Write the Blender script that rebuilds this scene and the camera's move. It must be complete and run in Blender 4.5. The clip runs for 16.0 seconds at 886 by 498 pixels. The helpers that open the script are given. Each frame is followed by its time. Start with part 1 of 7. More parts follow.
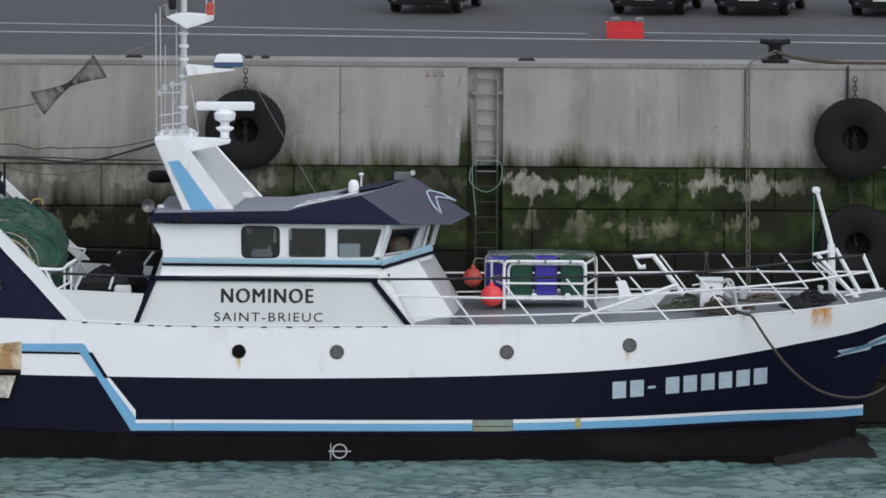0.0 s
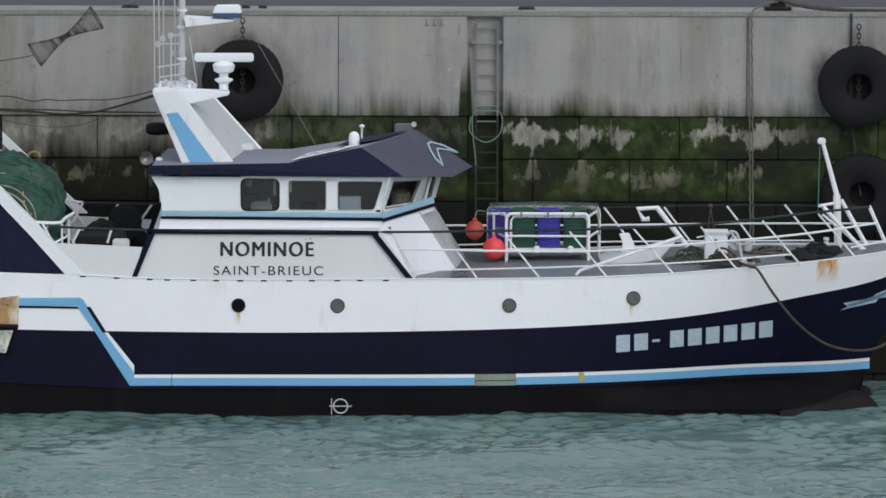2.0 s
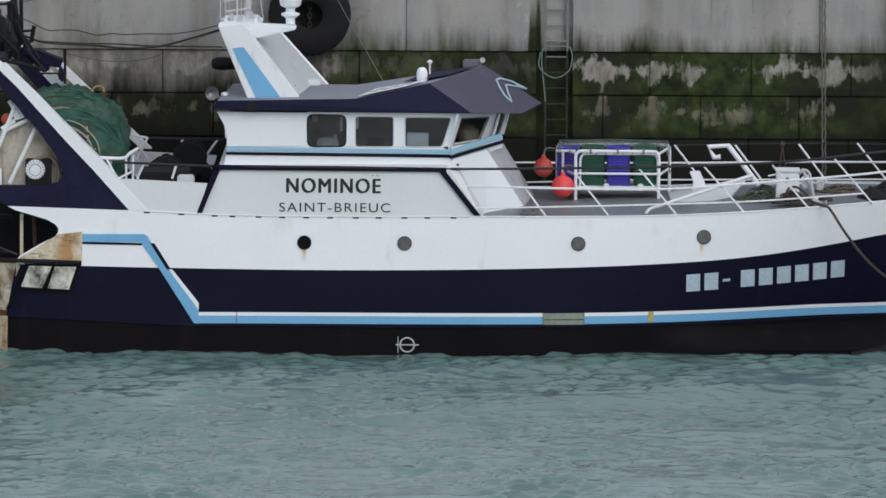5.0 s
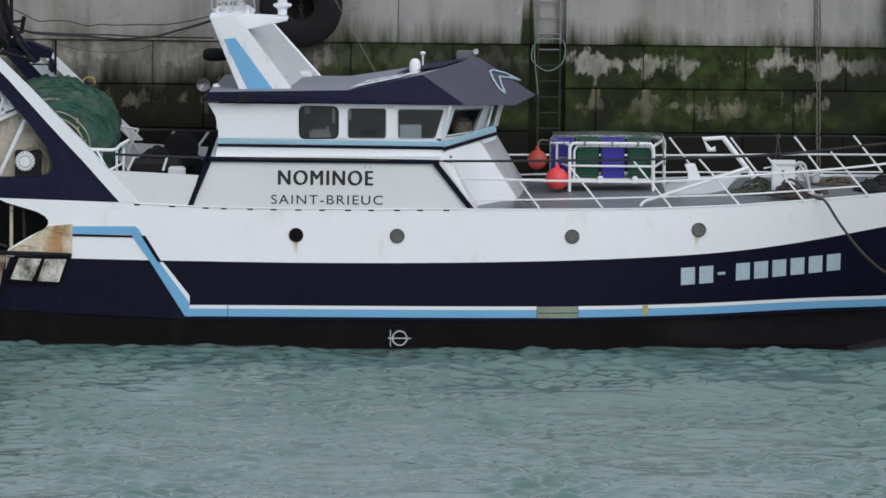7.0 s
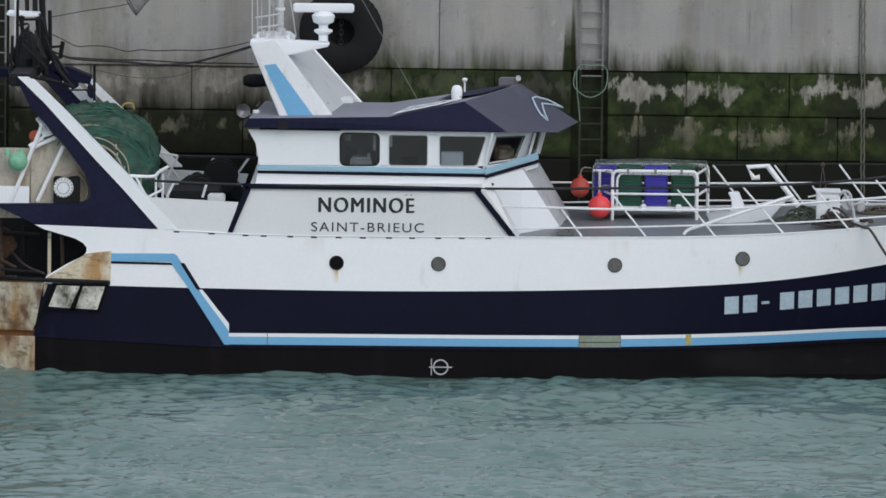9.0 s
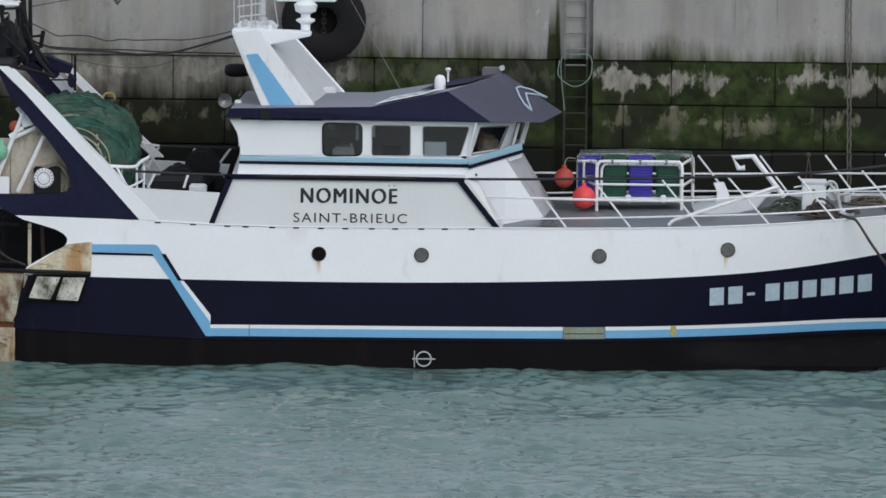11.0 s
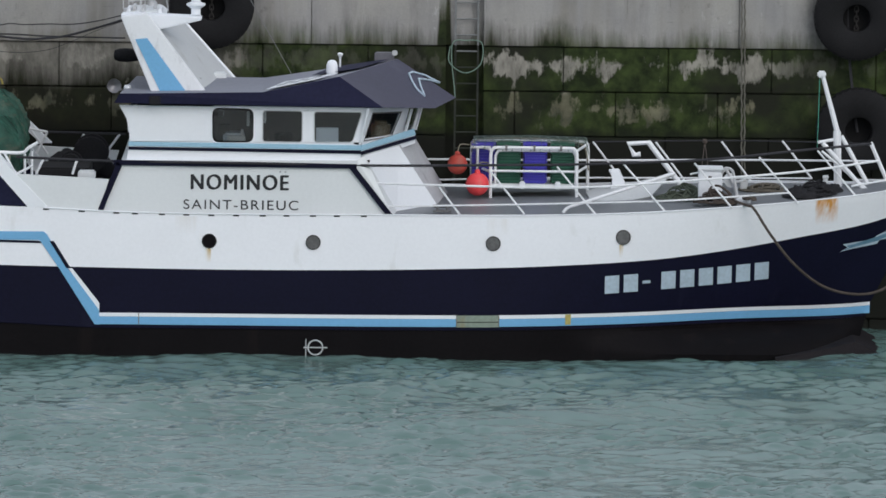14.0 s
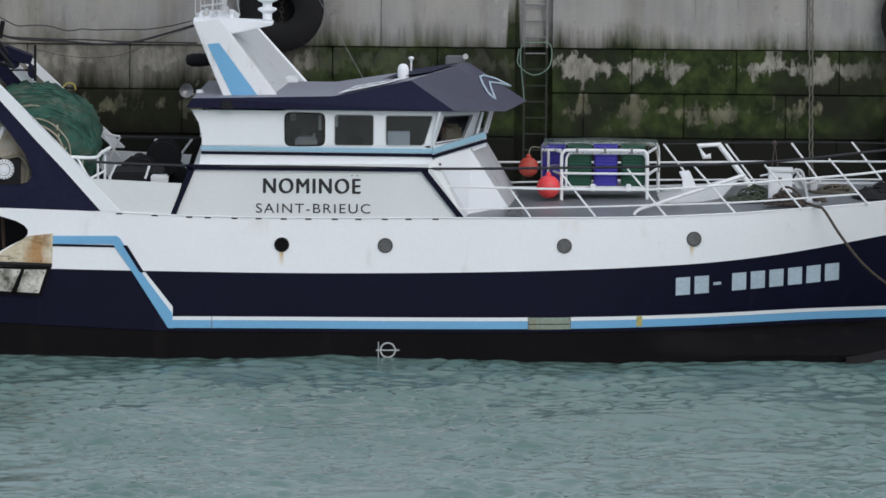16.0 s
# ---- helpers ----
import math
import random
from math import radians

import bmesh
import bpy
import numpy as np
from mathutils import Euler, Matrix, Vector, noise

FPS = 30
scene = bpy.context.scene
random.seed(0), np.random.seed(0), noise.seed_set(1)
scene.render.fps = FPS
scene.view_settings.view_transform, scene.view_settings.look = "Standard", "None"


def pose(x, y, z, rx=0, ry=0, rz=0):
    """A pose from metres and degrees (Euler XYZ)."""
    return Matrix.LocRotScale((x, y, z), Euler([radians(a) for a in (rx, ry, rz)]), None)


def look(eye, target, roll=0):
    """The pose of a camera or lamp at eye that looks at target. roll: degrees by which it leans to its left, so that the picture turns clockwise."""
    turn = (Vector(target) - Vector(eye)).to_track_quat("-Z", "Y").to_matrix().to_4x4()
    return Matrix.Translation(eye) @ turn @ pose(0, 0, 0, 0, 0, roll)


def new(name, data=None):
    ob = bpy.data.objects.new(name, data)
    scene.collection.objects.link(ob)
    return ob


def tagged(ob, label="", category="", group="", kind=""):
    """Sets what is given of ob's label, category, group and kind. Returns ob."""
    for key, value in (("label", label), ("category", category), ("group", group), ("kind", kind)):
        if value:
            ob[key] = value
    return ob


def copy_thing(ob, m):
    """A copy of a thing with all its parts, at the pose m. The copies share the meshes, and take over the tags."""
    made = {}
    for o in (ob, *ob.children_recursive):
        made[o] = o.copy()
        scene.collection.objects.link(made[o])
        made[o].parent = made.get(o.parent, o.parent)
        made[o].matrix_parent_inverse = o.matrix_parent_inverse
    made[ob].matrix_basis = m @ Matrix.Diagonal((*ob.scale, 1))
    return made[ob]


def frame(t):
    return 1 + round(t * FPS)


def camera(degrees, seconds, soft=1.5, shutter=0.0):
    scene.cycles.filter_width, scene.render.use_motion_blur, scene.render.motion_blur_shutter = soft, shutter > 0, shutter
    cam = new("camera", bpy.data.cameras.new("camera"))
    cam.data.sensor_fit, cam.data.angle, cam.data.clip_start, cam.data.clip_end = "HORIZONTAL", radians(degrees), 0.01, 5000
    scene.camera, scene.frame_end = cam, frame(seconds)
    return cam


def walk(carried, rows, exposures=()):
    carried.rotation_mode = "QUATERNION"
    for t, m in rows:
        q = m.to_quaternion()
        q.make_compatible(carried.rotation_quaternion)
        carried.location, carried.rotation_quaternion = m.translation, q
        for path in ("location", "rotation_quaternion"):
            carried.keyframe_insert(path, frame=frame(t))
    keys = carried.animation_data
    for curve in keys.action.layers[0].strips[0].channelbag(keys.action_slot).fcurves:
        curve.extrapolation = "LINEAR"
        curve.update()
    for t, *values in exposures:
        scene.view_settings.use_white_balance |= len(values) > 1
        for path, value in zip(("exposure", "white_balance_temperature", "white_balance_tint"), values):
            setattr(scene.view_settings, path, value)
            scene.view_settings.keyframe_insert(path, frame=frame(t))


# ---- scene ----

# ---- camera and its path ----
cam = camera(5.610, 16.0, soft=1.6)
walk(cam, [
    (0.0, look((0.000, -200.616, 24.059), (-0.038, -1.540, 4.860), 0.403)),
    (0.5, look((0.000, -199.870, 23.987), (0.247, -0.817, 4.552), 0.437)),
    (1.0, look((0.000, -199.491, 23.951), (0.421, -0.443, 4.457), 0.351)),
    (1.5, look((0.000, -199.020, 23.905), (0.292, 0.017, 4.300), 0.352)),
    (2.0, look((0.000, -198.420, 23.848), (-0.036, 0.549, 3.572), 0.150)),
    (2.5, look((0.000, -198.310, 23.837), (-0.924, 0.635, 3.339), 0.060)),
    (3.0, look((0.000, -197.595, 23.768), (-1.638, 1.290, 2.744), 0.147)),
    (3.5, look((0.000, -197.248, 23.734), (-1.879, 1.599, 2.371), 0.162)),
    (4.0, look((0.000, -196.979, 23.708), (-1.857, 1.856, 2.236), 0.178)),
    (6.5, look((0.000, -194.951, 23.513), (-1.258, 3.841, 1.600), 0.511)),
    (7.0, look((0.000, -194.674, 23.486), (-1.364, 4.125, 1.645), 0.542)),
    (7.5, look((0.000, -194.213, 23.442), (-1.613, 4.625, 1.968), 0.567)),
    (8.0, look((0.000, -193.753, 23.397), (-2.267, 5.087, 2.009), 0.495)),
    (8.5, look((0.000, -193.319, 23.355), (-2.681, 5.521, 2.019), 0.401)),
    (9.0, look((0.000, -193.019, 23.326), (-2.285, 5.834, 2.062), 0.666)),
    (11.5, look((0.000, -191.082, 23.139), (-1.639, 7.742, 1.547), 0.597)),
    (12.0, look((0.000, -190.535, 23.087), (-0.647, 8.287, 1.419), 0.503)),
    (12.5, look((0.000, -190.292, 23.063), (-0.059, 8.534, 1.431), 0.557)),
    (13.0, look((0.000, -189.734, 23.009), (0.052, 9.094, 1.395), 0.526)),
    (13.5, look((0.000, -189.672, 23.003), (0.275, 9.153, 1.363), 0.436)),
    (14.0, look((0.000, -189.283, 22.966), (0.490, 9.531, 1.224), 0.645)),
    (14.5, look((0.000, -188.811, 22.920), (0.224, 9.992, 1.075), 0.792)),
    (15.0, look((0.000, -188.467, 22.887), (-0.253, 10.337, 1.044), 0.730)),
    (15.5, look((0.000, -187.998, 22.842), (-0.618, 10.806, 1.007), 0.693)),
    (15.7, look((0.000, -188.600, 22.900), (-0.860, 10.200, 1.112), 0.640)),
    (16.0, look((0.000, -190.123, 23.047), (-1.044, 8.692, 1.334), 0.517)),
], exposures=[(0.0, 0.03, 6440, 12.4), (3.0, -0.04, 6400, 11.6), (16.0, -0.04, 6400, 11.6)])

# ---- light: a bright overcast sky ----
world = bpy.data.worlds.new("overcast_sky")
scene.world = world
world.use_nodes = True
wn = world.node_tree
sky = wn.nodes.new("ShaderNodeTexSky")
sky.sky_type, sky.sun_disc = "NISHITA", False
sky.sun_elevation, sky.sun_rotation = radians(37), radians(158)
sky.air_density, sky.dust_density = 1.0, 4.0
grey = wn.nodes.new("ShaderNodeHueSaturation")
grey.inputs["Saturation"].default_value = 0.62
wn.links.new(sky.outputs[0], grey.inputs["Color"])
back = wn.nodes["Background"]
back.inputs["Strength"].default_value = 0.120
cloud_cover = wn.nodes.new("ShaderNodeMix")
cloud_cover.data_type = "RGBA"
cloud_cover.inputs[0].default_value = 0.65
cloud_cover.inputs[7].default_value = (8.2, 8.9, 9.7, 1)
wn.links.new(grey.outputs[0], cloud_cover.inputs[6])
wn.links.new(cloud_cover.outputs[2], back.inputs["Color"])
sun = new("sun", bpy.data.lights.new("sun", "SUN"))
sun.data.energy, sun.data.angle, sun.data.color = 0.55, radians(40), (1.0, 0.98, 0.95)
sun.matrix_world = look((26, -42, 28), (0, 0, 0))


# ---- materials ----
def mat(name, color, rough=0.6, metal=0.0, vary=0.12, scale=1.0, bump=0.1, dirt=None, dirt_amount=0.0, dirt_scale=(1.5, 1.5, 0.25), spec=0.5):
    """A painted or raw surface: two scales of tone, fine relief and, if asked, streaks of dirt."""
    m = bpy.data.materials.new(name)
    m.use_nodes = True
    nt = m.node_tree
    bsdf = nt.nodes["Principled BSDF"]
    bsdf.inputs["Roughness"].default_value, bsdf.inputs["Metallic"].default_value = rough, metal
    bsdf.inputs["Specular IOR Level"].default_value = spec
    co = nt.nodes.new("ShaderNodeTexCoord")
    n1, n2 = nt.nodes.new("ShaderNodeTexNoise"), nt.nodes.new("ShaderNodeTexNoise")
    n1.inputs["Scale"].default_value, n1.inputs["Detail"].default_value = 0.7 * scale, 6
    n2.inputs["Scale"].default_value, n2.inputs["Detail"].default_value = 14 * scale, 5
    for n in (n1, n2):
        nt.links.new(co.outputs["Object"], n.inputs["Vector"])
    mid = nt.nodes.new("ShaderNodeMath")
    mid.operation = "ADD"
    nt.links.new(n1.outputs["Fac"], mid.inputs[0])
    nt.links.new(n2.outputs["Fac"], mid.inputs[1])
    rng = nt.nodes.new("ShaderNodeMapRange")
    rng.inputs["From Min"].default_value, rng.inputs["From Max"].default_value = 0.7, 1.3
    rng.inputs["To Min"].default_value, rng.inputs["To Max"].default_value = 1 - vary, 1 + vary
    nt.links.new(mid.outputs[0], rng.inputs["Value"])
    tone = nt.nodes.new("ShaderNodeMix")
    tone.data_type, tone.blend_type = "RGBA", "MULTIPLY"
    tone.inputs[0].default_value = 1.0
    tone.inputs[6].default_value = (*color, 1)
    nt.links.new(rng.outputs[0], tone.inputs[7])
    out = tone.outputs[2]
    if dirt:
        st = nt.nodes.new("ShaderNodeMapping")
        st.inputs["Scale"].default_value = dirt_scale
        nt.links.new(co.outputs["Object"], st.inputs["Vector"])
        n3 = nt.nodes.new("ShaderNodeTexNoise")
        n3.inputs["Scale"].default_value, n3.inputs["Detail"].default_value, n3.inputs["Roughness"].default_value = 1.0, 8, 0.65
        nt.links.new(st.outputs[0], n3.inputs["Vector"])
        r3 = nt.nodes.new("ShaderNodeMapRange")
        r3.inputs["From Min"].default_value, r3.inputs["From Max"].default_value = 0.68 - 0.35 * dirt_amount, 0.80 - 0.25 * dirt_amount
        nt.links.new(n3.outputs["Fac"], r3.inputs["Value"])
        mx = nt.nodes.new("ShaderNodeMix")
        mx.data_type = "RGBA"
        nt.links.new(r3.outputs[0], mx.inputs[0])
        nt.links.new(out, mx.inputs[6])
        mx.inputs[7].default_value = (*dirt, 1)
        out = mx.outputs[2]
    nt.links.new(out, bsdf.inputs["Base Color"])
    if bump:
        b = nt.nodes.new("ShaderNodeBump")
        b.inputs["Strength"].default_value, b.inputs["Distance"].default_value = bump, 0.02
        nt.links.new(n2.outputs["Fac"], b.inputs["Height"])
        nt.links.new(b.outputs[0], bsdf.inputs["Normal"])
    return m


WHITE = mat("white_paint", (0.805, 0.835, 0.87), 0.45, vary=0.02, bump=0.01, dirt=(0.60, 0.58, 0.52), dirt_amount=0.12)
WHITE_TUBE = mat("white_tube_paint", (0.78, 0.80, 0.82), 0.45, vary=0.06, bump=0.05, dirt=(0.5, 0.42, 0.33), dirt_amount=0.1)
MAST_TUBE = mat("weathered_mast_paint", (0.50, 0.51, 0.52), 0.5, vary=0.10, bump=0.05, dirt=(0.33, 0.28, 0.23), dirt_amount=0.3, dirt_scale=(4, 4, 1.5))
MAST_WHITE = mat("streaked_white_paint", (0.78, 0.80, 0.825), 0.5, vary=0.03, bump=0.02, dirt=(0.50, 0.51, 0.52), dirt_amount=0.36, dirt_scale=(3.0, 3.0, 0.9))
HULL_WHITE = mat("weathered_hull_paint", (0.850, 0.872, 0.905), 0.45, vary=0.025, bump=0.005, dirt=(0.73, 0.745, 0.75), dirt_amount=0.24, dirt_scale=(1.3, 1.3, 0.45))
OFFWHITE = mat("grey_white_paint", (0.70, 0.73, 0.74), 0.5, vary=0.03, bump=0.01, dirt=(0.5, 0.5, 0.46), dirt_amount=0.1)
NAVY = mat("navy_paint", (0.0055, 0.0058, 0.019), 0.5, vary=0.2, bump=0.03, dirt=(0.012, 0.012, 0.028), dirt_amount=0.25, spec=0.12)
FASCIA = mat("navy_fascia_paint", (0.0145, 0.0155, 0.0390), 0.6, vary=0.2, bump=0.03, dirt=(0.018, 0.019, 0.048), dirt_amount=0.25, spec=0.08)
GREY_PLATE = mat("grey_casing_paint", (0.50, 0.52, 0.53), 0.55, vary=0.05, bump=0.02, dirt=(0.35, 0.35, 0.33), dirt_amount=0.25)
GREY_FRONT = mat("mottled_grey_front", (0.48, 0.49, 0.51), 0.55, vary=0.12, bump=0.03, dirt=(0.24, 0.24, 0.25), dirt_amount=0.35, dirt_scale=(1.2, 1.2, 0.6))
FADED_BLUE = mat("faded_blue_paint", (0.30, 0.51, 0.64), 0.5, vary=0.08, bump=0.02, dirt=(0.42, 0.54, 0.60), dirt_amount=0.3)
CHAIN = mat("dark_chain", (0.036, 0.034, 0.032), 0.8, 0.2, vary=0.3, bump=0.2)
# navy lightened for the visor, as if lit from above
NAVY_SKYLIT = mat("navy_skylit_paint", (0.042, 0.041, 0.070), 0.6, vary=0.15, bump=0.04, dirt=(0.07, 0.07, 0.10), dirt_amount=0.25, dirt_scale=(1, 1, 1))
BLACK = mat("black_boot_paint", (0.0062, 0.0054, 0.0062), 0.7, vary=0.25, bump=0.06, dirt=(0.013, 0.010, 0.010), dirt_amount=0.3, spec=0.08)
BLUE = mat("light_blue_paint", (0.16, 0.41, 0.66), 0.5, vary=0.06, bump=0.02, dirt=(0.25, 0.32, 0.36), dirt_amount=0.12)
DECK = mat("grey_deck_paint", (0.16, 0.173, 0.19), 0.42, vary=0.12, bump=0.1, dirt=(0.11, 0.115, 0.12), dirt_amount=0.3, dirt_scale=(0.8, 0.8, 1))
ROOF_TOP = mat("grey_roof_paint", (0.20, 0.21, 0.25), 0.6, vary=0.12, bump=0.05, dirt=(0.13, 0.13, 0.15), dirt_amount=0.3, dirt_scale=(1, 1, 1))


def rusty_plate():
    """Cream paint scraped sideways, with rust run down it and dark pits."""
    m = mat("rusty_white_plate", (0.60, 0.54, 0.40), 0.7, vary=0.12, bump=0.25)
    nt = m.node_tree
    L, N = nt.links.new, nt.nodes.new
    b = nt.nodes["Principled BSDF"]
    co = N("ShaderNodeTexCoord")
    for scale, lo, hi, most, color in (((0.9, 0.9, 5.0), 0.50, 0.62, 0.75, (0.72, 0.69, 0.60)), ((1.1, 1.1, 0.45), 0.50, 0.64, 0.9, (0.40, 0.21, 0.065)), ((1.3, 1.3, 0.9), 0.50, 0.64, 0.95, (0.15, 0.065, 0.026)), ((2.2, 2.2, 8.0), 0.55, 0.66, 0.8, (0.14, 0.10, 0.045)), ((9.0, 9.0, 9.0), 0.64, 0.69, 0.9, (0.05, 0.035, 0.025))):
        mp, n, r, mx = N("ShaderNodeMapping"), N("ShaderNodeTexNoise"), N("ShaderNodeMapRange"), N("ShaderNodeMix")
        mp.inputs["Scale"].default_value = scale
        mp.inputs["Location"].default_value = (scale[2] * 3.1, 0, scale[0])
        L(co.outputs["Object"], mp.inputs[0])
        L(mp.outputs[0], n.inputs["Vector"])
        n.inputs["Scale"].default_value, n.inputs["Detail"].default_value, n.inputs["Roughness"].default_value = 1.0, 7, 0.62
        L(n.outputs["Fac"], r.inputs["Value"])
        r.inputs["From Min"].default_value, r.inputs["From Max"].default_value, r.inputs["To Max"].default_value = lo, hi, most
        mx.data_type = "RGBA"
        L(r.outputs[0], mx.inputs[0])
        L(b.inputs["Base Color"].links[0].from_socket, mx.inputs[6])
        mx.inputs[7].default_value = (*color, 1)
        L(mx.outputs[2], b.inputs["Base Color"])
    return m


RUSTY = rusty_plate()
PLATE = mat("scuffed_white_plate", (0.62, 0.61, 0.55), 0.65, vary=0.15, bump=0.15, dirt=(0.055, 0.055, 0.035), dirt_amount=0.62, dirt_scale=(2.2, 2.2, 1.6))
DARK_SEAM = mat("stained_seam", (0.16, 0.13, 0.10), 0.8, vary=0.3)
RUST = mat("rust", (0.36, 0.16, 0.06), 0.9, vary=0.3, bump=0.4)
STEEL = mat("dull_steel", (0.22, 0.22, 0.22), 0.5, 0.7, vary=0.2, bump=0.2)
GALV = mat("galvanised_steel", (0.20, 0.21, 0.21), 0.7, 0.2, vary=0.2, bump=0.1, dirt=(0.06, 0.07, 0.05), dirt_amount=0.4)
# darker greenish steel for the ladder below the ledge
DARK_STEEL = mat("dark_ladder_steel", (0.030, 0.035, 0.027), 0.85, 0.1, vary=0.3, bump=0.3, dirt=(0.02, 0.028, 0.012), dirt_amount=0.5, dirt_scale=(2, 2, 1))
RUBBER = mat("black_rubber", (0.011, 0.011, 0.012), 0.8, vary=0.3, bump=0.3, scale=2, spec=0.2)
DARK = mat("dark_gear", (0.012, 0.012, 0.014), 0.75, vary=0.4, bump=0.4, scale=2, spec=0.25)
DARK_ROPE = mat("dark_rope", (0.03, 0.03, 0.035), 0.9, vary=0.3, bump=0.5, scale=4)
ROPE = mat("weathered_rope", (0.22, 0.20, 0.15), 0.9, vary=0.3, bump=0.6, scale=6)
BROWN_ROPE = mat("brown_rope", (0.066, 0.052, 0.043), 0.9, vary=0.35, bump=0.6, scale=6)
NET = mat("green_net", (0.026, 0.088, 0.064), 0.85, vary=0.55, bump=1.0, scale=5, dirt=(0.085, 0.105, 0.075), dirt_amount=0.55, dirt_scale=(2.5, 1.2, 6))
FADED_RED = mat("faded_red_plastic", (0.46, 0.060, 0.042), 0.6, vary=0.15, bump=0.08, dirt=(0.30, 0.09, 0.06), dirt_amount=0.35)
ORANGE = mat("coral_red_plastic", (0.80, 0.065, 0.072), 0.45, vary=0.12, bump=0.05, dirt=(0.5, 0.16, 0.10), dirt_amount=0.15)
MINT = mat("mint_green_plastic", (0.19, 0.45, 0.29), 0.5, vary=0.16, bump=0.05)
BOX_GREEN = mat("green_crate_plastic", (0.008, 0.085, 0.05), 0.5, vary=0.15, bump=0.05)
BOX_BLUE = mat("blue_crate_plastic", (0.055, 0.045, 0.42), 0.5, vary=0.15, bump=0.05)
RED = mat("red_plastic", (0.62, 0.025, 0.035), 0.5, vary=0.15, bump=0.05)
ASPHALT = mat("asphalt", (0.043, 0.043, 0.047), 0.9, vary=0.12, bump=0.3, dirt=(0.038, 0.038, 0.042), dirt_amount=0.3, dirt_scale=(0.15, 0.5, 1))
LINE_PAINT = mat("road_marking", (0.27, 0.27, 0.28), 0.8, vary=0.2, bump=0.2, dirt=(0.2, 0.2, 0.2), dirt_amount=0.25, dirt_scale=(2, 2, 2))
KERB = mat("quay_edge_concrete", (0.23, 0.227, 0.215), 0.9, vary=0.2, bump=0.3, dirt=(0.19, 0.185, 0.17), dirt_amount=0.35, dirt_scale=(0.6, 1, 1))
CARPAINT = mat("dark_car_paint", (0.008, 0.009, 0.012), 0.25, 0.2, vary=0.1, bump=0.0)
CHROME = mat("lamp_and_chrome", (0.16, 0.16, 0.17), 0.3, 0.5, vary=0.1, bump=0.0)
FADED_SIGN = mat("faded_lettering_paint", (0.30, 0.32, 0.34), 0.6, vary=0.3, bump=0.0)
SIGN = mat("lettering_paint", (0.010, 0.011, 0.014), 0.5, vary=0.1, bump=0.0)
PALE = mat("pale_blue_grey_lettering", (0.42, 0.52, 0.60), 0.5, vary=0.15, bump=0.02)
CREAM = mat("cream_panel", (0.47, 0.43, 0.36), 0.6, vary=0.16, bump=0.1, dirt=(0.24, 0.16, 0.09), dirt_amount=0.55, dirt_scale=(2.2, 2.2, 0.9))
INTERIOR = mat("dark_cabin_tone", (0.055, 0.053, 0.050), 0.8, vary=0.2)
PAPER = mat("white_and_blue_print", (0.62, 0.70, 0.80), 0.7, vary=0.2)


def glass_material(name, ior, spec=0.5):
    m = bpy.data.materials.new(name)
    m.use_nodes = True
    b = m.node_tree.nodes["Principled BSDF"]
    b.inputs["Base Color"].default_value = (0.56, 0.60, 0.60, 1)
    b.inputs["Roughness"].default_value = 0.03
    b.inputs["Transmission Weight"].default_value = 1.0
    b.inputs["IOR"].default_value = ior
    b.inputs["Specular IOR Level"].default_value = spec
    return m


GLASS = glass_material("window_glass", 1.45)
# reflection all but switched off to keep foredeck mirror images out of the panes
LOW_REFLECT_GLASS = glass_material("low_reflect_glass", 1.05, 0.05)


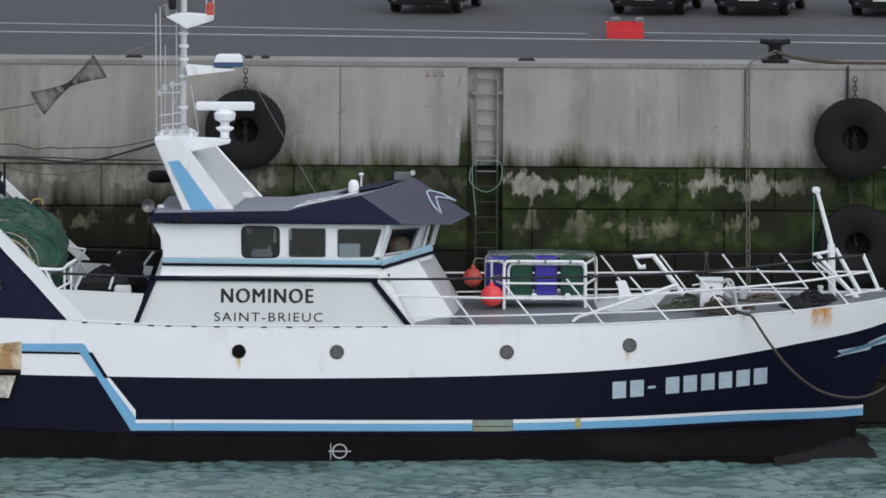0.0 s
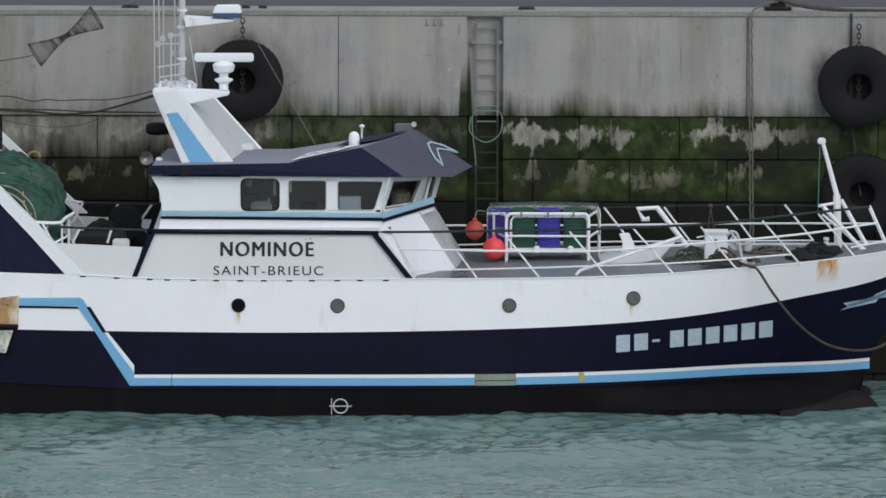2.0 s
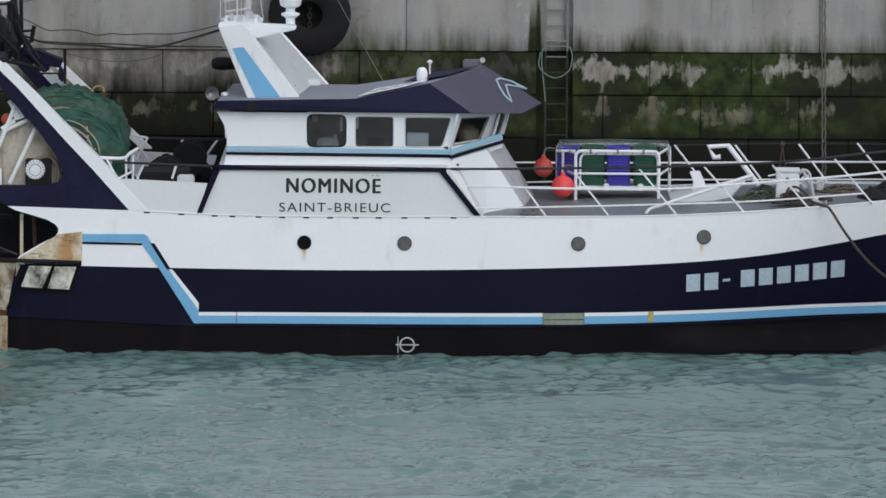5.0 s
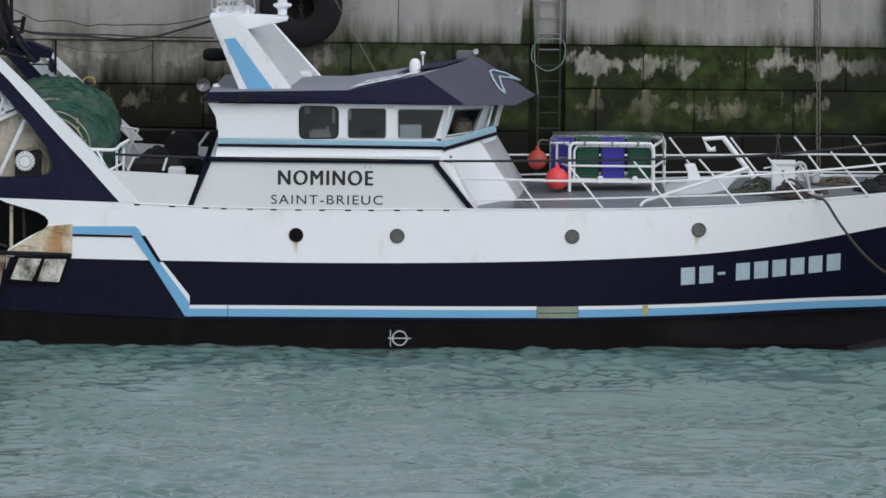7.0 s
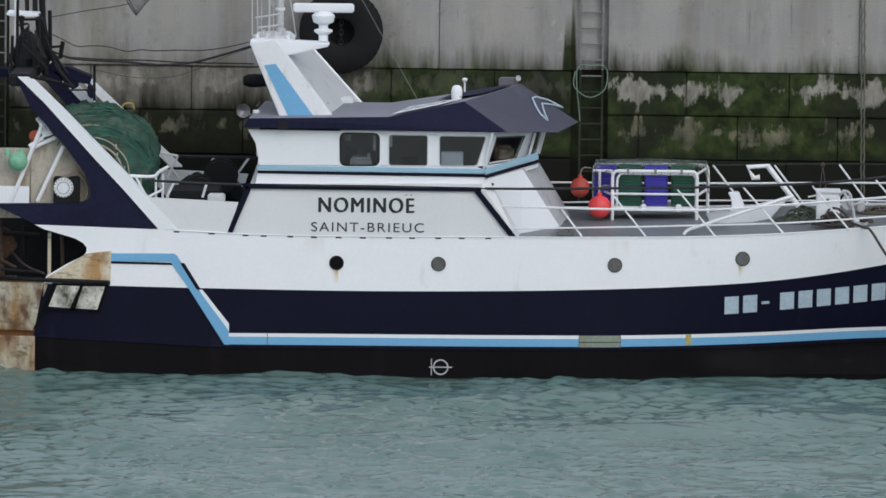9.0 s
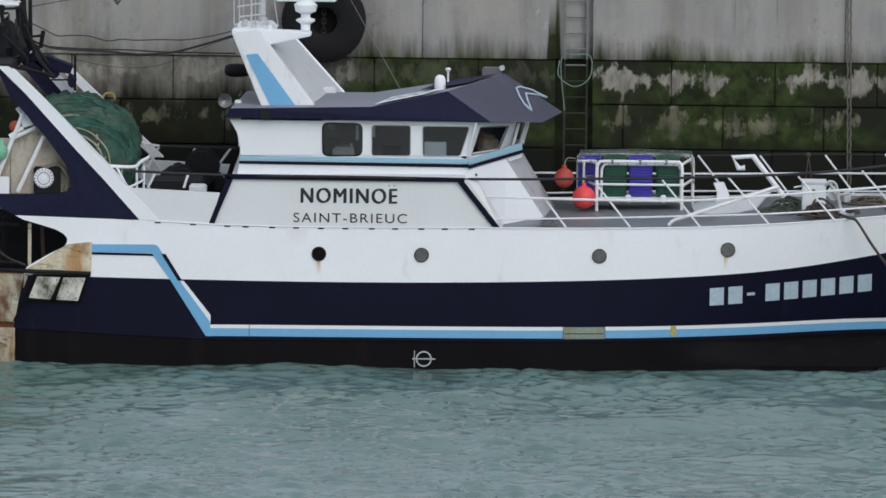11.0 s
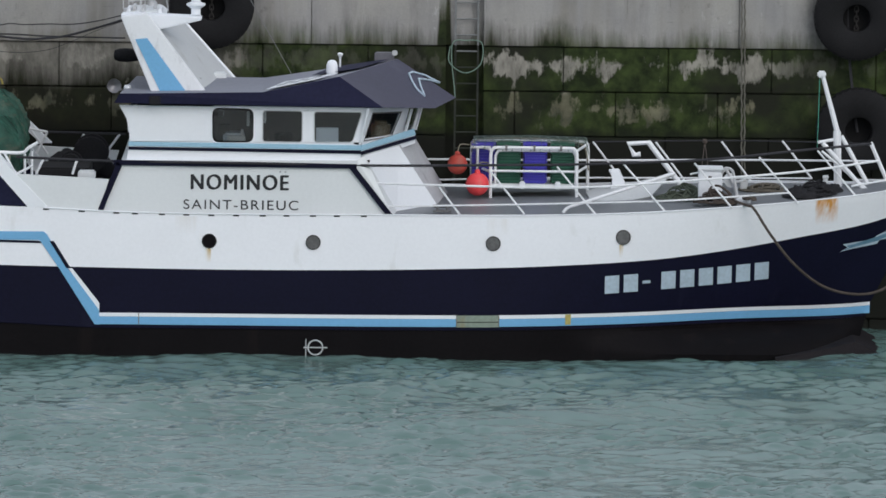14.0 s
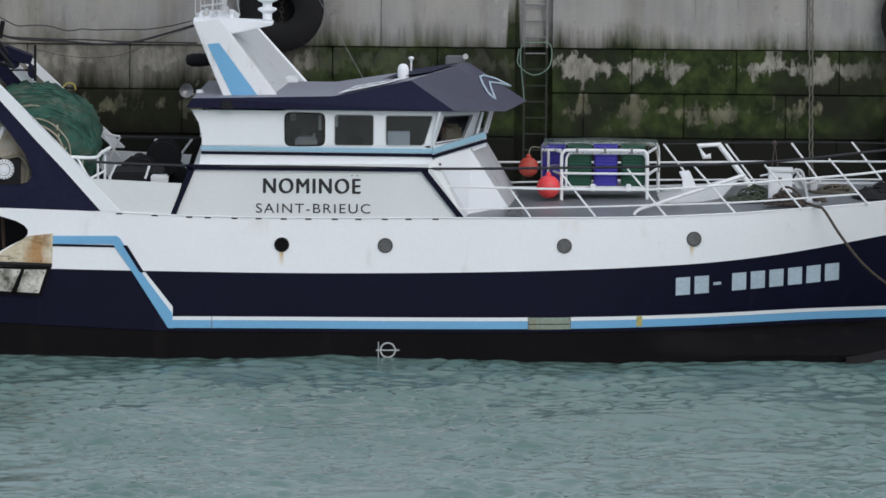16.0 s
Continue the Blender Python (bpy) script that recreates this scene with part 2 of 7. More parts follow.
def concrete(name, base, z_green, green_amount, blotch=(0.33, 0.31, 0.25)):
    """Quay concrete: stained, streaked, with weed growing below a ragged line."""
    m = bpy.data.materials.new(name)
    m.use_nodes = True
    nt = m.node_tree
    L, N = nt.links.new, nt.nodes.new
    bsdf = nt.nodes["Principled BSDF"]
    bsdf.inputs["Roughness"].default_value = 0.9
    bsdf.inputs["Specular IOR Level"].default_value = 0.25
    geo = N("ShaderNodeNewGeometry")
    sep = N("ShaderNodeSeparateXYZ")
    L(geo.outputs["Position"], sep.inputs[0])

    def noise_at(scale, detail, stretch=(1, 1, 1), rough=0.6):
        mp, n = N("ShaderNodeMapping"), N("ShaderNodeTexNoise")
        mp.inputs["Scale"].default_value = stretch
        L(geo.outputs["Position"], mp.inputs["Vector"])
        L(mp.outputs[0], n.inputs["Vector"])
        n.inputs["Scale"].default_value, n.inputs["Detail"].default_value, n.inputs["Roughness"].default_value = scale, detail, rough
        return n.outputs["Fac"]

    def ramp(src, lo, hi, a=0.0, b=1.0):
        r = N("ShaderNodeMapRange")
        L(src, r.inputs["Value"])
        for key, v in (("From Min", lo), ("From Max", hi), ("To Min", a), ("To Max", b)):
            r.inputs[key].default_value = v
        return r.outputs[0]

    def mix(fac, a, b, mode="MIX"):
        x = N("ShaderNodeMix")
        x.data_type, x.blend_type = "RGBA", mode
        if isinstance(fac, float):
            x.inputs[0].default_value = fac
        else:
            L(fac, x.inputs[0])
        for slot, v in ((6, a), (7, b)):
            if isinstance(v, tuple):
                x.inputs[slot].default_value = (*v, 1)
            else:
                L(v, x.inputs[slot])
        return x.outputs[2]

    def math2(op, a, b):
        x = N("ShaderNodeMath")
        x.operation = op
        for slot, v in enumerate((a, b)):
            if isinstance(v, float):
                x.inputs[slot].default_value = v
            else:
                L(v, x.inputs[slot])
        return x.outputs[0]

    streak = noise_at(1.0, 7, (2.2, 1, 0.16))
    cloud = noise_at(0.55, 5)
    grain = noise_at(22, 4)
    patch = noise_at(1.1, 6, (0.8, 1, 1.3), 0.7)
    tone = mix(ramp(streak, 0.38, 0.62), tuple(c * 0.86 for c in base), tuple(c * 1.10 for c in base))
    tone = mix(ramp(cloud, 0.40, 0.62, 0.0, 0.85), tone, (base[0] * 1.22, base[1] * 1.2, base[2] * 1.12))
    tone = mix(ramp(noise_at(1.0, 8, (1.3, 1, 0.30), 0.7), 0.56, 0.72, 0.0, 0.55), tone, tuple(c * 0.45 for c in base))
    tone = mix(ramp(noise_at(2.6, 9, (1, 1, 1), 0.75), 0.60, 0.68, 0.0, 0.6), tone, tuple(c * 0.5 for c in base))
    tone = mix(ramp(noise_at(1.0, 6, (7.0, 1, 0.55), 0.6), 0.655, 0.70, 0.0, 0.55), tone, tuple(c * 0.42 for c in base))
    tone = mix(ramp(noise_at(1.0, 7, (3.4, 1, 1.6), 0.7), 0.64, 0.69, 0.0, 0.6), tone, tuple(min(0.6, c * 1.5) for c in base))
    tone = mix(ramp(grain, 0.35, 0.75, 0.0, 0.25), tone, tuple(c * 0.6 for c in base))
    # broad brown runs from the edge, and short scrapes
    tone = mix(ramp(noise_at(1.0, 4, (0.9, 1, 0.06), 0.55), 0.53, 0.68, 0.0, 0.55), tone, (base[0] * 0.62, base[1] * 0.58, base[2] * 0.47))
    tone = mix(ramp(noise_at(1.0, 5, (1.6, 1, 14.0), 0.6), 0.69, 0.73, 0.0, 0.6), tone, tuple(c * 0.5 for c in base))
    # rubber rubbed off by the hanging tyres
    for cx, cz in ((-4.71, 6.75), (9.38, 6.66)):
        dx, dz = math2("SUBTRACT", sep.outputs["X"], cx), math2("SUBTRACT", sep.outputs["Z"], cz)
        far = math2("SQRT", math2("ADD", math2("MULTIPLY", dx, dx), math2("MULTIPLY", dz, dz)), 0.0)
        rub = math2("MULTIPLY", ramp(far, 1.40, 0.95), ramp(noise_at(1.6, 6, (1, 1, 0.6)), 0.36, 0.62, 0.0, 0.75))
        tone = mix(rub, tone, (0.055, 0.055, 0.055))
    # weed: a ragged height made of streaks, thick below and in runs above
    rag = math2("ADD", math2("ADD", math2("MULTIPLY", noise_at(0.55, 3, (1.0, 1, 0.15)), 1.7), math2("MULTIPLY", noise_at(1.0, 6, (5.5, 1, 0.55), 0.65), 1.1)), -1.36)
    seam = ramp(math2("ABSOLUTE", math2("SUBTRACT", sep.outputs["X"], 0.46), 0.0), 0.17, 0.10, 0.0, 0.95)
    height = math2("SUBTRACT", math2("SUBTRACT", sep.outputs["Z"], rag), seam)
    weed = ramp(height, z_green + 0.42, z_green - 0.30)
    # weed thins in the upper middle of each course and thickens towards its edges
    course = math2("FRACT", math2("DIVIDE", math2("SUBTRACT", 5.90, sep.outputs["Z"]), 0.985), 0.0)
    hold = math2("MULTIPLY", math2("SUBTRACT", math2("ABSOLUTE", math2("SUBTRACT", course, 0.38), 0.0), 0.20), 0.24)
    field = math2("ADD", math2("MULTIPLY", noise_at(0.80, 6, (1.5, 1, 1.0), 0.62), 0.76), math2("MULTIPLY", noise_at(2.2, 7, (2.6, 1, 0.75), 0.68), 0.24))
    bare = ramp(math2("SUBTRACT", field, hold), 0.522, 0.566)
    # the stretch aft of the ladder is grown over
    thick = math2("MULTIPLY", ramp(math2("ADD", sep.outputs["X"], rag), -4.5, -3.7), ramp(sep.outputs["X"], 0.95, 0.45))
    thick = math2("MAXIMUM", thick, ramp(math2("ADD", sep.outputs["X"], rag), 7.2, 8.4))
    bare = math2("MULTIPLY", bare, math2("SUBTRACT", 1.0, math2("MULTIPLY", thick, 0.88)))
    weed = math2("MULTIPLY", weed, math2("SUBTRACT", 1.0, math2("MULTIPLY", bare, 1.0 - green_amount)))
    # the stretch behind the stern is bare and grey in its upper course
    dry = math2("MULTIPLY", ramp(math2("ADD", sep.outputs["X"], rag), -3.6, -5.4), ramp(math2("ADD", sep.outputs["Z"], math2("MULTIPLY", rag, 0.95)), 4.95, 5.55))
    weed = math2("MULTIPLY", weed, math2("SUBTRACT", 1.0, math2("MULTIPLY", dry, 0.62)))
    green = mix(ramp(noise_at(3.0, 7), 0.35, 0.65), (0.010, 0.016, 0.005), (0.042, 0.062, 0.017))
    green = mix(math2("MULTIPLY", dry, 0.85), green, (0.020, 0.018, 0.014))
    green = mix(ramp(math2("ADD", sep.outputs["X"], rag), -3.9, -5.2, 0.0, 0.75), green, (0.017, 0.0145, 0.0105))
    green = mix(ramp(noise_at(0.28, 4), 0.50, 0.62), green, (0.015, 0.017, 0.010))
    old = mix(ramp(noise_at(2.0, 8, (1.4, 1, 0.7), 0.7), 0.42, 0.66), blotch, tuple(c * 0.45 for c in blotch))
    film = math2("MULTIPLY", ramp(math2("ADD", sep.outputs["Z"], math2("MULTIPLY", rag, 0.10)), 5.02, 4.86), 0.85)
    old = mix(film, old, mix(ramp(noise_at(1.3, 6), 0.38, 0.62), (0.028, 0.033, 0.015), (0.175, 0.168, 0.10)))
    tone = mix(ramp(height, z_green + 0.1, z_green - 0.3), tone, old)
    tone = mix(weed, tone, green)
    # the tide-wetted belt; its near-black also stands in for shade behind the boat
    wet_shade = ramp(math2("SUBTRACT", sep.outputs["Z"], math2("MULTIPLY", rag, 0.18)), 4.15, 3.85)
    tone = mix(wet_shade, tone, (0.010, 0.011, 0.008))
    L(tone, bsdf.inputs["Base Color"])
    b = N("ShaderNodeBump")
    b.inputs["Strength"].default_value, b.inputs["Distance"].default_value = 0.5, 0.03
    L(math2("ADD", math2("MULTIPLY", grain, 0.12), patch), b.inputs["Height"])
    L(b.outputs[0], bsdf.inputs["Normal"])
    return m


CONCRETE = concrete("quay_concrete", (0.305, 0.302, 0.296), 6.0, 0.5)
# dark base and all-over dark green for the mass behind the recesses
DARK_BACKING = concrete("dark_green_backing", (0.10, 0.10, 0.09), 10.5, 0.85, (0.06, 0.06, 0.045))
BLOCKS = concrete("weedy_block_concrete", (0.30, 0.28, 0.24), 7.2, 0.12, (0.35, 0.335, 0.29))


def water_material():
    m = bpy.data.materials.new("harbour_water")
    m.use_nodes = True
    nt = m.node_tree
    b = nt.nodes["Principled BSDF"]
    n0, r0 = nt.nodes.new("ShaderNodeTexNoise"), nt.nodes.new("ShaderNodeValToRGB")
    n0.inputs["Scale"].default_value, n0.inputs["Detail"].default_value = 0.35, 7
    r0.color_ramp.elements[0].position, r0.color_ramp.elements[1].position = 0.35, 0.68
    r0.color_ramp.elements[0].color, r0.color_ramp.elements[1].color = (0.082, 0.149, 0.134, 1), (0.129, 0.200, 0.187, 1)
    nt.links.new(n0.outputs["Fac"], r0.inputs[0])
    nt.links.new(r0.outputs[0], b.inputs["Base Color"])
    b.inputs["Roughness"].default_value = 0.09
    b.inputs["IOR"].default_value = 1.42
    co = nt.nodes.new("ShaderNodeTexCoord")
    nt.links.new(co.outputs["Object"], n0.inputs["Vector"])
    mp = nt.nodes.new("ShaderNodeMapping")
    mp.inputs["Scale"].default_value = (0.5, 1.1, 1.0)
    nt.links.new(co.outputs["Object"], mp.inputs["Vector"])
    n = nt.nodes.new("ShaderNodeTexNoise")
    n.inputs["Scale"].default_value, n.inputs["Detail"].default_value, n.inputs["Roughness"].default_value = 13.0, 8, 0.68
    nt.links.new(mp.outputs[0], n.inputs["Vector"])
    bp = nt.nodes.new("ShaderNodeBump")
    bp.inputs["Strength"].default_value, bp.inputs["Distance"].default_value = 0.12, 0.05
    nt.links.new(n.outputs["Fac"], bp.inputs["Height"])
    nt.links.new(bp.outputs[0], b.inputs["Normal"])
    return m


WATER = water_material()


# ---- builders ----
def thing(name, base, label, category, group="", kind=""):
    """An empty at a thing's base, to carry its parts."""
    ob = new(name)
    ob.location = base
    ob.empty_display_size = 0.2
    return tagged(ob, label, category, group, kind)


def base_of(ob):
    v = Vector(ob.location)
    while ob.parent:
        ob = ob.parent
        v = v + Vector(ob.location)
    return v


def part(name, bm, material, parent=None, label="", smooth=False):
    """One mesh object from a bmesh in world metres, under its thing or part."""
    bmesh.ops.recalc_face_normals(bm, faces=bm.faces)
    me = bpy.data.meshes.new(name)
    if parent is not None:
        bmesh.ops.translate(bm, verts=bm.verts, vec=-base_of(parent))
    bm.to_mesh(me)
    bm.free()
    for m in (material if isinstance(material, (list, tuple)) else [material]):
        me.materials.append(m)
    if smooth:
        me.shade_smooth()
        me.set_sharp_from_angle(angle=radians(40))
    ob = new(name, me)
    ob.parent = parent
    if label:
        ob["label"] = label
    return ob


def box(bm, lo, hi, bevel=0.0):
    vs = [bm.verts.new((x, y, z)) for x in (lo[0], hi[0]) for y in (lo[1], hi[1]) for z in (lo[2], hi[2])]
    fs = [bm.faces.new([vs[i] for i in f]) for f in ((0, 1, 3, 2), (4, 6, 7, 5), (0, 4, 5, 1), (2, 3, 7, 6), (0, 2, 6, 4), (1, 5, 7, 3))]
    if bevel:
        edges = {e for f in fs for e in f.edges}
        bmesh.ops.bevel(bm, geom=list(edges), offset=bevel, segments=2, affect="EDGES")
    return bm


def slab(bm, pts, y0, y1, bevel=0.0):
    """A plate with an outline in x and z, from y0 to y1. Points may carry y of their own as a shift."""
    a = [bm.verts.new((p[0], y0 + (p[2] if len(p) > 2 else 0), p[1])) for p in pts]
    b = [bm.verts.new((p[0], y1 + (p[2] if len(p) > 2 else 0), p[1])) for p in pts]
    fs = [bm.faces.new(a), bm.faces.new(b[::-1])]
    for i in range(len(pts)):
        j = (i + 1) % len(pts)
        fs.append(bm.faces.new((a[j], a[i], b[i], b[j])))
    if bevel:
        bmesh.ops.bevel(bm, geom=list({e for f in fs for e in f.edges}), offset=bevel, segments=2, affect="EDGES")
    return bm


def xz(*ps):
    return [(p[0], p[2]) for p in ps]


def sheet(bm, pts, thick):
    """A flat or folded plate through points in space, given a thickness along its normal."""
    vs = [Vector(p) for p in pts]
    n = (vs[1] - vs[0]).cross(vs[2] - vs[0]).normalized()
    if abs(n.y) > 0.08:
        for v in vs[3:]:
            v.y -= (v - vs[0]).dot(n) / n.y
    if n.y > 0:
        n = -n
    n = n * -thick
    a, b = [bm.verts.new(v) for v in vs], [bm.verts.new(v + n) for v in vs]
    bm.faces.new(a), bm.faces.new(b[::-1])
    for i in range(len(vs)):
        j = (i + 1) % len(vs)
        bm.faces.new((a[j], a[i], b[i], b[j]))
    return bm


def tube(bm, pts, r, sides=8, r_end=None):
    """A round bar along points, closed at its ends."""
    pts = [Vector(p) for p in pts]
    rings, ref = [], None
    for i, p in enumerate(pts):
        d = (pts[min(i + 1, len(pts) - 1)] - pts[max(i - 1, 0)]).normalized()
        if ref is None:
            ref = d.orthogonal()
        u = (ref - d * ref.dot(d)).normalized()
        ref = u
        v = d.cross(u)
        rr = r if r_end is None else r + (r_end - r) * i / max(1, len(pts) - 1)
        rings.append([bm.verts.new(p + (u * math.cos(2 * math.pi * k / sides) + v * math.sin(2 * math.pi * k / sides)) * rr) for k in range(sides)])
    for a, b in zip(rings, rings[1:]):
        for k in range(sides):
            bm.faces.new((a[k], a[(k + 1) % sides], b[(k + 1) % sides], b[k]))
    bm.faces.new(rings[0][::-1]), bm.faces.new(rings[-1])
    return bm


def smooth_line(pts, n=6):
    """Points of a soft curve through the given ones."""
    p = [Vector(q) for q in pts]
    p = [2 * p[0] - p[1]] + p + [2 * p[-1] - p[-2]]
    out = []
    for i in range(1, len(p) - 2):
        for k in range(n):
            t = k / n
            out.append(0.5 * (2 * p[i] + (p[i + 1] - p[i - 1]) * t + (2 * p[i - 1] - 5 * p[i] + 4 * p[i + 1] - p[i + 2]) * t * t
                              + (3 * p[i] - p[i - 1] - 3 * p[i + 1] + p[i + 2]) * t ** 3))
    return out + [p[-2]]


def lathe(bm, c, profile, axis="z", sides=24):
    """A turned body round an axis through c: profile of (radius, along)."""
    rings = []
    for r, h in profile:
        ring = []
        for k in range(sides):
            a = 2 * math.pi * k / sides
            u, v = r * math.cos(a), r * math.sin(a)
            ring.append(bm.verts.new(Vector(c) + Vector({"z": (u, v, h), "y": (u, h, v), "x": (h, u, v)}[axis])))
        rings.append(ring)
    for a, b in zip(rings, rings[1:]):
        for k in range(sides):
            bm.faces.new((a[k], a[(k + 1) % sides], b[(k + 1) % sides], b[k]))
    bm.faces.new(rings[0][::-1]), bm.faces.new(rings[-1])
    return bm


def along(x, rows):
    """A soft line through (x, z) rows."""
    if x <= rows[0][0]:
        i = 0
    else:
        i = max(k for k in range(len(rows) - 1) if rows[k][0] <= x or k == 0)
    x0, x1 = rows[i][0], rows[i + 1][0]
    slope = [(rows[k + 1][1] - rows[k][1]) / (rows[k + 1][0] - rows[k][0]) for k in range(len(rows) - 1)]
    m0 = slope[i] if i == 0 else (slope[i] + slope[i - 1]) / 2
    m1 = slope[i] if i == len(slope) - 1 else (slope[i] + slope[i + 1]) / 2
    h = x1 - x0
    t = (x - x0) / h
    if t < 0:
        return rows[i][1] + m0 * (x - x0)
    if t > 1:
        return rows[i + 1][1] + m1 * (x - x1)
    return ((2 * t ** 3 - 3 * t * t + 1) * rows[i][1] + (t ** 3 - 2 * t * t + t) * h * m0
            + (3 * t * t - 2 * t ** 3) * rows[i + 1][1] + (t ** 3 - t * t) * h * m1)


# ---- water: two rigid wave sheets that slide through each other, and the far sea ----
def wave_sheet(name, seed, lift):
    rng = np.random.RandomState(seed)
    nx, ny = 430, 610
    xs, ys = np.linspace(-18, 18, nx), np.linspace(-46, 7.3, ny)
    gx, gy = np.meshgrid(xs, ys)
    gz = np.zeros_like(gx)
    gust = np.zeros_like(gx)
    for _ in range(7):
        a, k = rng.uniform(0, 6.28), 2 * math.pi / rng.uniform(3.0, 8.0)
        gust += np.cos(k * (gx * math.cos(a) + 0.6 * gy * math.sin(a)) + rng.uniform(0, 6.28))
    gust = (1.0 + 0.26 * gust).clip(0.25, 1.9)
    for lam, amp, n in ((6.0, 0.026, 4), (2.6, 0.006, 7), (1.3, 0.0060, 9), (0.62, 0.0056, 14), (0.36, 0.0030, 12)):
        for _ in range(n):
            spread = 0.80 if lam < 1 else 1.0
            a = rng.uniform(-spread, spread) + math.pi / 2
            k = 2 * math.pi / (lam * rng.uniform(0.75, 1.3))
            ph = k * (gx * math.cos(a) + gy * math.sin(a)) + rng.uniform(0, 6.28)
            gz += amp * (np.cos(ph) + 0.32 * np.cos(2 * ph)) * rng.uniform(0.6, 1.2) * (gust if lam < 1 else 1.0)
    # lone steep wavelets, longer along the wall than across
    lone = np.zeros_like(gx)
    for _ in range(9):
        kx, ky = rng.uniform(2.2, 5.0) * rng.choice([-1, 1]), rng.uniform(6.5, 12.0)
        lone += np.cos(kx * gx + ky * gy + rng.uniform(0, 6.28))
    gz += 0.050 * ((lone - 3.0) / 2.5).clip(0, 1.3)
    edge = np.minimum.reduce([(gx + 18) / 2, (18 - gx) / 2, (gy + 46) / 3, np.ones_like(gx)]).clip(0, 1)
    gz = gz * edge + lift - (1 - edge) * 0.25
    co = np.stack([gx, gy, gz], -1).reshape(-1, 3)
    i = np.arange(nx * ny).reshape(ny, nx)
    f = np.stack([i[:-1, :-1], i[:-1, 1:], i[1:, 1:], i[1:, :-1]], -1).reshape(-1, 4)
    me = bpy.data.meshes.new(name)
    me.from_pydata(co.tolist(), [], f.tolist())
    me.materials.append(WATER)
    me.shade_smooth()
    return tagged(new(name, me), "choppy grey-green harbour water against the quay", "water", kind="structure")


def build_water():
    a, b = wave_sheet("water_1", 3, -0.07), wave_sheet("water_2", 8, -0.150)
    bm = bmesh.new()
    xs = [-3000, -400, -60, -17, 17, 60, 400, 3000]
    ys = [-3000, -600, -200, -45, 7.45]
    grid = [[bm.verts.new((x, y, -0.22)) for x in xs] for y in ys]
    for j in range(len(ys) - 1):
        for i in range(len(xs) - 1):
            bm.faces.new((grid[j][i], grid[j][i + 1], grid[j + 1][i + 1], grid[j + 1][i]))
    far = part("water", bm, WATER)
    tagged(far, "open grey-green harbour water out to the horizon", "water", kind="structure")
    return a, b


# ---- quay ----
QUAY_TOP = 8.33
LEDGE = 5.92
WALL_Y = 7.5
GAP0, GAP1 = 0.51, 1.32      # recess of the ladder
GAP2, GAP3 = -14.64, -12.02         # recess of the second ladder


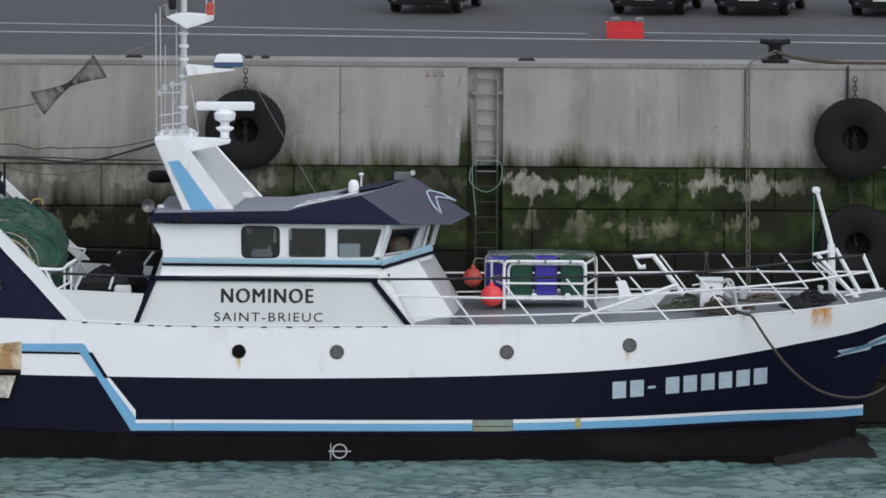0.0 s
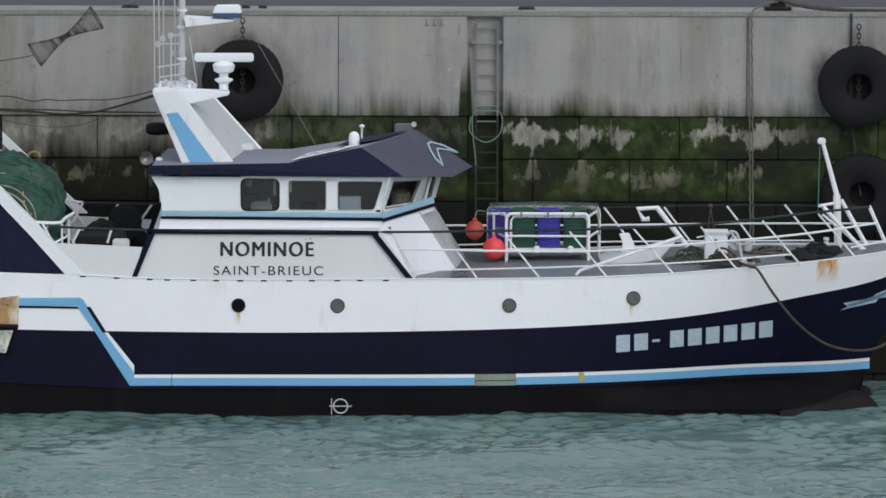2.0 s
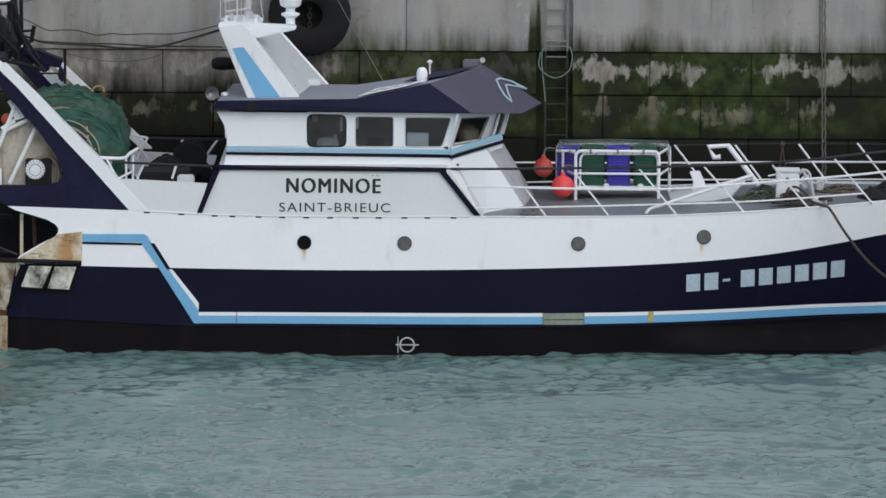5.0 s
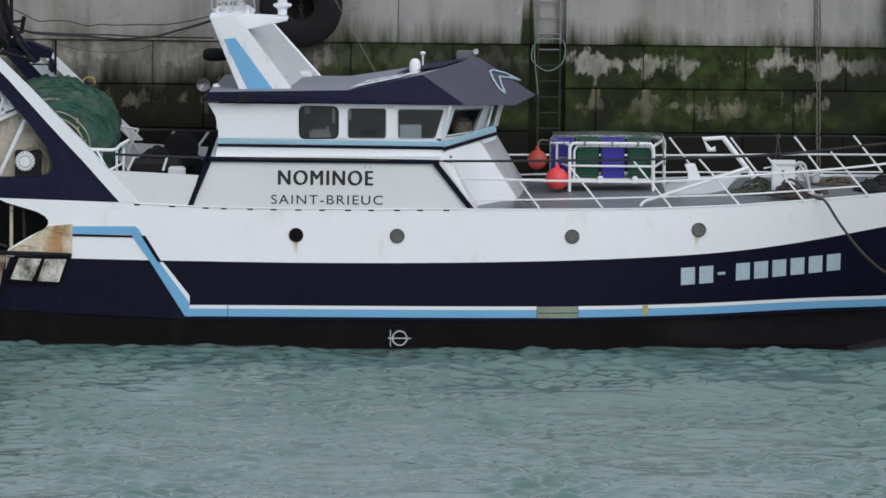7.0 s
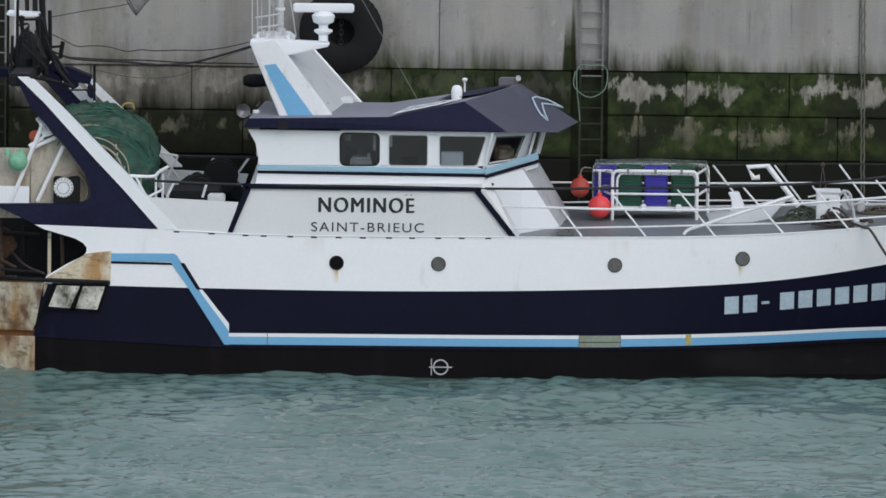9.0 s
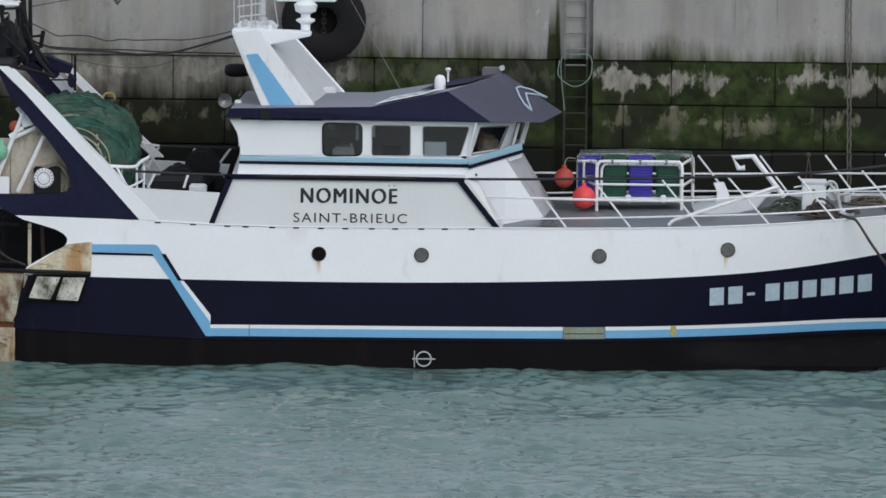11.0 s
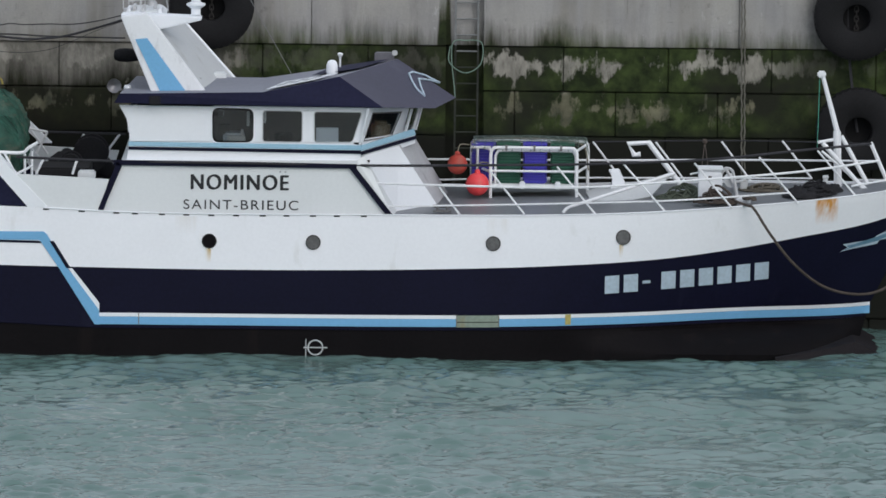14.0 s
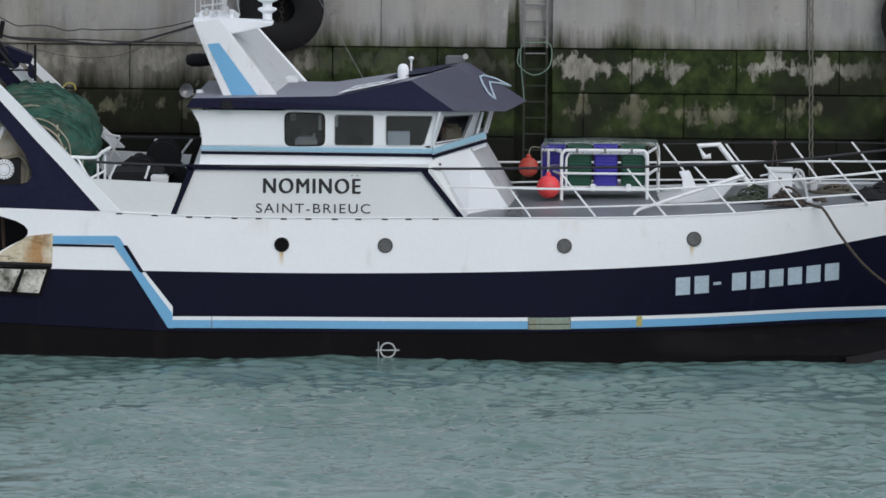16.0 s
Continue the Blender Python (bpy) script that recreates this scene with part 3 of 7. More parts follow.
def build_quay():
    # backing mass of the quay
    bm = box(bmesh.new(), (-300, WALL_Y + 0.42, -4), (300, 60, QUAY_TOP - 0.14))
    wall = part("wall_quay", bm, DARK_BACKING)
    tagged(wall, "weathered concrete quay wall with green weed low down", "quay wall", kind="structure")
    cuts = [-60.0, -40.0, -26.0, GAP2, GAP3, -7.92 - 3.3, -2.44, GAP0, GAP1, 6.90, 6.90 + 5.8, 24.0, 40.0, 60.0]
    panels = []
    for a, b in zip(cuts, cuts[1:]):
        if (a, b) in ((GAP0, GAP1), (GAP2, GAP3)):
            continue
        bm = box(bmesh.new(), (a + 0.006, WALL_Y, LEDGE), (b - 0.006, WALL_Y + 0.5, QUAY_TOP - 0.02), 0.012)
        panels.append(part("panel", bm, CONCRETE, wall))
    for a, b in ((GAP0, GAP1),):
        bm = box(bmesh.new(), (a - 0.03, WALL_Y + 0.20, LEDGE), (b + 0.03, WALL_Y + 0.46, QUAY_TOP - 0.14))
        panels.append(part("panel", bm, CONCRETE, wall))
    # courses of blocks under the cap
    tops = [LEDGE - 0.02]
    while tops[-1] > -1.5:
        tops.append(tops[-1] - 0.985)
    rnd = random.Random(4)
    for row, (top, low) in enumerate(zip(tops, tops[1:])):
        first = -24.0 + 1.1 * (row % 2) + rnd.uniform(-0.1, 0.1)
        joints = {0: [-24.0, -21.6, -19.4, -17.0, -14.7, -12.4, -10.2, -7.95, -5.7, -3.5, -1.2, 0.8, 3.07, 5.36, 7.62, 9.9, 12.2, 14.5, 16.8, 19.1, 21.4, 24.0],
                  1: [-24.0, -20.4, -18.2, -15.9, -13.6, -11.3, -9.1, -6.8, -4.6, -2.4, -0.2, 2.01, 4.22, 6.45, 8.7, 11.0, 13.3, 15.6, 17.9, 20.2, 22.5, 24.0]}.get(row) or [first + 2.26 * k for k in range(22)]
        for j0, j1 in zip(joints, joints[1:]):
            spans = [(j0, j1)]
            for g0, g1 in ((GAP0, GAP1), (GAP2, GAP3)):
                spans = [q for lo, hi in spans for q in (((lo, min(hi, g0)), (max(lo, g1), hi)) if lo < g1 and hi > g0 else ((lo, hi),)) if q[1] - q[0] > 0.08]
            for lo, hi in spans:
                d = rnd.uniform(-0.025, 0.02)
                bm = box(bmesh.new(), (lo + 0.007, WALL_Y + 0.05 + d, low + 0.022), (hi - 0.007, WALL_Y + 0.6, top), 0.018)
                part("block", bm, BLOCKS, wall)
    # edge strip and road
    bm = bmesh.new()
    box(bm, (-60, WALL_Y - 0.03, QUAY_TOP - 0.13), (60, WALL_Y + 1.35, QUAY_TOP), 0.025)
    kerb = part("quay_edge", bm, KERB)
    tagged(kerb, "pale worn concrete edge along the quay", "kerb", kind="structure")
    bm = box(bmesh.new(), (-400, WALL_Y + 1.352, QUAY_TOP - 0.12), (400, 420, QUAY_TOP - 0.012))
    road = part("road", bm, ASPHALT)
    tagged(road, "dark grey asphalt road on top of the quay", "road", kind="structure")
    for name, y, w, a, b, at, slant in (("road_line", 15.2, 0.28, -16, 16, 0.0, 0.09), ("road_line", 18.8, 0.20, -16, 3.4, -9.0, 0.16), ("road_line", 17.1, 0.20, 4.8, 16, 7.0, 0.09)):
        bm = box(bmesh.new(), (a, y, QUAY_TOP - 0.02), (b, y + w, QUAY_TOP - 0.006))
        for v in bm.verts:
            v.co.y -= slant * (v.co.x - at)
        tagged(part(name, bm, LINE_PAINT), "thin faded white line painted on asphalt", "road marking", kind="structure")


def build_ladder(x0, x1, top, low, y=WALL_Y + 0.08):
    base = ((x0 + x1) / 2, y, low)
    lad = thing("ladder", base, "rusty grey steel rung ladder in a quay recess", "ladder", "ladders of the quay")
    for x in (x0, x1):
        part("stile", box(bmesh.new(), (x - 0.022, y - 0.02, LEDGE), (x + 0.022, y + 0.04, top), 0.006), GALV, lad)
        part("stile", box(bmesh.new(), (x - 0.022, y - 0.02, low), (x + 0.022, y + 0.04, LEDGE), 0.006), DARK_STEEL, lad, "darker lower stile")
    z = top - 0.12
    while z > low:
        part("rung", tube(bmesh.new(), [(x0, y + 0.01, z), (x1, y + 0.01, z)], 0.018, 6), GALV if z > LEDGE - 0.3 else DARK_STEEL, lad)
        z -= 0.355
    for x, s in ((x0, -1), (x1, 1)):
        part("bracket", box(bmesh.new(), (min(x, x + s * 0.12), y - 0.04, top - 0.48), (max(x, x + s * 0.12), y + 0.4, top - 0.38), 0.01), STEEL, lad)
    return lad


def build_tyre():
    t = thing("tyre_fender", (0, 0, 0), "huge black rubber tyre hung as a fender on the quay", "tyre fender", "tyre fenders")
    bm = bmesh.new()
    prof = [(0.30, -0.20), (0.33, -0.23), (0.62, -0.27), (0.82, -0.25), (0.90, -0.20), (0.925, -0.10), (0.93, 0.0), (0.925, 0.10), (0.90, 0.20), (0.80, 0.25), (0.62, 0.27), (0.33, 0.23), (0.30, 0.20)]
    rings = []
    n = 48
    for r, h in prof:
        rings.append([bm.verts.new((r * math.cos(2 * math.pi * k / n), h, r * math.sin(2 * math.pi * k / n))) for k in range(n)])
    for a, b in zip(rings, rings[1:] + rings[:1]):
        for k in range(n):
            bm.faces.new((a[k], a[(k + 1) % n], b[(k + 1) % n], b[k]))
    carcass = part("carcass", bm, RUBBER, t, smooth=True)
    lug = None
    for k in range(40):
        a = 2 * math.pi * (k + 0.5) / 40
        if lug is None:
            lug = box(bmesh.new(), (-0.045, -0.19, -0.015), (0.045, 0.19, 0.02), 0.008)
            ob = part("tread_block", lug, RUBBER, t)
            me = ob.data
        else:
            ob = new("tread_block", me)
            ob.parent = t
        ob.matrix_local = Matrix.Rotation(-a, 4, "Y") @ Matrix.Translation((0.908, 0, 0)) @ Matrix.Rotation(radians(90), 4, "Y")
    # chain through the hole up to the quay edge
    bm = bmesh.new()
    z, k = -0.34, 0
    while z < 1.42:
        if 0.27 < z < 0.90:
            if len(bm.verts):
                part("chain", bm, CHAIN, t)
                bm = bmesh.new()
            z, k = 0.93, k + 1
        w, hgt = 0.045, 0.075
        flat = k % 2
        pts = []
        for q in range(9):
            a = 2 * math.pi * q / 8
            u, v = w * math.cos(a), hgt * math.sin(a)
            pts.append((u if flat else 0.0, (0.02 if z < 0.5 else 0.10) + (0 if flat else u), z + v))
        tube(bm, pts, 0.014, 5)
        z += 0.105
        k += 1
    part("chain", bm, CHAIN, t)
    # black disc added across the hole, standing in for the shade inside it
    part("shade_disc", lathe(bmesh.new(), (0, 0, 0), [(0.02, 0.19), (0.33, 0.19), (0.33, 0.24), (0.02, 0.24)], axis="y", sides=24), RUBBER, t)
    return t


def build_bollard(x, y):
    b = thing("bollard", (x, y, QUAY_TOP), "black cast-iron double-headed mooring bollard on the quay", "bollard")
    q = QUAY_TOP
    part("foot", box(bmesh.new(), (x - 0.32, y - 0.3, q), (x + 0.32, y + 0.3, q + 0.08), 0.03), DARK, b)
    part("post", lathe(bmesh.new(), (x, y, q), [(0.2, 0.05), (0.16, 0.2), (0.15, 0.36), (0.2, 0.44)], sides=16), DARK, b, smooth=True)
    for s in (-1, 1):
        part("horn", tube(bmesh.new(), smooth_line([(x, y, q + 0.42), (x + s * 0.18, y, q + 0.47), (x + s * 0.35, y, q + 0.50)], 4), 0.075, 10, 0.06), DARK, b, smooth=True)
    part("cap", lathe(bmesh.new(), (x, y, q), [(0.17, 0.40), (0.19, 0.46), (0.12, 0.53), (0.02, 0.55)], sides=16), DARK, b, smooth=True)


def rope(name, pts, r, material, label, n=6, sides=7):
    bm = tube(bmesh.new(), smooth_line(pts, n), r, sides)
    ob = part(name, bm, material, smooth=True)
    c = sum((v.co for v in ob.data.vertices), Vector()) / len(ob.data.vertices)
    c.z = min(v.co.z for v in ob.data.vertices)
    ob.data.transform(Matrix.Translation(-c))
    ob.location = c
    return tagged(ob, label, "rope")


def build_car(x, y):
    """A dark car that faces the quay."""
    q = QUAY_TOP - 0.012
    c = thing("car", (x, y, q), "dark hatchback parked facing the quay edge", "car", "cars parked on the quay")
    bm = bmesh.new()
    secs = [(0.0, 0.30, 0.62, 0.84), (0.12, 0.22, 0.78, 0.91), (0.9, 0.20, 0.92, 0.94), (1.5, 0.20, 1.38, 0.93), (2.4, 0.20, 1.47, 0.93), (3.4, 0.22, 1.40, 0.92), (4.0, 0.28, 0.95, 0.86)]
    rings = []
    for dy, lo, hi, hw in secs:
        roof = hw * (0.72 if hi > 1.1 else 0.9)
        mid = min(0.92, hi - 0.05)
        rings.append([bm.verts.new((x + u, y + dy, q + v)) for u, v in ((-hw, lo + 0.1), (-hw, mid), (-roof, hi), (roof, hi), (hw, mid), (hw, lo + 0.1), (hw * 0.8, lo), (-hw * 0.8, lo))])
    for a, b in zip(rings, rings[1:]):
        for k in range(8):
            bm.faces.new((a[k], a[(k + 1) % 8], b[(k + 1) % 8], b[k]))
    bm.faces.new(rings[0]), bm.faces.new(rings[-1][::-1])
    bmesh.ops.bevel(bm, geom=bm.edges[:], offset=0.03, segments=2, affect="EDGES")
    part("body", bm, CARPAINT, c, smooth=True)
    part("bumper", box(bmesh.new(), (x - 0.78, y - 0.08, q + 0.24), (x + 0.78, y + 0.1, q + 0.46), 0.04), CARPAINT, c)
    part("grille", box(bmesh.new(), (x - 0.5, y - 0.1, q + 0.28), (x + 0.5, y - 0.07, q + 0.38), 0.01), RUBBER, c)
    part("plate", box(bmesh.new(), (x - 0.26, y - 0.12, q + 0.40), (x + 0.26, y - 0.1, q + 0.51), 0.005), GREY_PLATE, c)
    for s in (-1, 1):
        part("headlight", box(bmesh.new(), (x + s * 0.62 - 0.16, y - 0.03, q + 0.56), (x + s * 0.62 + 0.16, y + 0.1, q + 0.70), 0.03), CHROME, c)
        part("fog_lamp", box(bmesh.new(), (x + s * 0.66 - 0.06, y - 0.1, q + 0.30), (x + s * 0.66 + 0.06, y - 0.05, q + 0.38), 0.02), CHROME, c)
        for dy in (0.75, 3.25):
            w = part("wheel", lathe(bmesh.new(), (x + s * 0.78, y + dy, q + 0.31), [(0.2, -0.10), (0.29, -0.10), (0.31, -0.06), (0.31, 0.06), (0.29, 0.10), (0.2, 0.10)], axis="x", sides=20), RUBBER, c, smooth=True)
            part("rim", lathe(bmesh.new(), (x + s * 0.78, y + dy, q + 0.31), [(0.19, -0.105), (0.05, -0.112), (0.05, 0.112), (0.19, 0.105)], axis="x", sides=14), STEEL, w)
    return c


def build_crate(name, base, size, material, label, category="crate", group=""):
    """An open plastic fish box with a rim and ribbed sides."""
    x, y, z = base
    w, d, h = size
    t = thing(name, (x, y, z), label, category, group)
    bm = bmesh.new()
    s = 0.02
    box(bm, (x - w / 2, y - d / 2, z), (x + w / 2, y + d / 2, z + 0.02))
    for lo, hi in (((-w / 2, -d / 2), (w / 2, -d / 2 + s)), ((-w / 2, d / 2 - s), (w / 2, d / 2)), ((-w / 2, -d / 2 + s), (-w / 2 + s, d / 2 - s)), ((w / 2 - s, -d / 2 + s), (w / 2, d / 2 - s))):
        box(bm, (x + lo[0], y + lo[1], z + 0.02), (x + hi[0], y + hi[1], z + h))
    part("body", bm, material, t)
    bm = bmesh.new()
    e = 0.02 if h > 0.2 else 0.036
    lip = min(0.045, 0.42 * h)
    for zz in ((h * 0.97,) if h < 0.2 else (h * 0.97, h * 0.5)):
        for lo, hi in (((-w / 2 - e, -d / 2 - e), (w / 2 + e, -d / 2)), ((-w / 2 - e, d / 2), (w / 2 + e, d / 2 + e)), ((-w / 2 - e, -d / 2), (-w / 2, d / 2)), ((w / 2, -d / 2), (w / 2 + e, d / 2))):
            box(bm, (x + lo[0], y + lo[1], z + zz - lip), (x + hi[0], y + hi[1], z + zz))
    zz = 0.05
    while zz < h - 0.07:
        for lo, hi in (((-w / 2, -d / 2 - 0.010), (w / 2, -d / 2)), ((-w / 2 - 0.010, -d / 2), (-w / 2, d / 2)), ((w / 2, -d / 2), (w / 2 + 0.010, d / 2))):
            box(bm, (x + lo[0], y + lo[1], z + zz - 0.011), (x + hi[0], y + hi[1], z + zz + 0.011))
        zz += 0.062
    part("rim", bm, material, t)
    return t


# ---- trawler ----
MID = 3.2                                   # centre line; the side that faces the open water lies at y = 0
SHEER = [(-11.3, 3.12), (-8.47, 3.04), (-6.06, 2.95), (-0.70, 2.96), (2.77, 3.00), (4.66, 3.07),
         (6.56, 3.17), (8.48, 3.27), (10.03, 3.39), (11.2, 3.39 + 0.24)]
BAND = [(-11.3, 1.84), (-7.44, 1.78), (-3.53, 1.76), (0.25, 1.82), (2.77, 1.92), (5.30, 2.09),
        (7.86, 2.43), (10.05, 2.81), (11.0, 2.81 + 0.42)]
STRIPE = [(-11.3, 0.53), (-6.81, 0.57), (0.26, 0.60), (4.05, 0.66), (6.61, 0.70), (9.55, 0.64), (11.0, 0.64 + 0.08)]


def boot_top(x):
    return along(x, STRIPE) - 0.06 + 0.052 * max(0.0, -6.9 - x)


def stem(z):
    return 9.55 + 0.52 * max(0.0, z - 0.8) if z > 0.8 else 9.55 - 0.25 * (0.8 - z)


def side(x, z):
    """Half breadth of the hull at x and z."""
    f = min(1.0, max(0.0, z / 3.2))
    x0, p = 0.8 + 2.2 * f, 1.9 + 0.5 * f
    u = max(0.0, (x - x0) / (stem(z) - x0))
    hb = 3.2 * (1 - min(1.0, u) ** p)
    # low bulge at the bow, shaped so the waterline fits the camera's view
    low = min(1.0, max(0.0, (0.50 - z) / 0.40))
    fore = min(1.0, max(0.0, (x - 3.0) / 4.5))
    hb = min(3.2, hb + 1.9 * fore ** 1.3 * low * (1 - min(1.0, u) ** 9))
    aft = max(0.0, (-8.0 - x) / 4.0)
    return hb - 0.25 * aft ** 2 * (1 - f)


AFT = [(-1.0, -11.04), (0.57, -11.04), (1.97, -10.78), (2.27, -10.29), (2.48, -9.89), (2.68, -9.88),
       (2.84, -10.17), (2.97, -10.76), (3.10, -11.03), (4.0, -11.03)]


def aft_end(z):
    for (z0, x0), (z1, x1) in zip(AFT, AFT[1:]):
        if z0 <= z <= z1:
            return x0 + (x1 - x0) * (z - z0) / (z1 - z0)
    return AFT[-1][1]


def hull_patch(bm, xa, xb, low, high, out=0.004, nx=40, nz=2, far=False):
    """A coat of paint or plate that follows the hull between two lines."""
    rows = []
    for i in range(nx + 1):
        x = xa + (xb - xa) * i / nx
        col = []
        for j in range(nz + 1):
            z = low(x) + (high(x) - low(x)) * j / nz
            y = MID - side(x, z) - out
            col.append(bm.verts.new((x, 2 * MID - y if far else y, z)))
        rows.append(col)
    for a, b in zip(rows, rows[1:]):
        for j in range(nz):
            bm.faces.new((a[j], b[j], b[j + 1], a[j + 1]))
    return bm


def solid(bm, depth):
    """Give an open patch thickness along y."""
    faces = bm.faces[:]
    ret = bmesh.ops.extrude_face_region(bm, geom=faces)
    bmesh.ops.translate(bm, verts=[v for v in ret["geom"] if isinstance(v, bmesh.types.BMVert)], vec=(0, depth, 0))
    return bm


boat = thing("fishing_trawler", (0.0, MID, 0.0), "navy and white steel fishing trawler moored along the quay", "fishing boat")
ABOARD = []


def build_hull():
    bm = bmesh.new()
    lines = [lambda x: -1.2, lambda x: -0.5, boot_top, lambda x: along(x, BAND), lambda x: along(x, SHEER)]
    split, bands = [2, 10, 10, 14], [BLACK, BLACK, NAVY, WHITE]
    us = [i / 90 for i in range(91)]
    grid, mats = [], []
    for b in range(4):
        for k in range(split[b] + (1 if b == 3 else 0)):
            f = k / split[b]
            zs = lines[b](-10.0) * (1 - f) + lines[b + 1](-10.0) * f
            zb = lines[b](9.8) * (1 - f) + lines[b + 1](9.8) * f
            xa, xb = aft_end(zs), stem(zb)
            row = []
            for u in us:
                x = xa + (xb - xa) * (1 - (1 - u) ** 1.25)
                z = lines[b](x) * (1 - f) + lines[b + 1](x) * f
                row.append((x, MID - side(x, z) if u < 1 else MID, z))
            grid.append(row)
            mats.append(b)
    sides = []
    for s in (1, -1):
        sides.append([[bm.verts.new((x, MID + s * (y - MID), z)) for x, y, z in row] for row in grid])
    for vs in sides:
        for j in range(len(vs) - 1):
            for i in range(len(us) - 1):
                f = bm.faces.new((vs[j][i], vs[j][i + 1], vs[j + 1][i + 1], vs[j + 1][i]))
                f.material_index = (0, 0, 1, 2)[mats[j]]
    bmesh.ops.remove_doubles(bm, verts=bm.verts, dist=0.002)
    hull = part("hull", bm, [BLACK, NAVY, HULL_WHITE], boat, smooth=True)
    # foredeck, the deck amidships and the low working deck aft
    bm = bmesh.new()
    prev = None
    for i in range(60):
        x = -8.2 + 19.0 * i / 59
        z = along(x, SHEER) - 0.035
        hb = max(0.02, side(x, z) - 0.03)
        row = [bm.verts.new((x, MID + hb * k, z + 0.10 * (1 - k * k))) for k in (-1, -0.5, 0, 0.5, 1)]
        if prev:
            for a in range(4):
                bm.faces.new((prev[a], row[a], row[a + 1], prev[a + 1]))
        prev = row
    solid_deck = part("deck", bm, DECK, boat, "grey painted steel deck")
    # near-black deck and bulkhead here stand in for the shade of the well
    bm = box(bmesh.new(), (-10.7, 0.5, 1.15), (-8.2, 5.9, 1.30))
    part("working_deck", bm, DARK, boat)
    bm = box(bmesh.new(), (-8.9, 0.1, 0.5), (-8.75, 6.3, 2.9))
    part("bulkhead", bm, DARK, boat)
    part("knuckle", tube(bmesh.new(), [(x, MID - side(x, boot_top(x)) - 0.004, boot_top(x)) for x in [-11.0 + 20.2 * i / 60 for i in range(61)]], 0.018, 6), NAVY, hull, "thin knuckle line above the boot top", smooth=True)
    # rim along the deck edge
    bm = bmesh.new()
    for s in (1, -1):
        tube(bm, [(x, MID - s * (side(x, along(x, SHEER)) + 0.005), along(x, SHEER)) for x in [-8 + 18.8 * i / 50 for i in range(51)]], 0.016, 6)
    part("deck_edge", bm, WHITE, boat, smooth=True)

    # stripe along the waterline and its step up towards the stern
    z0 = lambda x: along(x, STRIPE)
    def band(name, xa, xb, lo, hi, m, out, label="", parent=hull):
        bm = hull_patch(bmesh.new(), xa, xb, lambda x: z0(x) + lo, lambda x: z0(x) + hi, out, 60, 1)
        part(name, solid(bm, 0.012), m, parent, label)
    xe, xw = 9.58, -6.84
    g0, g1 = 0.72, 1.61
    for a, b in ((xw, g0), (g1, xe)):
        band("blue_stripe", a, b, 0.0, 0.165, BLUE, 0.010, "light blue waterline stripe")
        band("white_stripe", a, b, 0.168, 0.245, WHITE, 0.011, "thin white line above the blue stripe")
    bm = hull_patch(bmesh.new(), g0, g1, lambda x: z0(x) - 0.01, lambda x: z0(x) + 0.24, 0.02, 4, 1)
    part("worn_patch", solid(bm, 0.02), mat("worn_green_paint", (0.22, 0.27, 0.22), 0.7, vary=0.25, bump=0.2, dirt=(0.25, 0.2, 0.08), dirt_amount=0.4), hull, "worn greenish patch in the stripe")
    bm = tube(bmesh.new(), [(x, MID - side(x, z0(x) + 0.1) - 0.014, z0(x) + 0.1) for x in [g0 + (g1 - g0) * i / 4 for i in range(5)]], 0.012, 6)
    part("pipe", bm, DARK, hull)

    def plate(name, pts, m, y0=-0.012, y1=0.002, label="", parent=hull):
        part(name, slab(bmesh.new(), xz(*pts), y0, y1), m, parent, label)
    plate("blue_stripe", [(-9.39, 0.00, 2.51), (-8.00, 0.00, 2.52), (-7.92, 0.00, 2.46), (-7.89, 0.00, 2.34), (-9.39, 0.00, 2.34)], BLUE, -0.014)
    plate("blue_stripe", [(-8.05, 0.00, 2.43), (-7.92, 0.00, 2.45), (-7.48, 0.00, 1.74), (-7.41, 0.00, 1.66), (-6.82, 0.00, 0.88), (-6.80, 0.00, 0.56), (-6.91, 0.00, 0.57), (-7.66, 0.00, 1.74), (-8.08, 0.00, 2.34)], BLUE, -0.018)
    plate("navy_line", [(-9.39, 0.00, 2.34), (-7.95, 0.00, 2.32), (-7.91, 0.00, 2.27), (-9.39, 0.00, 2.29)], NAVY, -0.010)
    plate("navy_line", [(-7.87, 0.00, 2.32), (-7.78, 0.00, 2.32), (-7.42, 0.00, 1.75), (-7.51, 0.00, 1.75)], NAVY, -0.022)
    plate("white_line", [(-7.48, 0.00, 1.76), (-7.39, 0.00, 1.75), (-6.81, 0.00, 1.02), (-6.81, 0.00, 0.84)], WHITE, -0.013)
    for p in ((-5.98, 0.00, 0.70), (0.72, 0.00, 0.74), (1.61, 0.00, 0.75)):
        part("weld_seam", box(bmesh.new(), (p[0] - 0.008, -0.026, p[2] - 0.13), (p[0] + 0.008, 0.01, p[2] + 0.12)), DARK_SEAM, hull)
    a = (3.06, 0.10, 0.77)
    part("worn_patch", solid(hull_patch(bmesh.new(), a[0] - 0.05, a[0] + 0.07, lambda x: z0(x) + 0.02, lambda x: z0(x) + 0.24, 0.016, 3, 1), 0.01), mat("yellow_stain", (0.42, 0.36, 0.12), 0.8, vary=0.3, bump=0.1), hull, "yellowed patch in the stripe")
    # portholes
    for x, z in ((-4.51, 2.36), (-2.32, 2.36), (1.47, 2.38), (4.21, 2.54)):
        y = MID - side(x, z)
        bm = bmesh.new()
        lathe(bm, (x, y - 0.01, z), [(0.158, 0.03), (0.158, -0.012), (0.150, -0.020), (0.140, -0.020), (0.135, 0.01), (0.135, 0.03)], axis="y", sides=28)
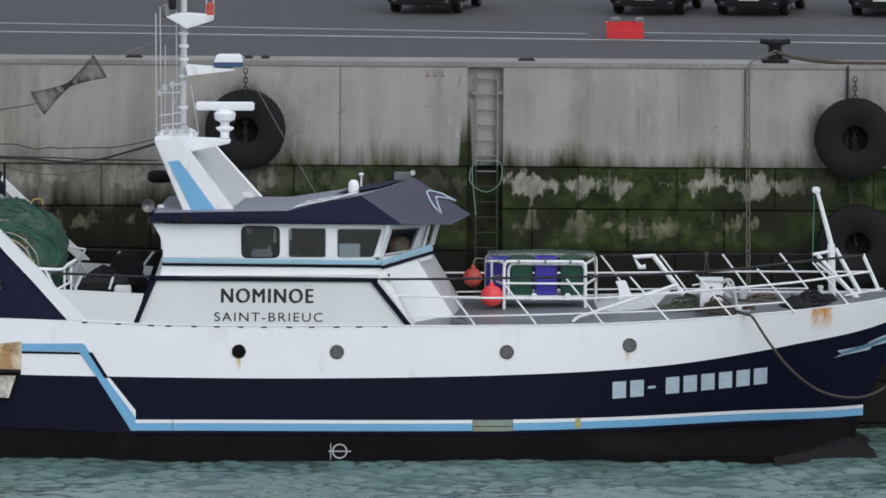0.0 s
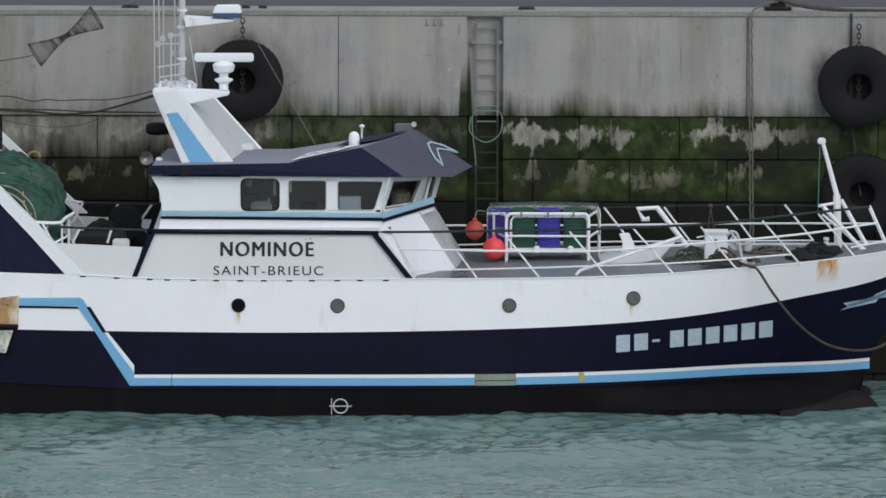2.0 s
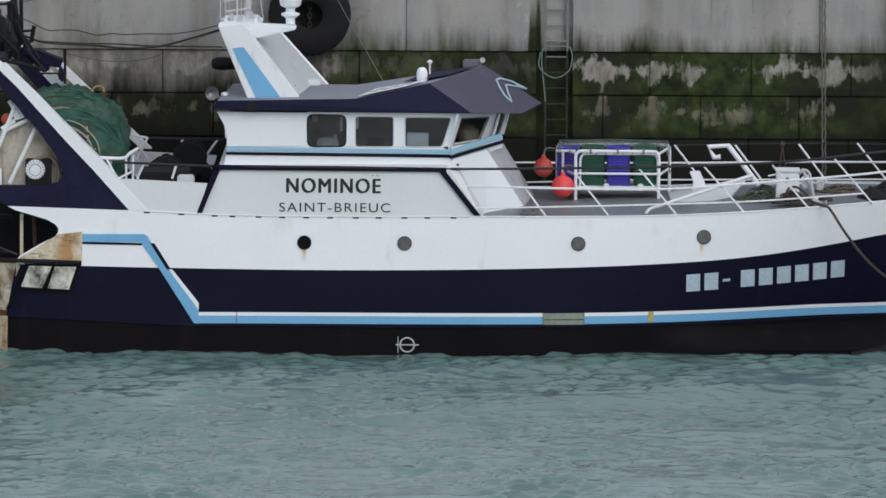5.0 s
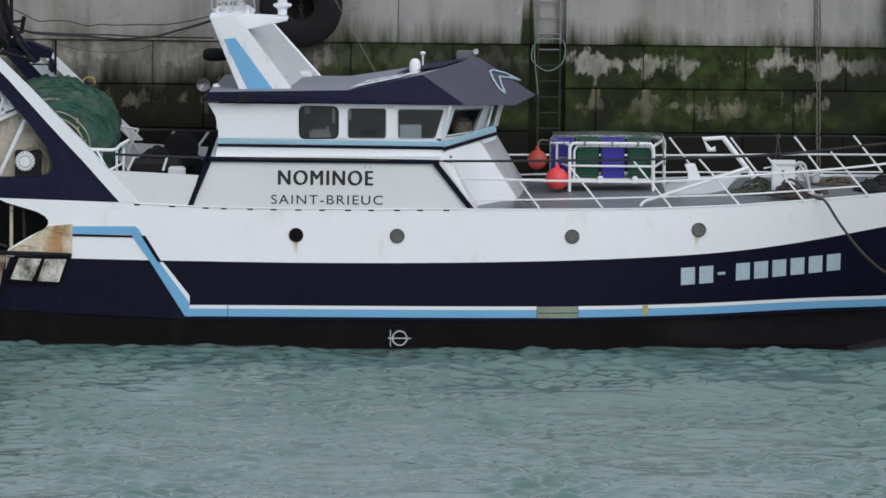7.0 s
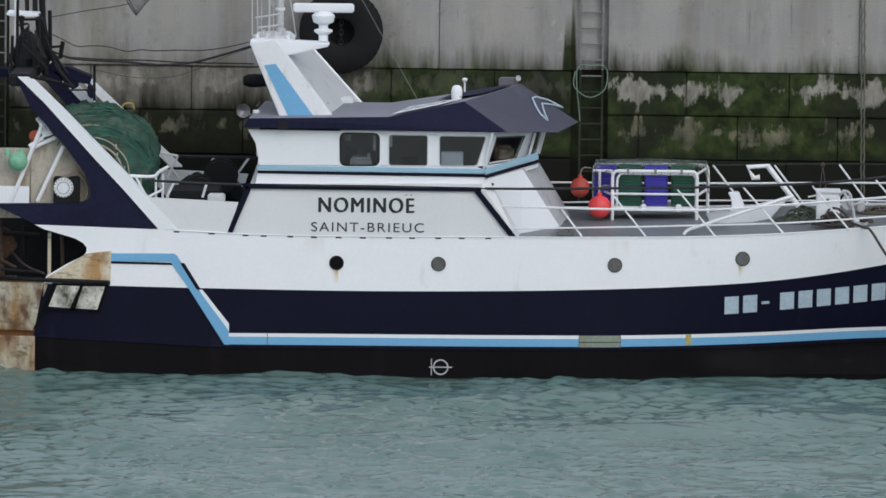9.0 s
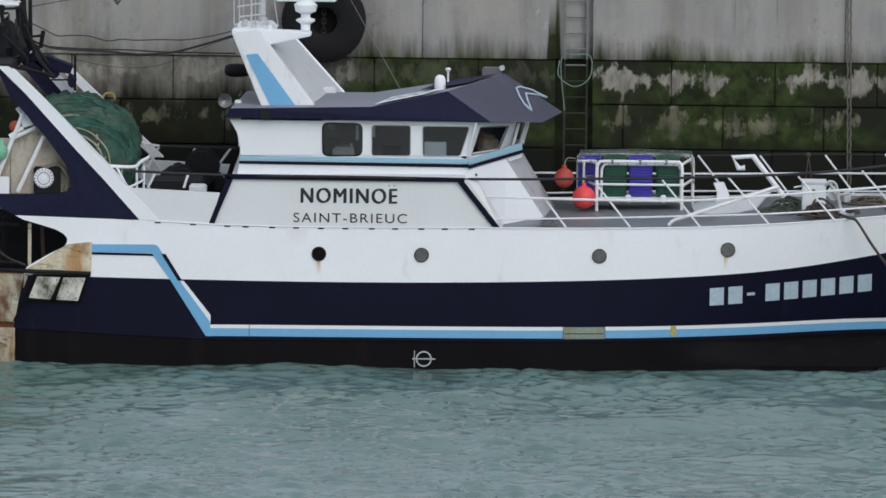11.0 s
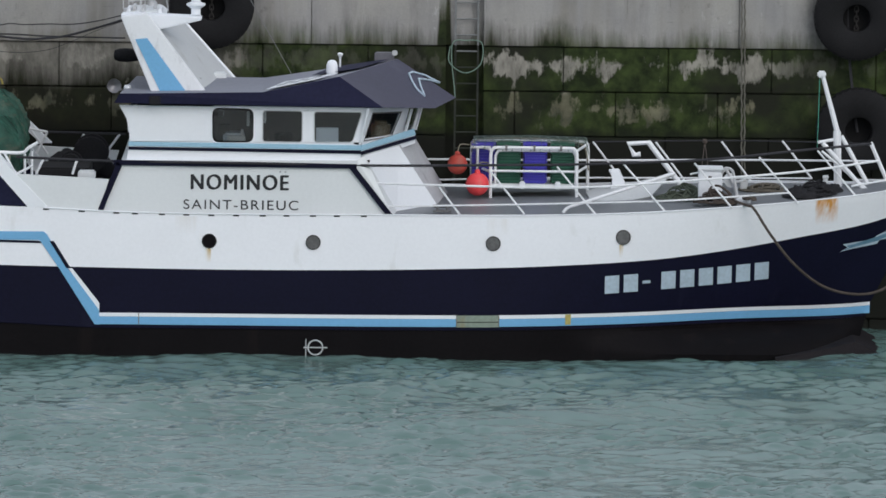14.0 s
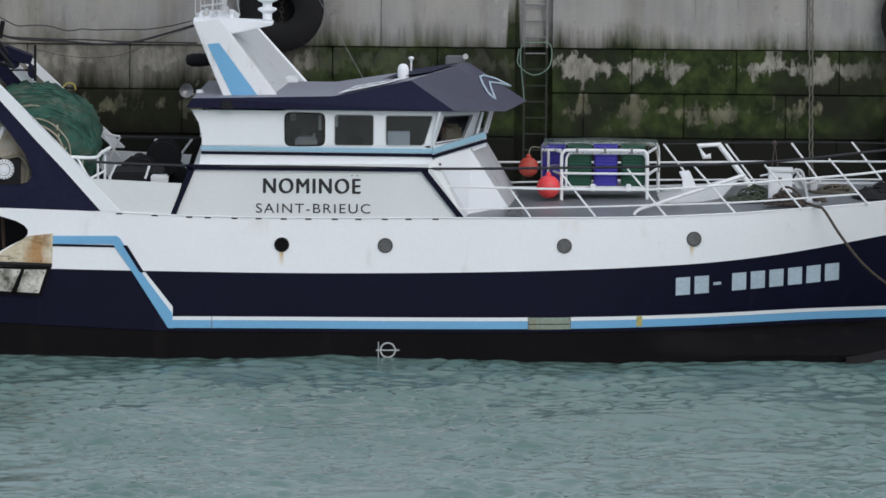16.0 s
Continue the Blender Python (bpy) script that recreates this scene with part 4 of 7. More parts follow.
        ph = part("porthole", bm, STEEL, boat, "round steel porthole with dark glass")
        ph.data.materials[0] = CHAIN
        part("pane", lathe(bmesh.new(), (x, y - 0.02, z), [(0.138, 0.0), (0.132, 0.008)], axis="y", sides=28), BLACK if x < -4 else mat("porthole_glass", (0.11, 0.11, 0.11), 0.2, vary=0.3, bump=0), ph)
    # rust runs below fittings
    def stain_material(name, color, reach):
        m = mat(name, (0.850, 0.872, 0.905), 0.45, vary=0.025, bump=0.005, dirt=(0.73, 0.745, 0.75), dirt_amount=0.24, dirt_scale=(1.3, 1.3, 0.45))
        nt = m.node_tree
        L, N = nt.links.new, nt.nodes.new
        co, sep = N("ShaderNodeTexCoord"), N("ShaderNodeSeparateXYZ")
        L(co.outputs["Generated"], sep.inputs[0])
        mp, n = N("ShaderNodeMapping"), N("ShaderNodeTexNoise")
        mp.inputs["Scale"].default_value = (10, 10, 1.2)
        L(co.outputs["Object"], mp.inputs[0])
        L(mp.outputs[0], n.inputs["Vector"])
        n.inputs["Scale"].default_value, n.inputs["Detail"].default_value = 1.0, 6
        bell = N("ShaderNodeFloatCurve")
        c = bell.mapping.curves[0]
        c.points[0].location, c.points[1].location = (0, 0), (1, 0)
        c.points.new(0.5, 1.0)
        bell.mapping.update()
        L(sep.outputs["X"], bell.inputs["Value"])
        def op(kind, a, b):
            x = N("ShaderNodeMath")
            x.operation = kind
            for slot, v in enumerate((a, b)):
                if isinstance(v, float):
                    x.inputs[slot].default_value = v
                else:
                    L(v, x.inputs[slot])
            return x.outputs[0]
        amount = op("MULTIPLY", op("MULTIPLY", bell.outputs[0], sep.outputs["Z"]), op("MULTIPLY", op("SUBTRACT", n.outputs["Fac"], 0.26), reach))
        r = N("ShaderNodeMapRange")
        r.inputs["From Min"].default_value, r.inputs["From Max"].default_value = 0.02, 1.1
        L(amount, r.inputs["Value"])
        mx = N("ShaderNodeMix")
        mx.data_type = "RGBA"
        b = nt.nodes["Principled BSDF"]
        L(r.outputs[0], mx.inputs[0])
        L(b.inputs["Base Color"].links[0].from_socket, mx.inputs[6])
        mx.inputs[7].default_value = (*color, 1)
        L(mx.outputs[2], b.inputs["Base Color"])
        return m
    for a, w, h, color, reach in (((8.55, 1.15, 3.30), 0.52, 0.62, (0.61, 0.28, 0.05), 4.3), ((-4.53, 0.00, 2.19), 0.13, 0.30, (0.60, 0.45, 0.2), 3.4), ((4.17, 0.10, 2.37), 0.09, 0.30, (0.60, 0.45, 0.2), 3.6),
                                  ((-4.99, 0.00, 2.87), 0.5, 0.40, (0.70, 0.67, 0.61), 1.5), ((1.57, 0.00, 2.90), 0.5, 0.45, (0.70, 0.68, 0.63), 1.5)):
        bm = hull_patch(bmesh.new(), a[0] - w / 2, a[0] + w / 2, lambda q: a[2] - h, lambda q: min(a[2] + 0.01, along(q, SHEER) - 0.004), 0.004, 6, 6)
        part("rust_stain", bm, stain_material("stained_white_paint", color, reach), hull, "rust run on white paint")
    bulb_paint = mat("grey_bulb_paint", (0.016, 0.014, 0.016), 0.75, vary=0.35, bump=0.1, spec=0.15)
    # wedge-shaped bulb: a sloping back that rises to a crest and falls to the nose
    # its depth and width are set to fit the camera's view
    crest = [(7.46, 0.02, 0.02), (8.32, 0.75, 0.08), (9.20, 1.45, 0.22), (9.54, 1.45, 0.06), (9.90, 1.45, -0.14)]
    bm = bmesh.new()
    near = [bm.verts.new(p) for p in crest]
    far = [bm.verts.new((x, 2 * MID - y, z)) for x, y, z in crest]
    near_low = [bm.verts.new((x, y - 0.15, -0.9)) for x, y, z in crest]
    far_low = [bm.verts.new((x, 2 * MID - y + 0.15, -0.9)) for x, y, z in crest]
    for k in range(4):
        for a, b in ((near_low, near), (near, far), (far, far_low), (far_low, near_low)):
            bm.faces.new((a[k], a[k + 1], b[k + 1], b[k]))
    for k in (0, 4):
        bm.faces.new((near_low[k], near[k], far[k], far_low[k]))
    bmesh.ops.recalc_face_normals(bm, faces=bm.faces[:])
    part("bulb", bm, bulb_paint, hull, "grey bulb of the bow at the waterline")
    # load mark
    x, _, z = (-2.25, 0.00, 0.13)
    bm = bmesh.new()
    ring = [(x + 0.155 * math.cos(a), -0.006, z + 0.155 * math.sin(a)) for a in [2 * math.pi * k / 28 for k in range(29)]]
    tube(bm, ring, 0.016, 6)
    tube(bm, [(x - 0.25, -0.006, z), (x + 0.25, -0.006, z)], 0.014, 6)
    tube(bm, [(x - 0.2, -0.006, z - 0.18), (x - 0.2, -0.006, z + 0.18)], 0.010, 6)
    part("load_mark", bm, GREY_PLATE, hull, "white load line ring")
    # drain slots along the seam
    for x in (-7.95, -7.20, -6.47, -6.08, -5.51, -5.00, -4.47, -3.95, -3.39, -2.89, -2.33, -1.83, -1.26):
        part("drain_slot", box(bmesh.new(), (x - 0.065, -0.012, along(x, SHEER) - 0.045), (x + 0.065, 0.01, along(x, SHEER) - 0.012), 0.006), DARK, hull)
    # hull number painted on the bow, as plain bars
    bar_from, bar_to = (3.79, 0.40, 1.53), (7.38, 1.00, 1.77)
    n = 9
    for k in range(n):
        u = (k + 0.12) / n
        x = bar_from[0] + (bar_to[0] - bar_from[0]) * u
        w = (bar_to[0] - bar_from[0]) / n * (0.42 if k == 2 else 0.76)
        zc = bar_from[2] - 0.02 + (bar_to[2] - bar_from[2]) * u
        h = 0.03 if k == 2 else 0.19
        bm = hull_patch(bmesh.new(), x, x + w, lambda q: zc - h + (q - x) * 0.06, lambda q: zc + h + (q - x) * 0.06, 0.010, 4, 2)
        part("painted_bar", solid(bm, 0.01), PALE, hull, "pale painted bar on the navy bow")
    # bow emblem
    for pts in ([(9.04, 2.00, 2.15), (8.93, 2.00, 2.23), (9.12, 2.00, 2.25), (9.60, 2.30, 2.30), (9.68, 2.30, 2.38), (9.95, 2.50, 2.48), (10.47, 2.80, 2.62), (10.48, 2.80, 2.43), (9.95, 2.50, 2.30), (9.74, 2.30, 2.27), (9.69, 2.30, 2.19), (9.10, 2.00, 2.11), (8.87, 2.00, 2.06)],):
        bm = bmesh.new()
        vs = []
        for x, _, z in pts:
            vs.append(bm.verts.new((x, MID - side(x, z) - 0.012, z)))
        bm.faces.new(vs)
        bmesh.ops.triangulate(bm, faces=bm.faces[:])
        part("emblem", bm, PALE, hull, "pale ribbon emblem outlined white")
        c = sum((Vector(p) for p in pts), Vector()) / len(pts)
        bm = bmesh.new()
        vs = []
        for p in pts:
            q = Vector(p).lerp(c, 0.10)
            z = q.z + (c.z + (q.x - c.x) * 0.28 - q.z) * 0.45
            vs.append(bm.verts.new((q.x, MID - side(q.x, z) - 0.018, z)))
        bm.faces.new(vs)
        bmesh.ops.triangulate(bm, faces=bm.faces[:])
        part("emblem_fill", bm, mat("faded_ribbon_blue", (0.10, 0.215, 0.295), 0.55, vary=0.12, bump=0.02), hull)
    # rubbing plates at the quarter
    part("worn_plate", slab(bmesh.new(), xz((-10.75, 0.00, 1.96), (-9.88, 0.00, 2.50), (-9.35, 0.00, 2.56), (-9.37, 0.00, 1.86), (-10.75, 0.00, 1.91)), -0.02, 0.01), RUSTY, boat, "rust-stained cream plate")
    for a in (((-10.62, 0.00, 1.86), (-9.37, 0.00, 1.84), (-9.41, 0.00, 1.79), (-10.60, 0.00, 1.81)), ((-10.60, 0.00, 1.82), (-10.51, 0.00, 1.82), (-10.98, 0.00, 0.84), (-11.03, 0.00, 0.84)), ((-10.02, 0.00, 1.80), (-9.95, 0.00, 1.80), (-10.12, 0.00, 1.28), (-10.23, 0.00, 1.28)), ((-9.48, 0.00, 1.80), (-9.41, 0.00, 1.80), (-9.59, 0.00, 1.24), (-9.66, 0.00, 1.24)), ((-10.72, 0.00, 1.34), (-9.62, 0.00, 1.29), (-9.64, 0.00, 1.23), (-10.75, 0.00, 1.28))):
        part("plate_frame", slab(bmesh.new(), xz(*a), -0.026, 0.01), BLACK, boat, "dark steel frame round the plates")
    for a in (((-10.51, 0.00, 1.81), (-10.02, 0.00, 1.79), (-10.23, 0.00, 1.31), (-10.69, 0.00, 1.35)), ((-9.95, 0.00, 1.79), (-9.48, 0.00, 1.79), (-9.64, 0.00, 1.29), (-10.12, 0.00, 1.31))):
        part("worn_plate", slab(bmesh.new(), xz(*a), -0.03, 0.01, 0.006), PLATE, boat, "bolted scuffed white plate")
    for a in ((-10.46, 0.00, 1.75), (-10.10, 0.00, 1.74), (-10.63, 0.00, 1.40), (-10.27, 0.00, 1.37), (-9.90, 0.00, 1.73), (-9.54, 0.00, 1.72), (-10.07, 0.00, 1.36), (-9.69, 0.00, 1.34), (-9.62, 0.00, 2.36), (-9.61, 0.00, 1.97), (-10.29, 0.00, 2.01)):
        part("rivet", lathe(bmesh.new(), (a[0], -0.034 if a[2] < (-10.29, 0.00, 1.88)[2] else -0.024, a[2]), [(0.016, 0.012), (0.014, -0.004), (0.006, -0.008)], axis="y", sides=8), DARK, boat)
    for pts in (((-10.74, 0.00, 1.85), (-14.15, 2.90, 1.58), (-14.15, 2.90, 0.53), (-10.99, 0.00, 0.80)), ((-11.02, 0.02, 0.69), (-14.15, 2.90, 0.41), (-14.15, 2.90, -0.47), (-11.02, 0.02, -0.09))):
        part("stern_plate", sheet(bmesh.new(), pts, 0.05), RUSTY, boat, "rusty white plate across the stern corner")
    part("stern_corner", sheet(bmesh.new(), ((-10.72, 0.30, 1.91), (-14.18, 3.30, 1.64), (-14.18, 3.30, -0.96), (-10.96, 0.30, -0.56)), -0.1), RUST, boat)
    part("rubbing_strake", tube(bmesh.new(), [(-9.37, -0.01, 1.885), (-10.75, -0.03, 1.92), (-14.15, 2.90, 1.70)], 0.045, 8), DARK, boat, "dark rubbing strake")


def text_mesh(words, x, y, z, width, height, material, parent, label, weight):
    cu = bpy.data.curves.new("lettering", "FONT")
    cu.body = words
    cu.extrude, cu.space_character = 0.004, 1.18
    tmp = new("lettering_curve", cu)
    bpy.context.view_layer.update()
    me = bpy.data.meshes.new_from_object(tmp.evaluated_get(bpy.context.evaluated_depsgraph_get()))
    bpy.data.objects.remove(tmp)
    co = np.empty(len(me.vertices) * 3)
    me.vertices.foreach_get("co", co)
    co = co.reshape(-1, 3)
    lo, hi = co.min(0), co.max(0)
    cap = hi[1]
    low = 0.0
    out = np.stack([x + (co[:, 0] - lo[0]) / (hi[0] - lo[0]) * width, y - co[:, 2], z + (co[:, 1] - low) / (cap - low) * height], -1)
    out -= np.array(base_of(parent))
    me.vertices.foreach_set("co", out.ravel())
    me.materials.clear()
    me.materials.append(material)
    if weight:
        bm, src = bmesh.new(), me.copy()
        bm.from_mesh(me)
        for k, dx in enumerate((-weight, weight)):
            m2 = src.copy()
            m2.transform(Matrix.Translation((dx, 0.0006 * (k + 1), 0.3 * dx)))
            bm.from_mesh(m2)
        bm.to_mesh(me)
        bm.free()
    ob = new("lettering", me)
    ob.parent = parent
    ob["label"] = label
    return ob


def build_house():
    yl = 0.06
    # lower house with the name panel, its sloping front, and the sills above
    a, b = (-6.75, 0.06, 2.97), (-0.66, 0.06, 2.96)
    c, d = (-1.50, 0.06, 4.02), (-6.37, 0.06, 4.04)
    bm = bmesh.new()
    # walls stand on the deck; front corners are placed to fit the camera's view
    plan_low = [(a[0], yl), (b[0], yl), (-0.56, 0.78), (0.32, 1.84), (0.56, 4.10), (b[0], 6.34), (a[0], 6.34)]
    plan_top = [(d[0], yl), (-1.42, yl), (-1.27, 0.17), (-0.545, 1.35), (-0.21, 3.2), (c[0], 6.34), (d[0], 6.34)]
    zl, zt = a[2] - 0.03, d[2]
    lo = [bm.verts.new((x, y, zl)) for x, y in plan_low]
    hi = [bm.verts.new((x, y, (zt, 4.09, 4.20, 4.30, 4.30, zt, zt)[i])) for i, (x, y) in enumerate(plan_top)]
    for i in range(7):
        j = (i + 1) % 7
        # front faces are a mottled grey, the corner face white, the sides off-white
        bm.faces.new((lo[i], lo[j], hi[j], hi[i])).material_index = (0, 0, 1, 2, 2, 0, 0)[i]
    bm.faces.new((hi[0], hi[1], hi[5], hi[6])), bm.faces.new(hi[1:6]), bm.faces.new(lo[::-1])
    house = part("lower_house", bm, [OFFWHITE, WHITE, GREY_FRONT], boat, "white deckhouse side with the painted name")
    # navy borders of the name panel
    for pts in (((-6.46, 0.00, 4.03), (-6.36, 0.00, 3.92), (-6.76, 0.00, 2.97), (-6.87, 0.00, 2.97)), ((-6.54, 0.00, 4.05), (-1.42, 0.00, 4.02), (-1.42, 0.00, 3.93), (-6.54, 0.00, 3.94)), ((-1.58, 0.00, 3.94), (-1.44, 0.00, 3.95), (-0.65, 0.00, 2.96), (-0.79, 0.00, 2.95))):
        part("navy_border", slab(bmesh.new(), xz(*pts), yl - 0.06, yl - 0.01), NAVY, house, "navy border line")
    p, q = (-4.90, 0.00, 3.45), (-2.86, 0.00, 3.46)
    text_mesh("NOMINOE", p[0], yl - 0.005, p[2], q[0] - p[0], 0.315, SIGN, house, "dark painted boat name", 0.014)
    # the two small, worn dots over the last letter
    for x in (-3.03, -2.92):
        part("accent_dot", box(bmesh.new(), (x - 0.017, yl - 0.009, 3.822), (x + 0.017, yl + 0.004, 3.850)), FADED_SIGN, house, "faded grey painted dot")
    p, q = (-5.06, 0.00, 3.03), (-2.64, 0.00, 3.05)
    text_mesh("SAINT-BRIEUC", p[0], yl - 0.005, p[2], q[0] - p[0], 0.20, SIGN, house, "dark painted home port", 0.0)

    # wheelhouse: walls as strips round real openings
    yw = 0.16
    w = part("wheelhouse", slab(bmesh.new(), xz((-6.21, 0.16, 4.39), (-1.33, 0.16, 4.39), (-1.33, 0.16, 4.06), (-6.27, 0.16, 4.04)), yw, yw + 0.06), WHITE, boat, "white wheelhouse")
    bm = bmesh.new()
    for pts in (((-6.21, 0.16, 4.43), (-6.22, 0.16, 4.64), (-6.28, 0.16, 4.92), (-6.44, 0.16, 5.20), (-4.46, 0.16, 5.19), (-4.45, 0.16, 4.44)),
                ((-3.62, 0.16, 5.14), (-3.41, 0.16, 5.14), (-3.41, 0.16, 4.44), (-3.62, 0.16, 4.44)), ((-2.58, 0.16, 5.12), (-2.33, 0.16, 5.12), (-2.32, 0.16, 4.45), (-2.58, 0.16, 4.45)),
                ((-1.32, 0.16, 5.11), (-1.16, 0.16, 5.14), (-1.33, 0.16, 4.39), (-1.53, 0.16, 4.45)), ((-4.46, 0.16, 5.21), (-1.15, 0.16, 5.20), (-1.16, 0.16, 5.12), (-4.46, 0.16, 5.14)),
                ((-6.21, 0.16, 4.44), (-1.32, 0.16, 4.47), (-1.33, 0.16, 4.38), (-6.22, 0.16, 4.38))):
        slab(bm, xz(*pts), yw, yw + 0.06)
    part("window_wall", bm, WHITE, w)
    # corner wall with its slanted window, and the front
    part("corner_skirt", sheet(bmesh.new(), ((-1.33, 0.16, 4.04), (-0.20, 2.00, 4.29), (-0.24, 2.00, 4.52), (-1.33, 0.16, 4.42)), 0.05), WHITE, w)
    A, B, C, D = (-1.36, 0.15, 4.38), (-0.46, 2.00, 4.46), (-0.33, 2.00, 5.04), (-1.17, 0.15, 5.20)
    a, b, c, d = (-1.28, 0.32, 4.49), (-0.71, 1.60, 4.465), (-0.50, 1.60, 4.99), (-1.10, 0.33, 5.075)
    bm = bmesh.new()
    for quad in ((A, a, d, D), (D, d, c, C), (C, c, b, B), (B, b, a, A)):
        sheet(bm, quad, 0.04)
    part("corner_wall", bm, WHITE, w, "white corner wall round a slanted window")
    posts = ((2.03, -0.03), (2.75, 0.13), (3.45, 0.20), (4.15, 0.16))
    for y, push in posts:
        a, b = (-0.40, 2.05, 4.44), (-0.25, 2.05, 5.02)
        part("window_post", tube(bmesh.new(), [(a[0] + push, y, a[2]), (b[0] + push, y, b[2])], 0.032, 6), WHITE, w)
    for (y0, p0), (y1, p1) in zip(posts, posts[1:]):
        ob = part("front_pane", sheet(bmesh.new(), ((-0.42 + p0, y0 + 0.03, 4.46), (-0.42 + p1, y1 - 0.03, 4.46), (-0.27 + p1, y1 - 0.03, 5.02), (-0.27 + p0, y0 + 0.03, 5.02)), 0.006), LOW_REFLECT_GLASS, w, "dark front window pane")
        ob.visible_shadow = False
    part("front_wall", slab(bmesh.new(), xz((-0.20, 2.02, 4.29), (-0.24, 2.02, 4.46), (-0.46, 2.02, 4.46), (-0.46, 2.02, 4.28)), 2.02, 4.3), WHITE, w)
    part("far_wall", slab(bmesh.new(), [(-6.45, 4.04), (-1.18, 4.06), (-1.18, 4.45), (-6.45, 4.45)], 6.18, 6.24), WHITE, w)
    for x, aft, fore in ((-6.38, 0.02, 0.6), (-4.755, 0.08, 0.08), (-3.755, 0.08, 0.08), (-2.69, 0.08, 0.08), (-1.44, 0.08, 0.08)):
        part("far_post", box(bmesh.new(), (x - aft, 6.18, 4.45), (x + fore, 6.24, 4.54)), WHITE, w)
    part("aft_wall", box(bmesh.new(), (-6.21, yw + 0.06, 4.04), (-6.21 + 0.05, 4.0, 5.18)), WHITE, w)
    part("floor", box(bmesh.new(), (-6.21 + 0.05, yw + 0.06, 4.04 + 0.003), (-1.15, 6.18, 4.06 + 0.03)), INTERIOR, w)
    # dark panel added inside so the windows read dark, in place of cabin shade
    part("backing_panel", box(bmesh.new(), (-6.17, 3.4, 4.06 + 0.03), (-0.59, 3.45, 5.15)), INTERIOR, w, "dark panel added behind the side windows")
    part("console", box(bmesh.new(), (-1.16, 1.3, 4.06 + 0.03), (-0.65, 5.0, 4.49), 0.04), CREAM, w, "beige helm console")
    part("seat", box(bmesh.new(), (-4.26, 0.9, 4.06 + 0.03), (-3.81, 1.5, 4.56), 0.05), PAPER, w, "pale seat back")
    part("chair", box(bmesh.new(), (-1.14, 1.6, 4.37), (-0.73, 2.0, 4.78), 0.08), CREAM, w, "beige helm chair back")
    # panel added behind the corner window, paler to stand in for light there
    part("backing_panel", box(bmesh.new(), (-1.20, 2.3, 3.95), (-0.45, 2.35, 5.10)), mat("pale_backing_tone", (0.20, 0.21, 0.23), 0.8, vary=0.2), w, "grey panel added behind the corner window")
    for nm, q, q2, y, mt in (("monitor", (-4.38, 1.20, 4.40), (-4.12, 1.20, 4.71), 1.2, DARK), ("panel", (-4.16, 0.80, 4.38), (-3.79, 0.80, 4.51), 0.8, OFFWHITE), ("locker", (-4.40, 2.40, 4.77), (-4.28, 2.40, 4.93), 2.4, OFFWHITE), ("lever", (-3.89, 0.90, 4.46), (-3.83, 0.90, 4.64), 0.9, OFFWHITE), ("screen", (-3.19, 1.80, 4.30), (-2.81, 1.80, 4.50), 1.8, DARK), ("curtain", (-3.76, 0.60, 4.74), (-3.70, 0.60, 5.05), 0.6, OFFWHITE), ("curtain", (-3.40, 0.60, 4.81), (-3.35, 0.60, 5.05), 0.6, OFFWHITE)):
        part(nm, box(bmesh.new(), (q[0], y, q[2]), (q2[0], y + 0.2, q2[2]), 0.01), mt, w)
    part("chart", box(bmesh.new(), (-2.29, 0.5, 4.38), (-1.82, 0.7, 4.73), 0.01), PAPER, w, "white and blue box on the sill")
    panes = ([(-4.46, 0.16, 5.15), (-3.62, 0.16, 5.14), (-3.62, 0.16, 4.46), (-4.45, 0.16, 4.45)], [(-3.41, 0.16, 5.12), (-2.58, 0.16, 5.12), (-2.58, 0.16, 4.46), (-3.41, 0.16, 4.46)], [(-2.33, 0.16, 5.11), (-1.32, 0.16, 5.11), (-1.52, 0.16, 4.47), (-2.32, 0.16, 4.46)])
    for pts in panes:
        ring = [Vector((x, yw, z)) for x, _, z in pts]
        bm = bmesh.new()
        loop, outer = [], []
        mid = sum(ring, Vector()) / 4
        for i in range(4):
            o, p, q = ring[i - 1], ring[i], ring[(i + 1) % 4]
            round_off = 0.13 if pts is panes[0] else 0.07
            a, b = p + (o - p).normalized() * round_off, p + (q - p).normalized() * round_off
            for u in (0.0, 0.25, 0.5, 0.75, 1.0):
                loop.append(a * (1 - u) ** 2 + p * 2 * u * (1 - u) + b * u * u)
                outer.append(p + (p - mid).normalized() * 0.035)
        vi, vo = [bm.verts.new(v + Vector((0, -0.012, 0))) for v in loop], [bm.verts.new(v + Vector((0, -0.012, 0))) for v in outer]
        for i in range(20):
            j = (i + 1) % 20
            bm.faces.new((vi[i], vi[j], vo[j], vo[i]))
        bmesh.ops.remove_doubles(bm, verts=vo, dist=0.001)
        solid(bm, 0.02)
        win = part("window", bm, WHITE, w, "wheelhouse window with rounded frame")
        part("gasket", tube(bmesh.new(), [v + Vector((0, -0.014, 0)) for v in [*loop, loop[0]]], 0.016 if pts is panes[0] else 0.011, 6), RUBBER if pts is panes[0] else GREY_PLATE, win)
        ob = part("pane", slab(bmesh.new(), [(p.x, p.z) for p in ring], yw + 0.02, yw + 0.028), GLASS, win, "dark glass")
        ob.visible_shadow = False
    win = part("window", tube(bmesh.new(), [(-1.10, 0.32, 5.075), (-0.50, 1.59, 4.99), (-0.71, 1.59, 4.465), (-1.28, 0.31, 4.49), (-1.10, 0.32, 5.075)], 0.014, 6), STEEL, w, "slanted corner window frame")
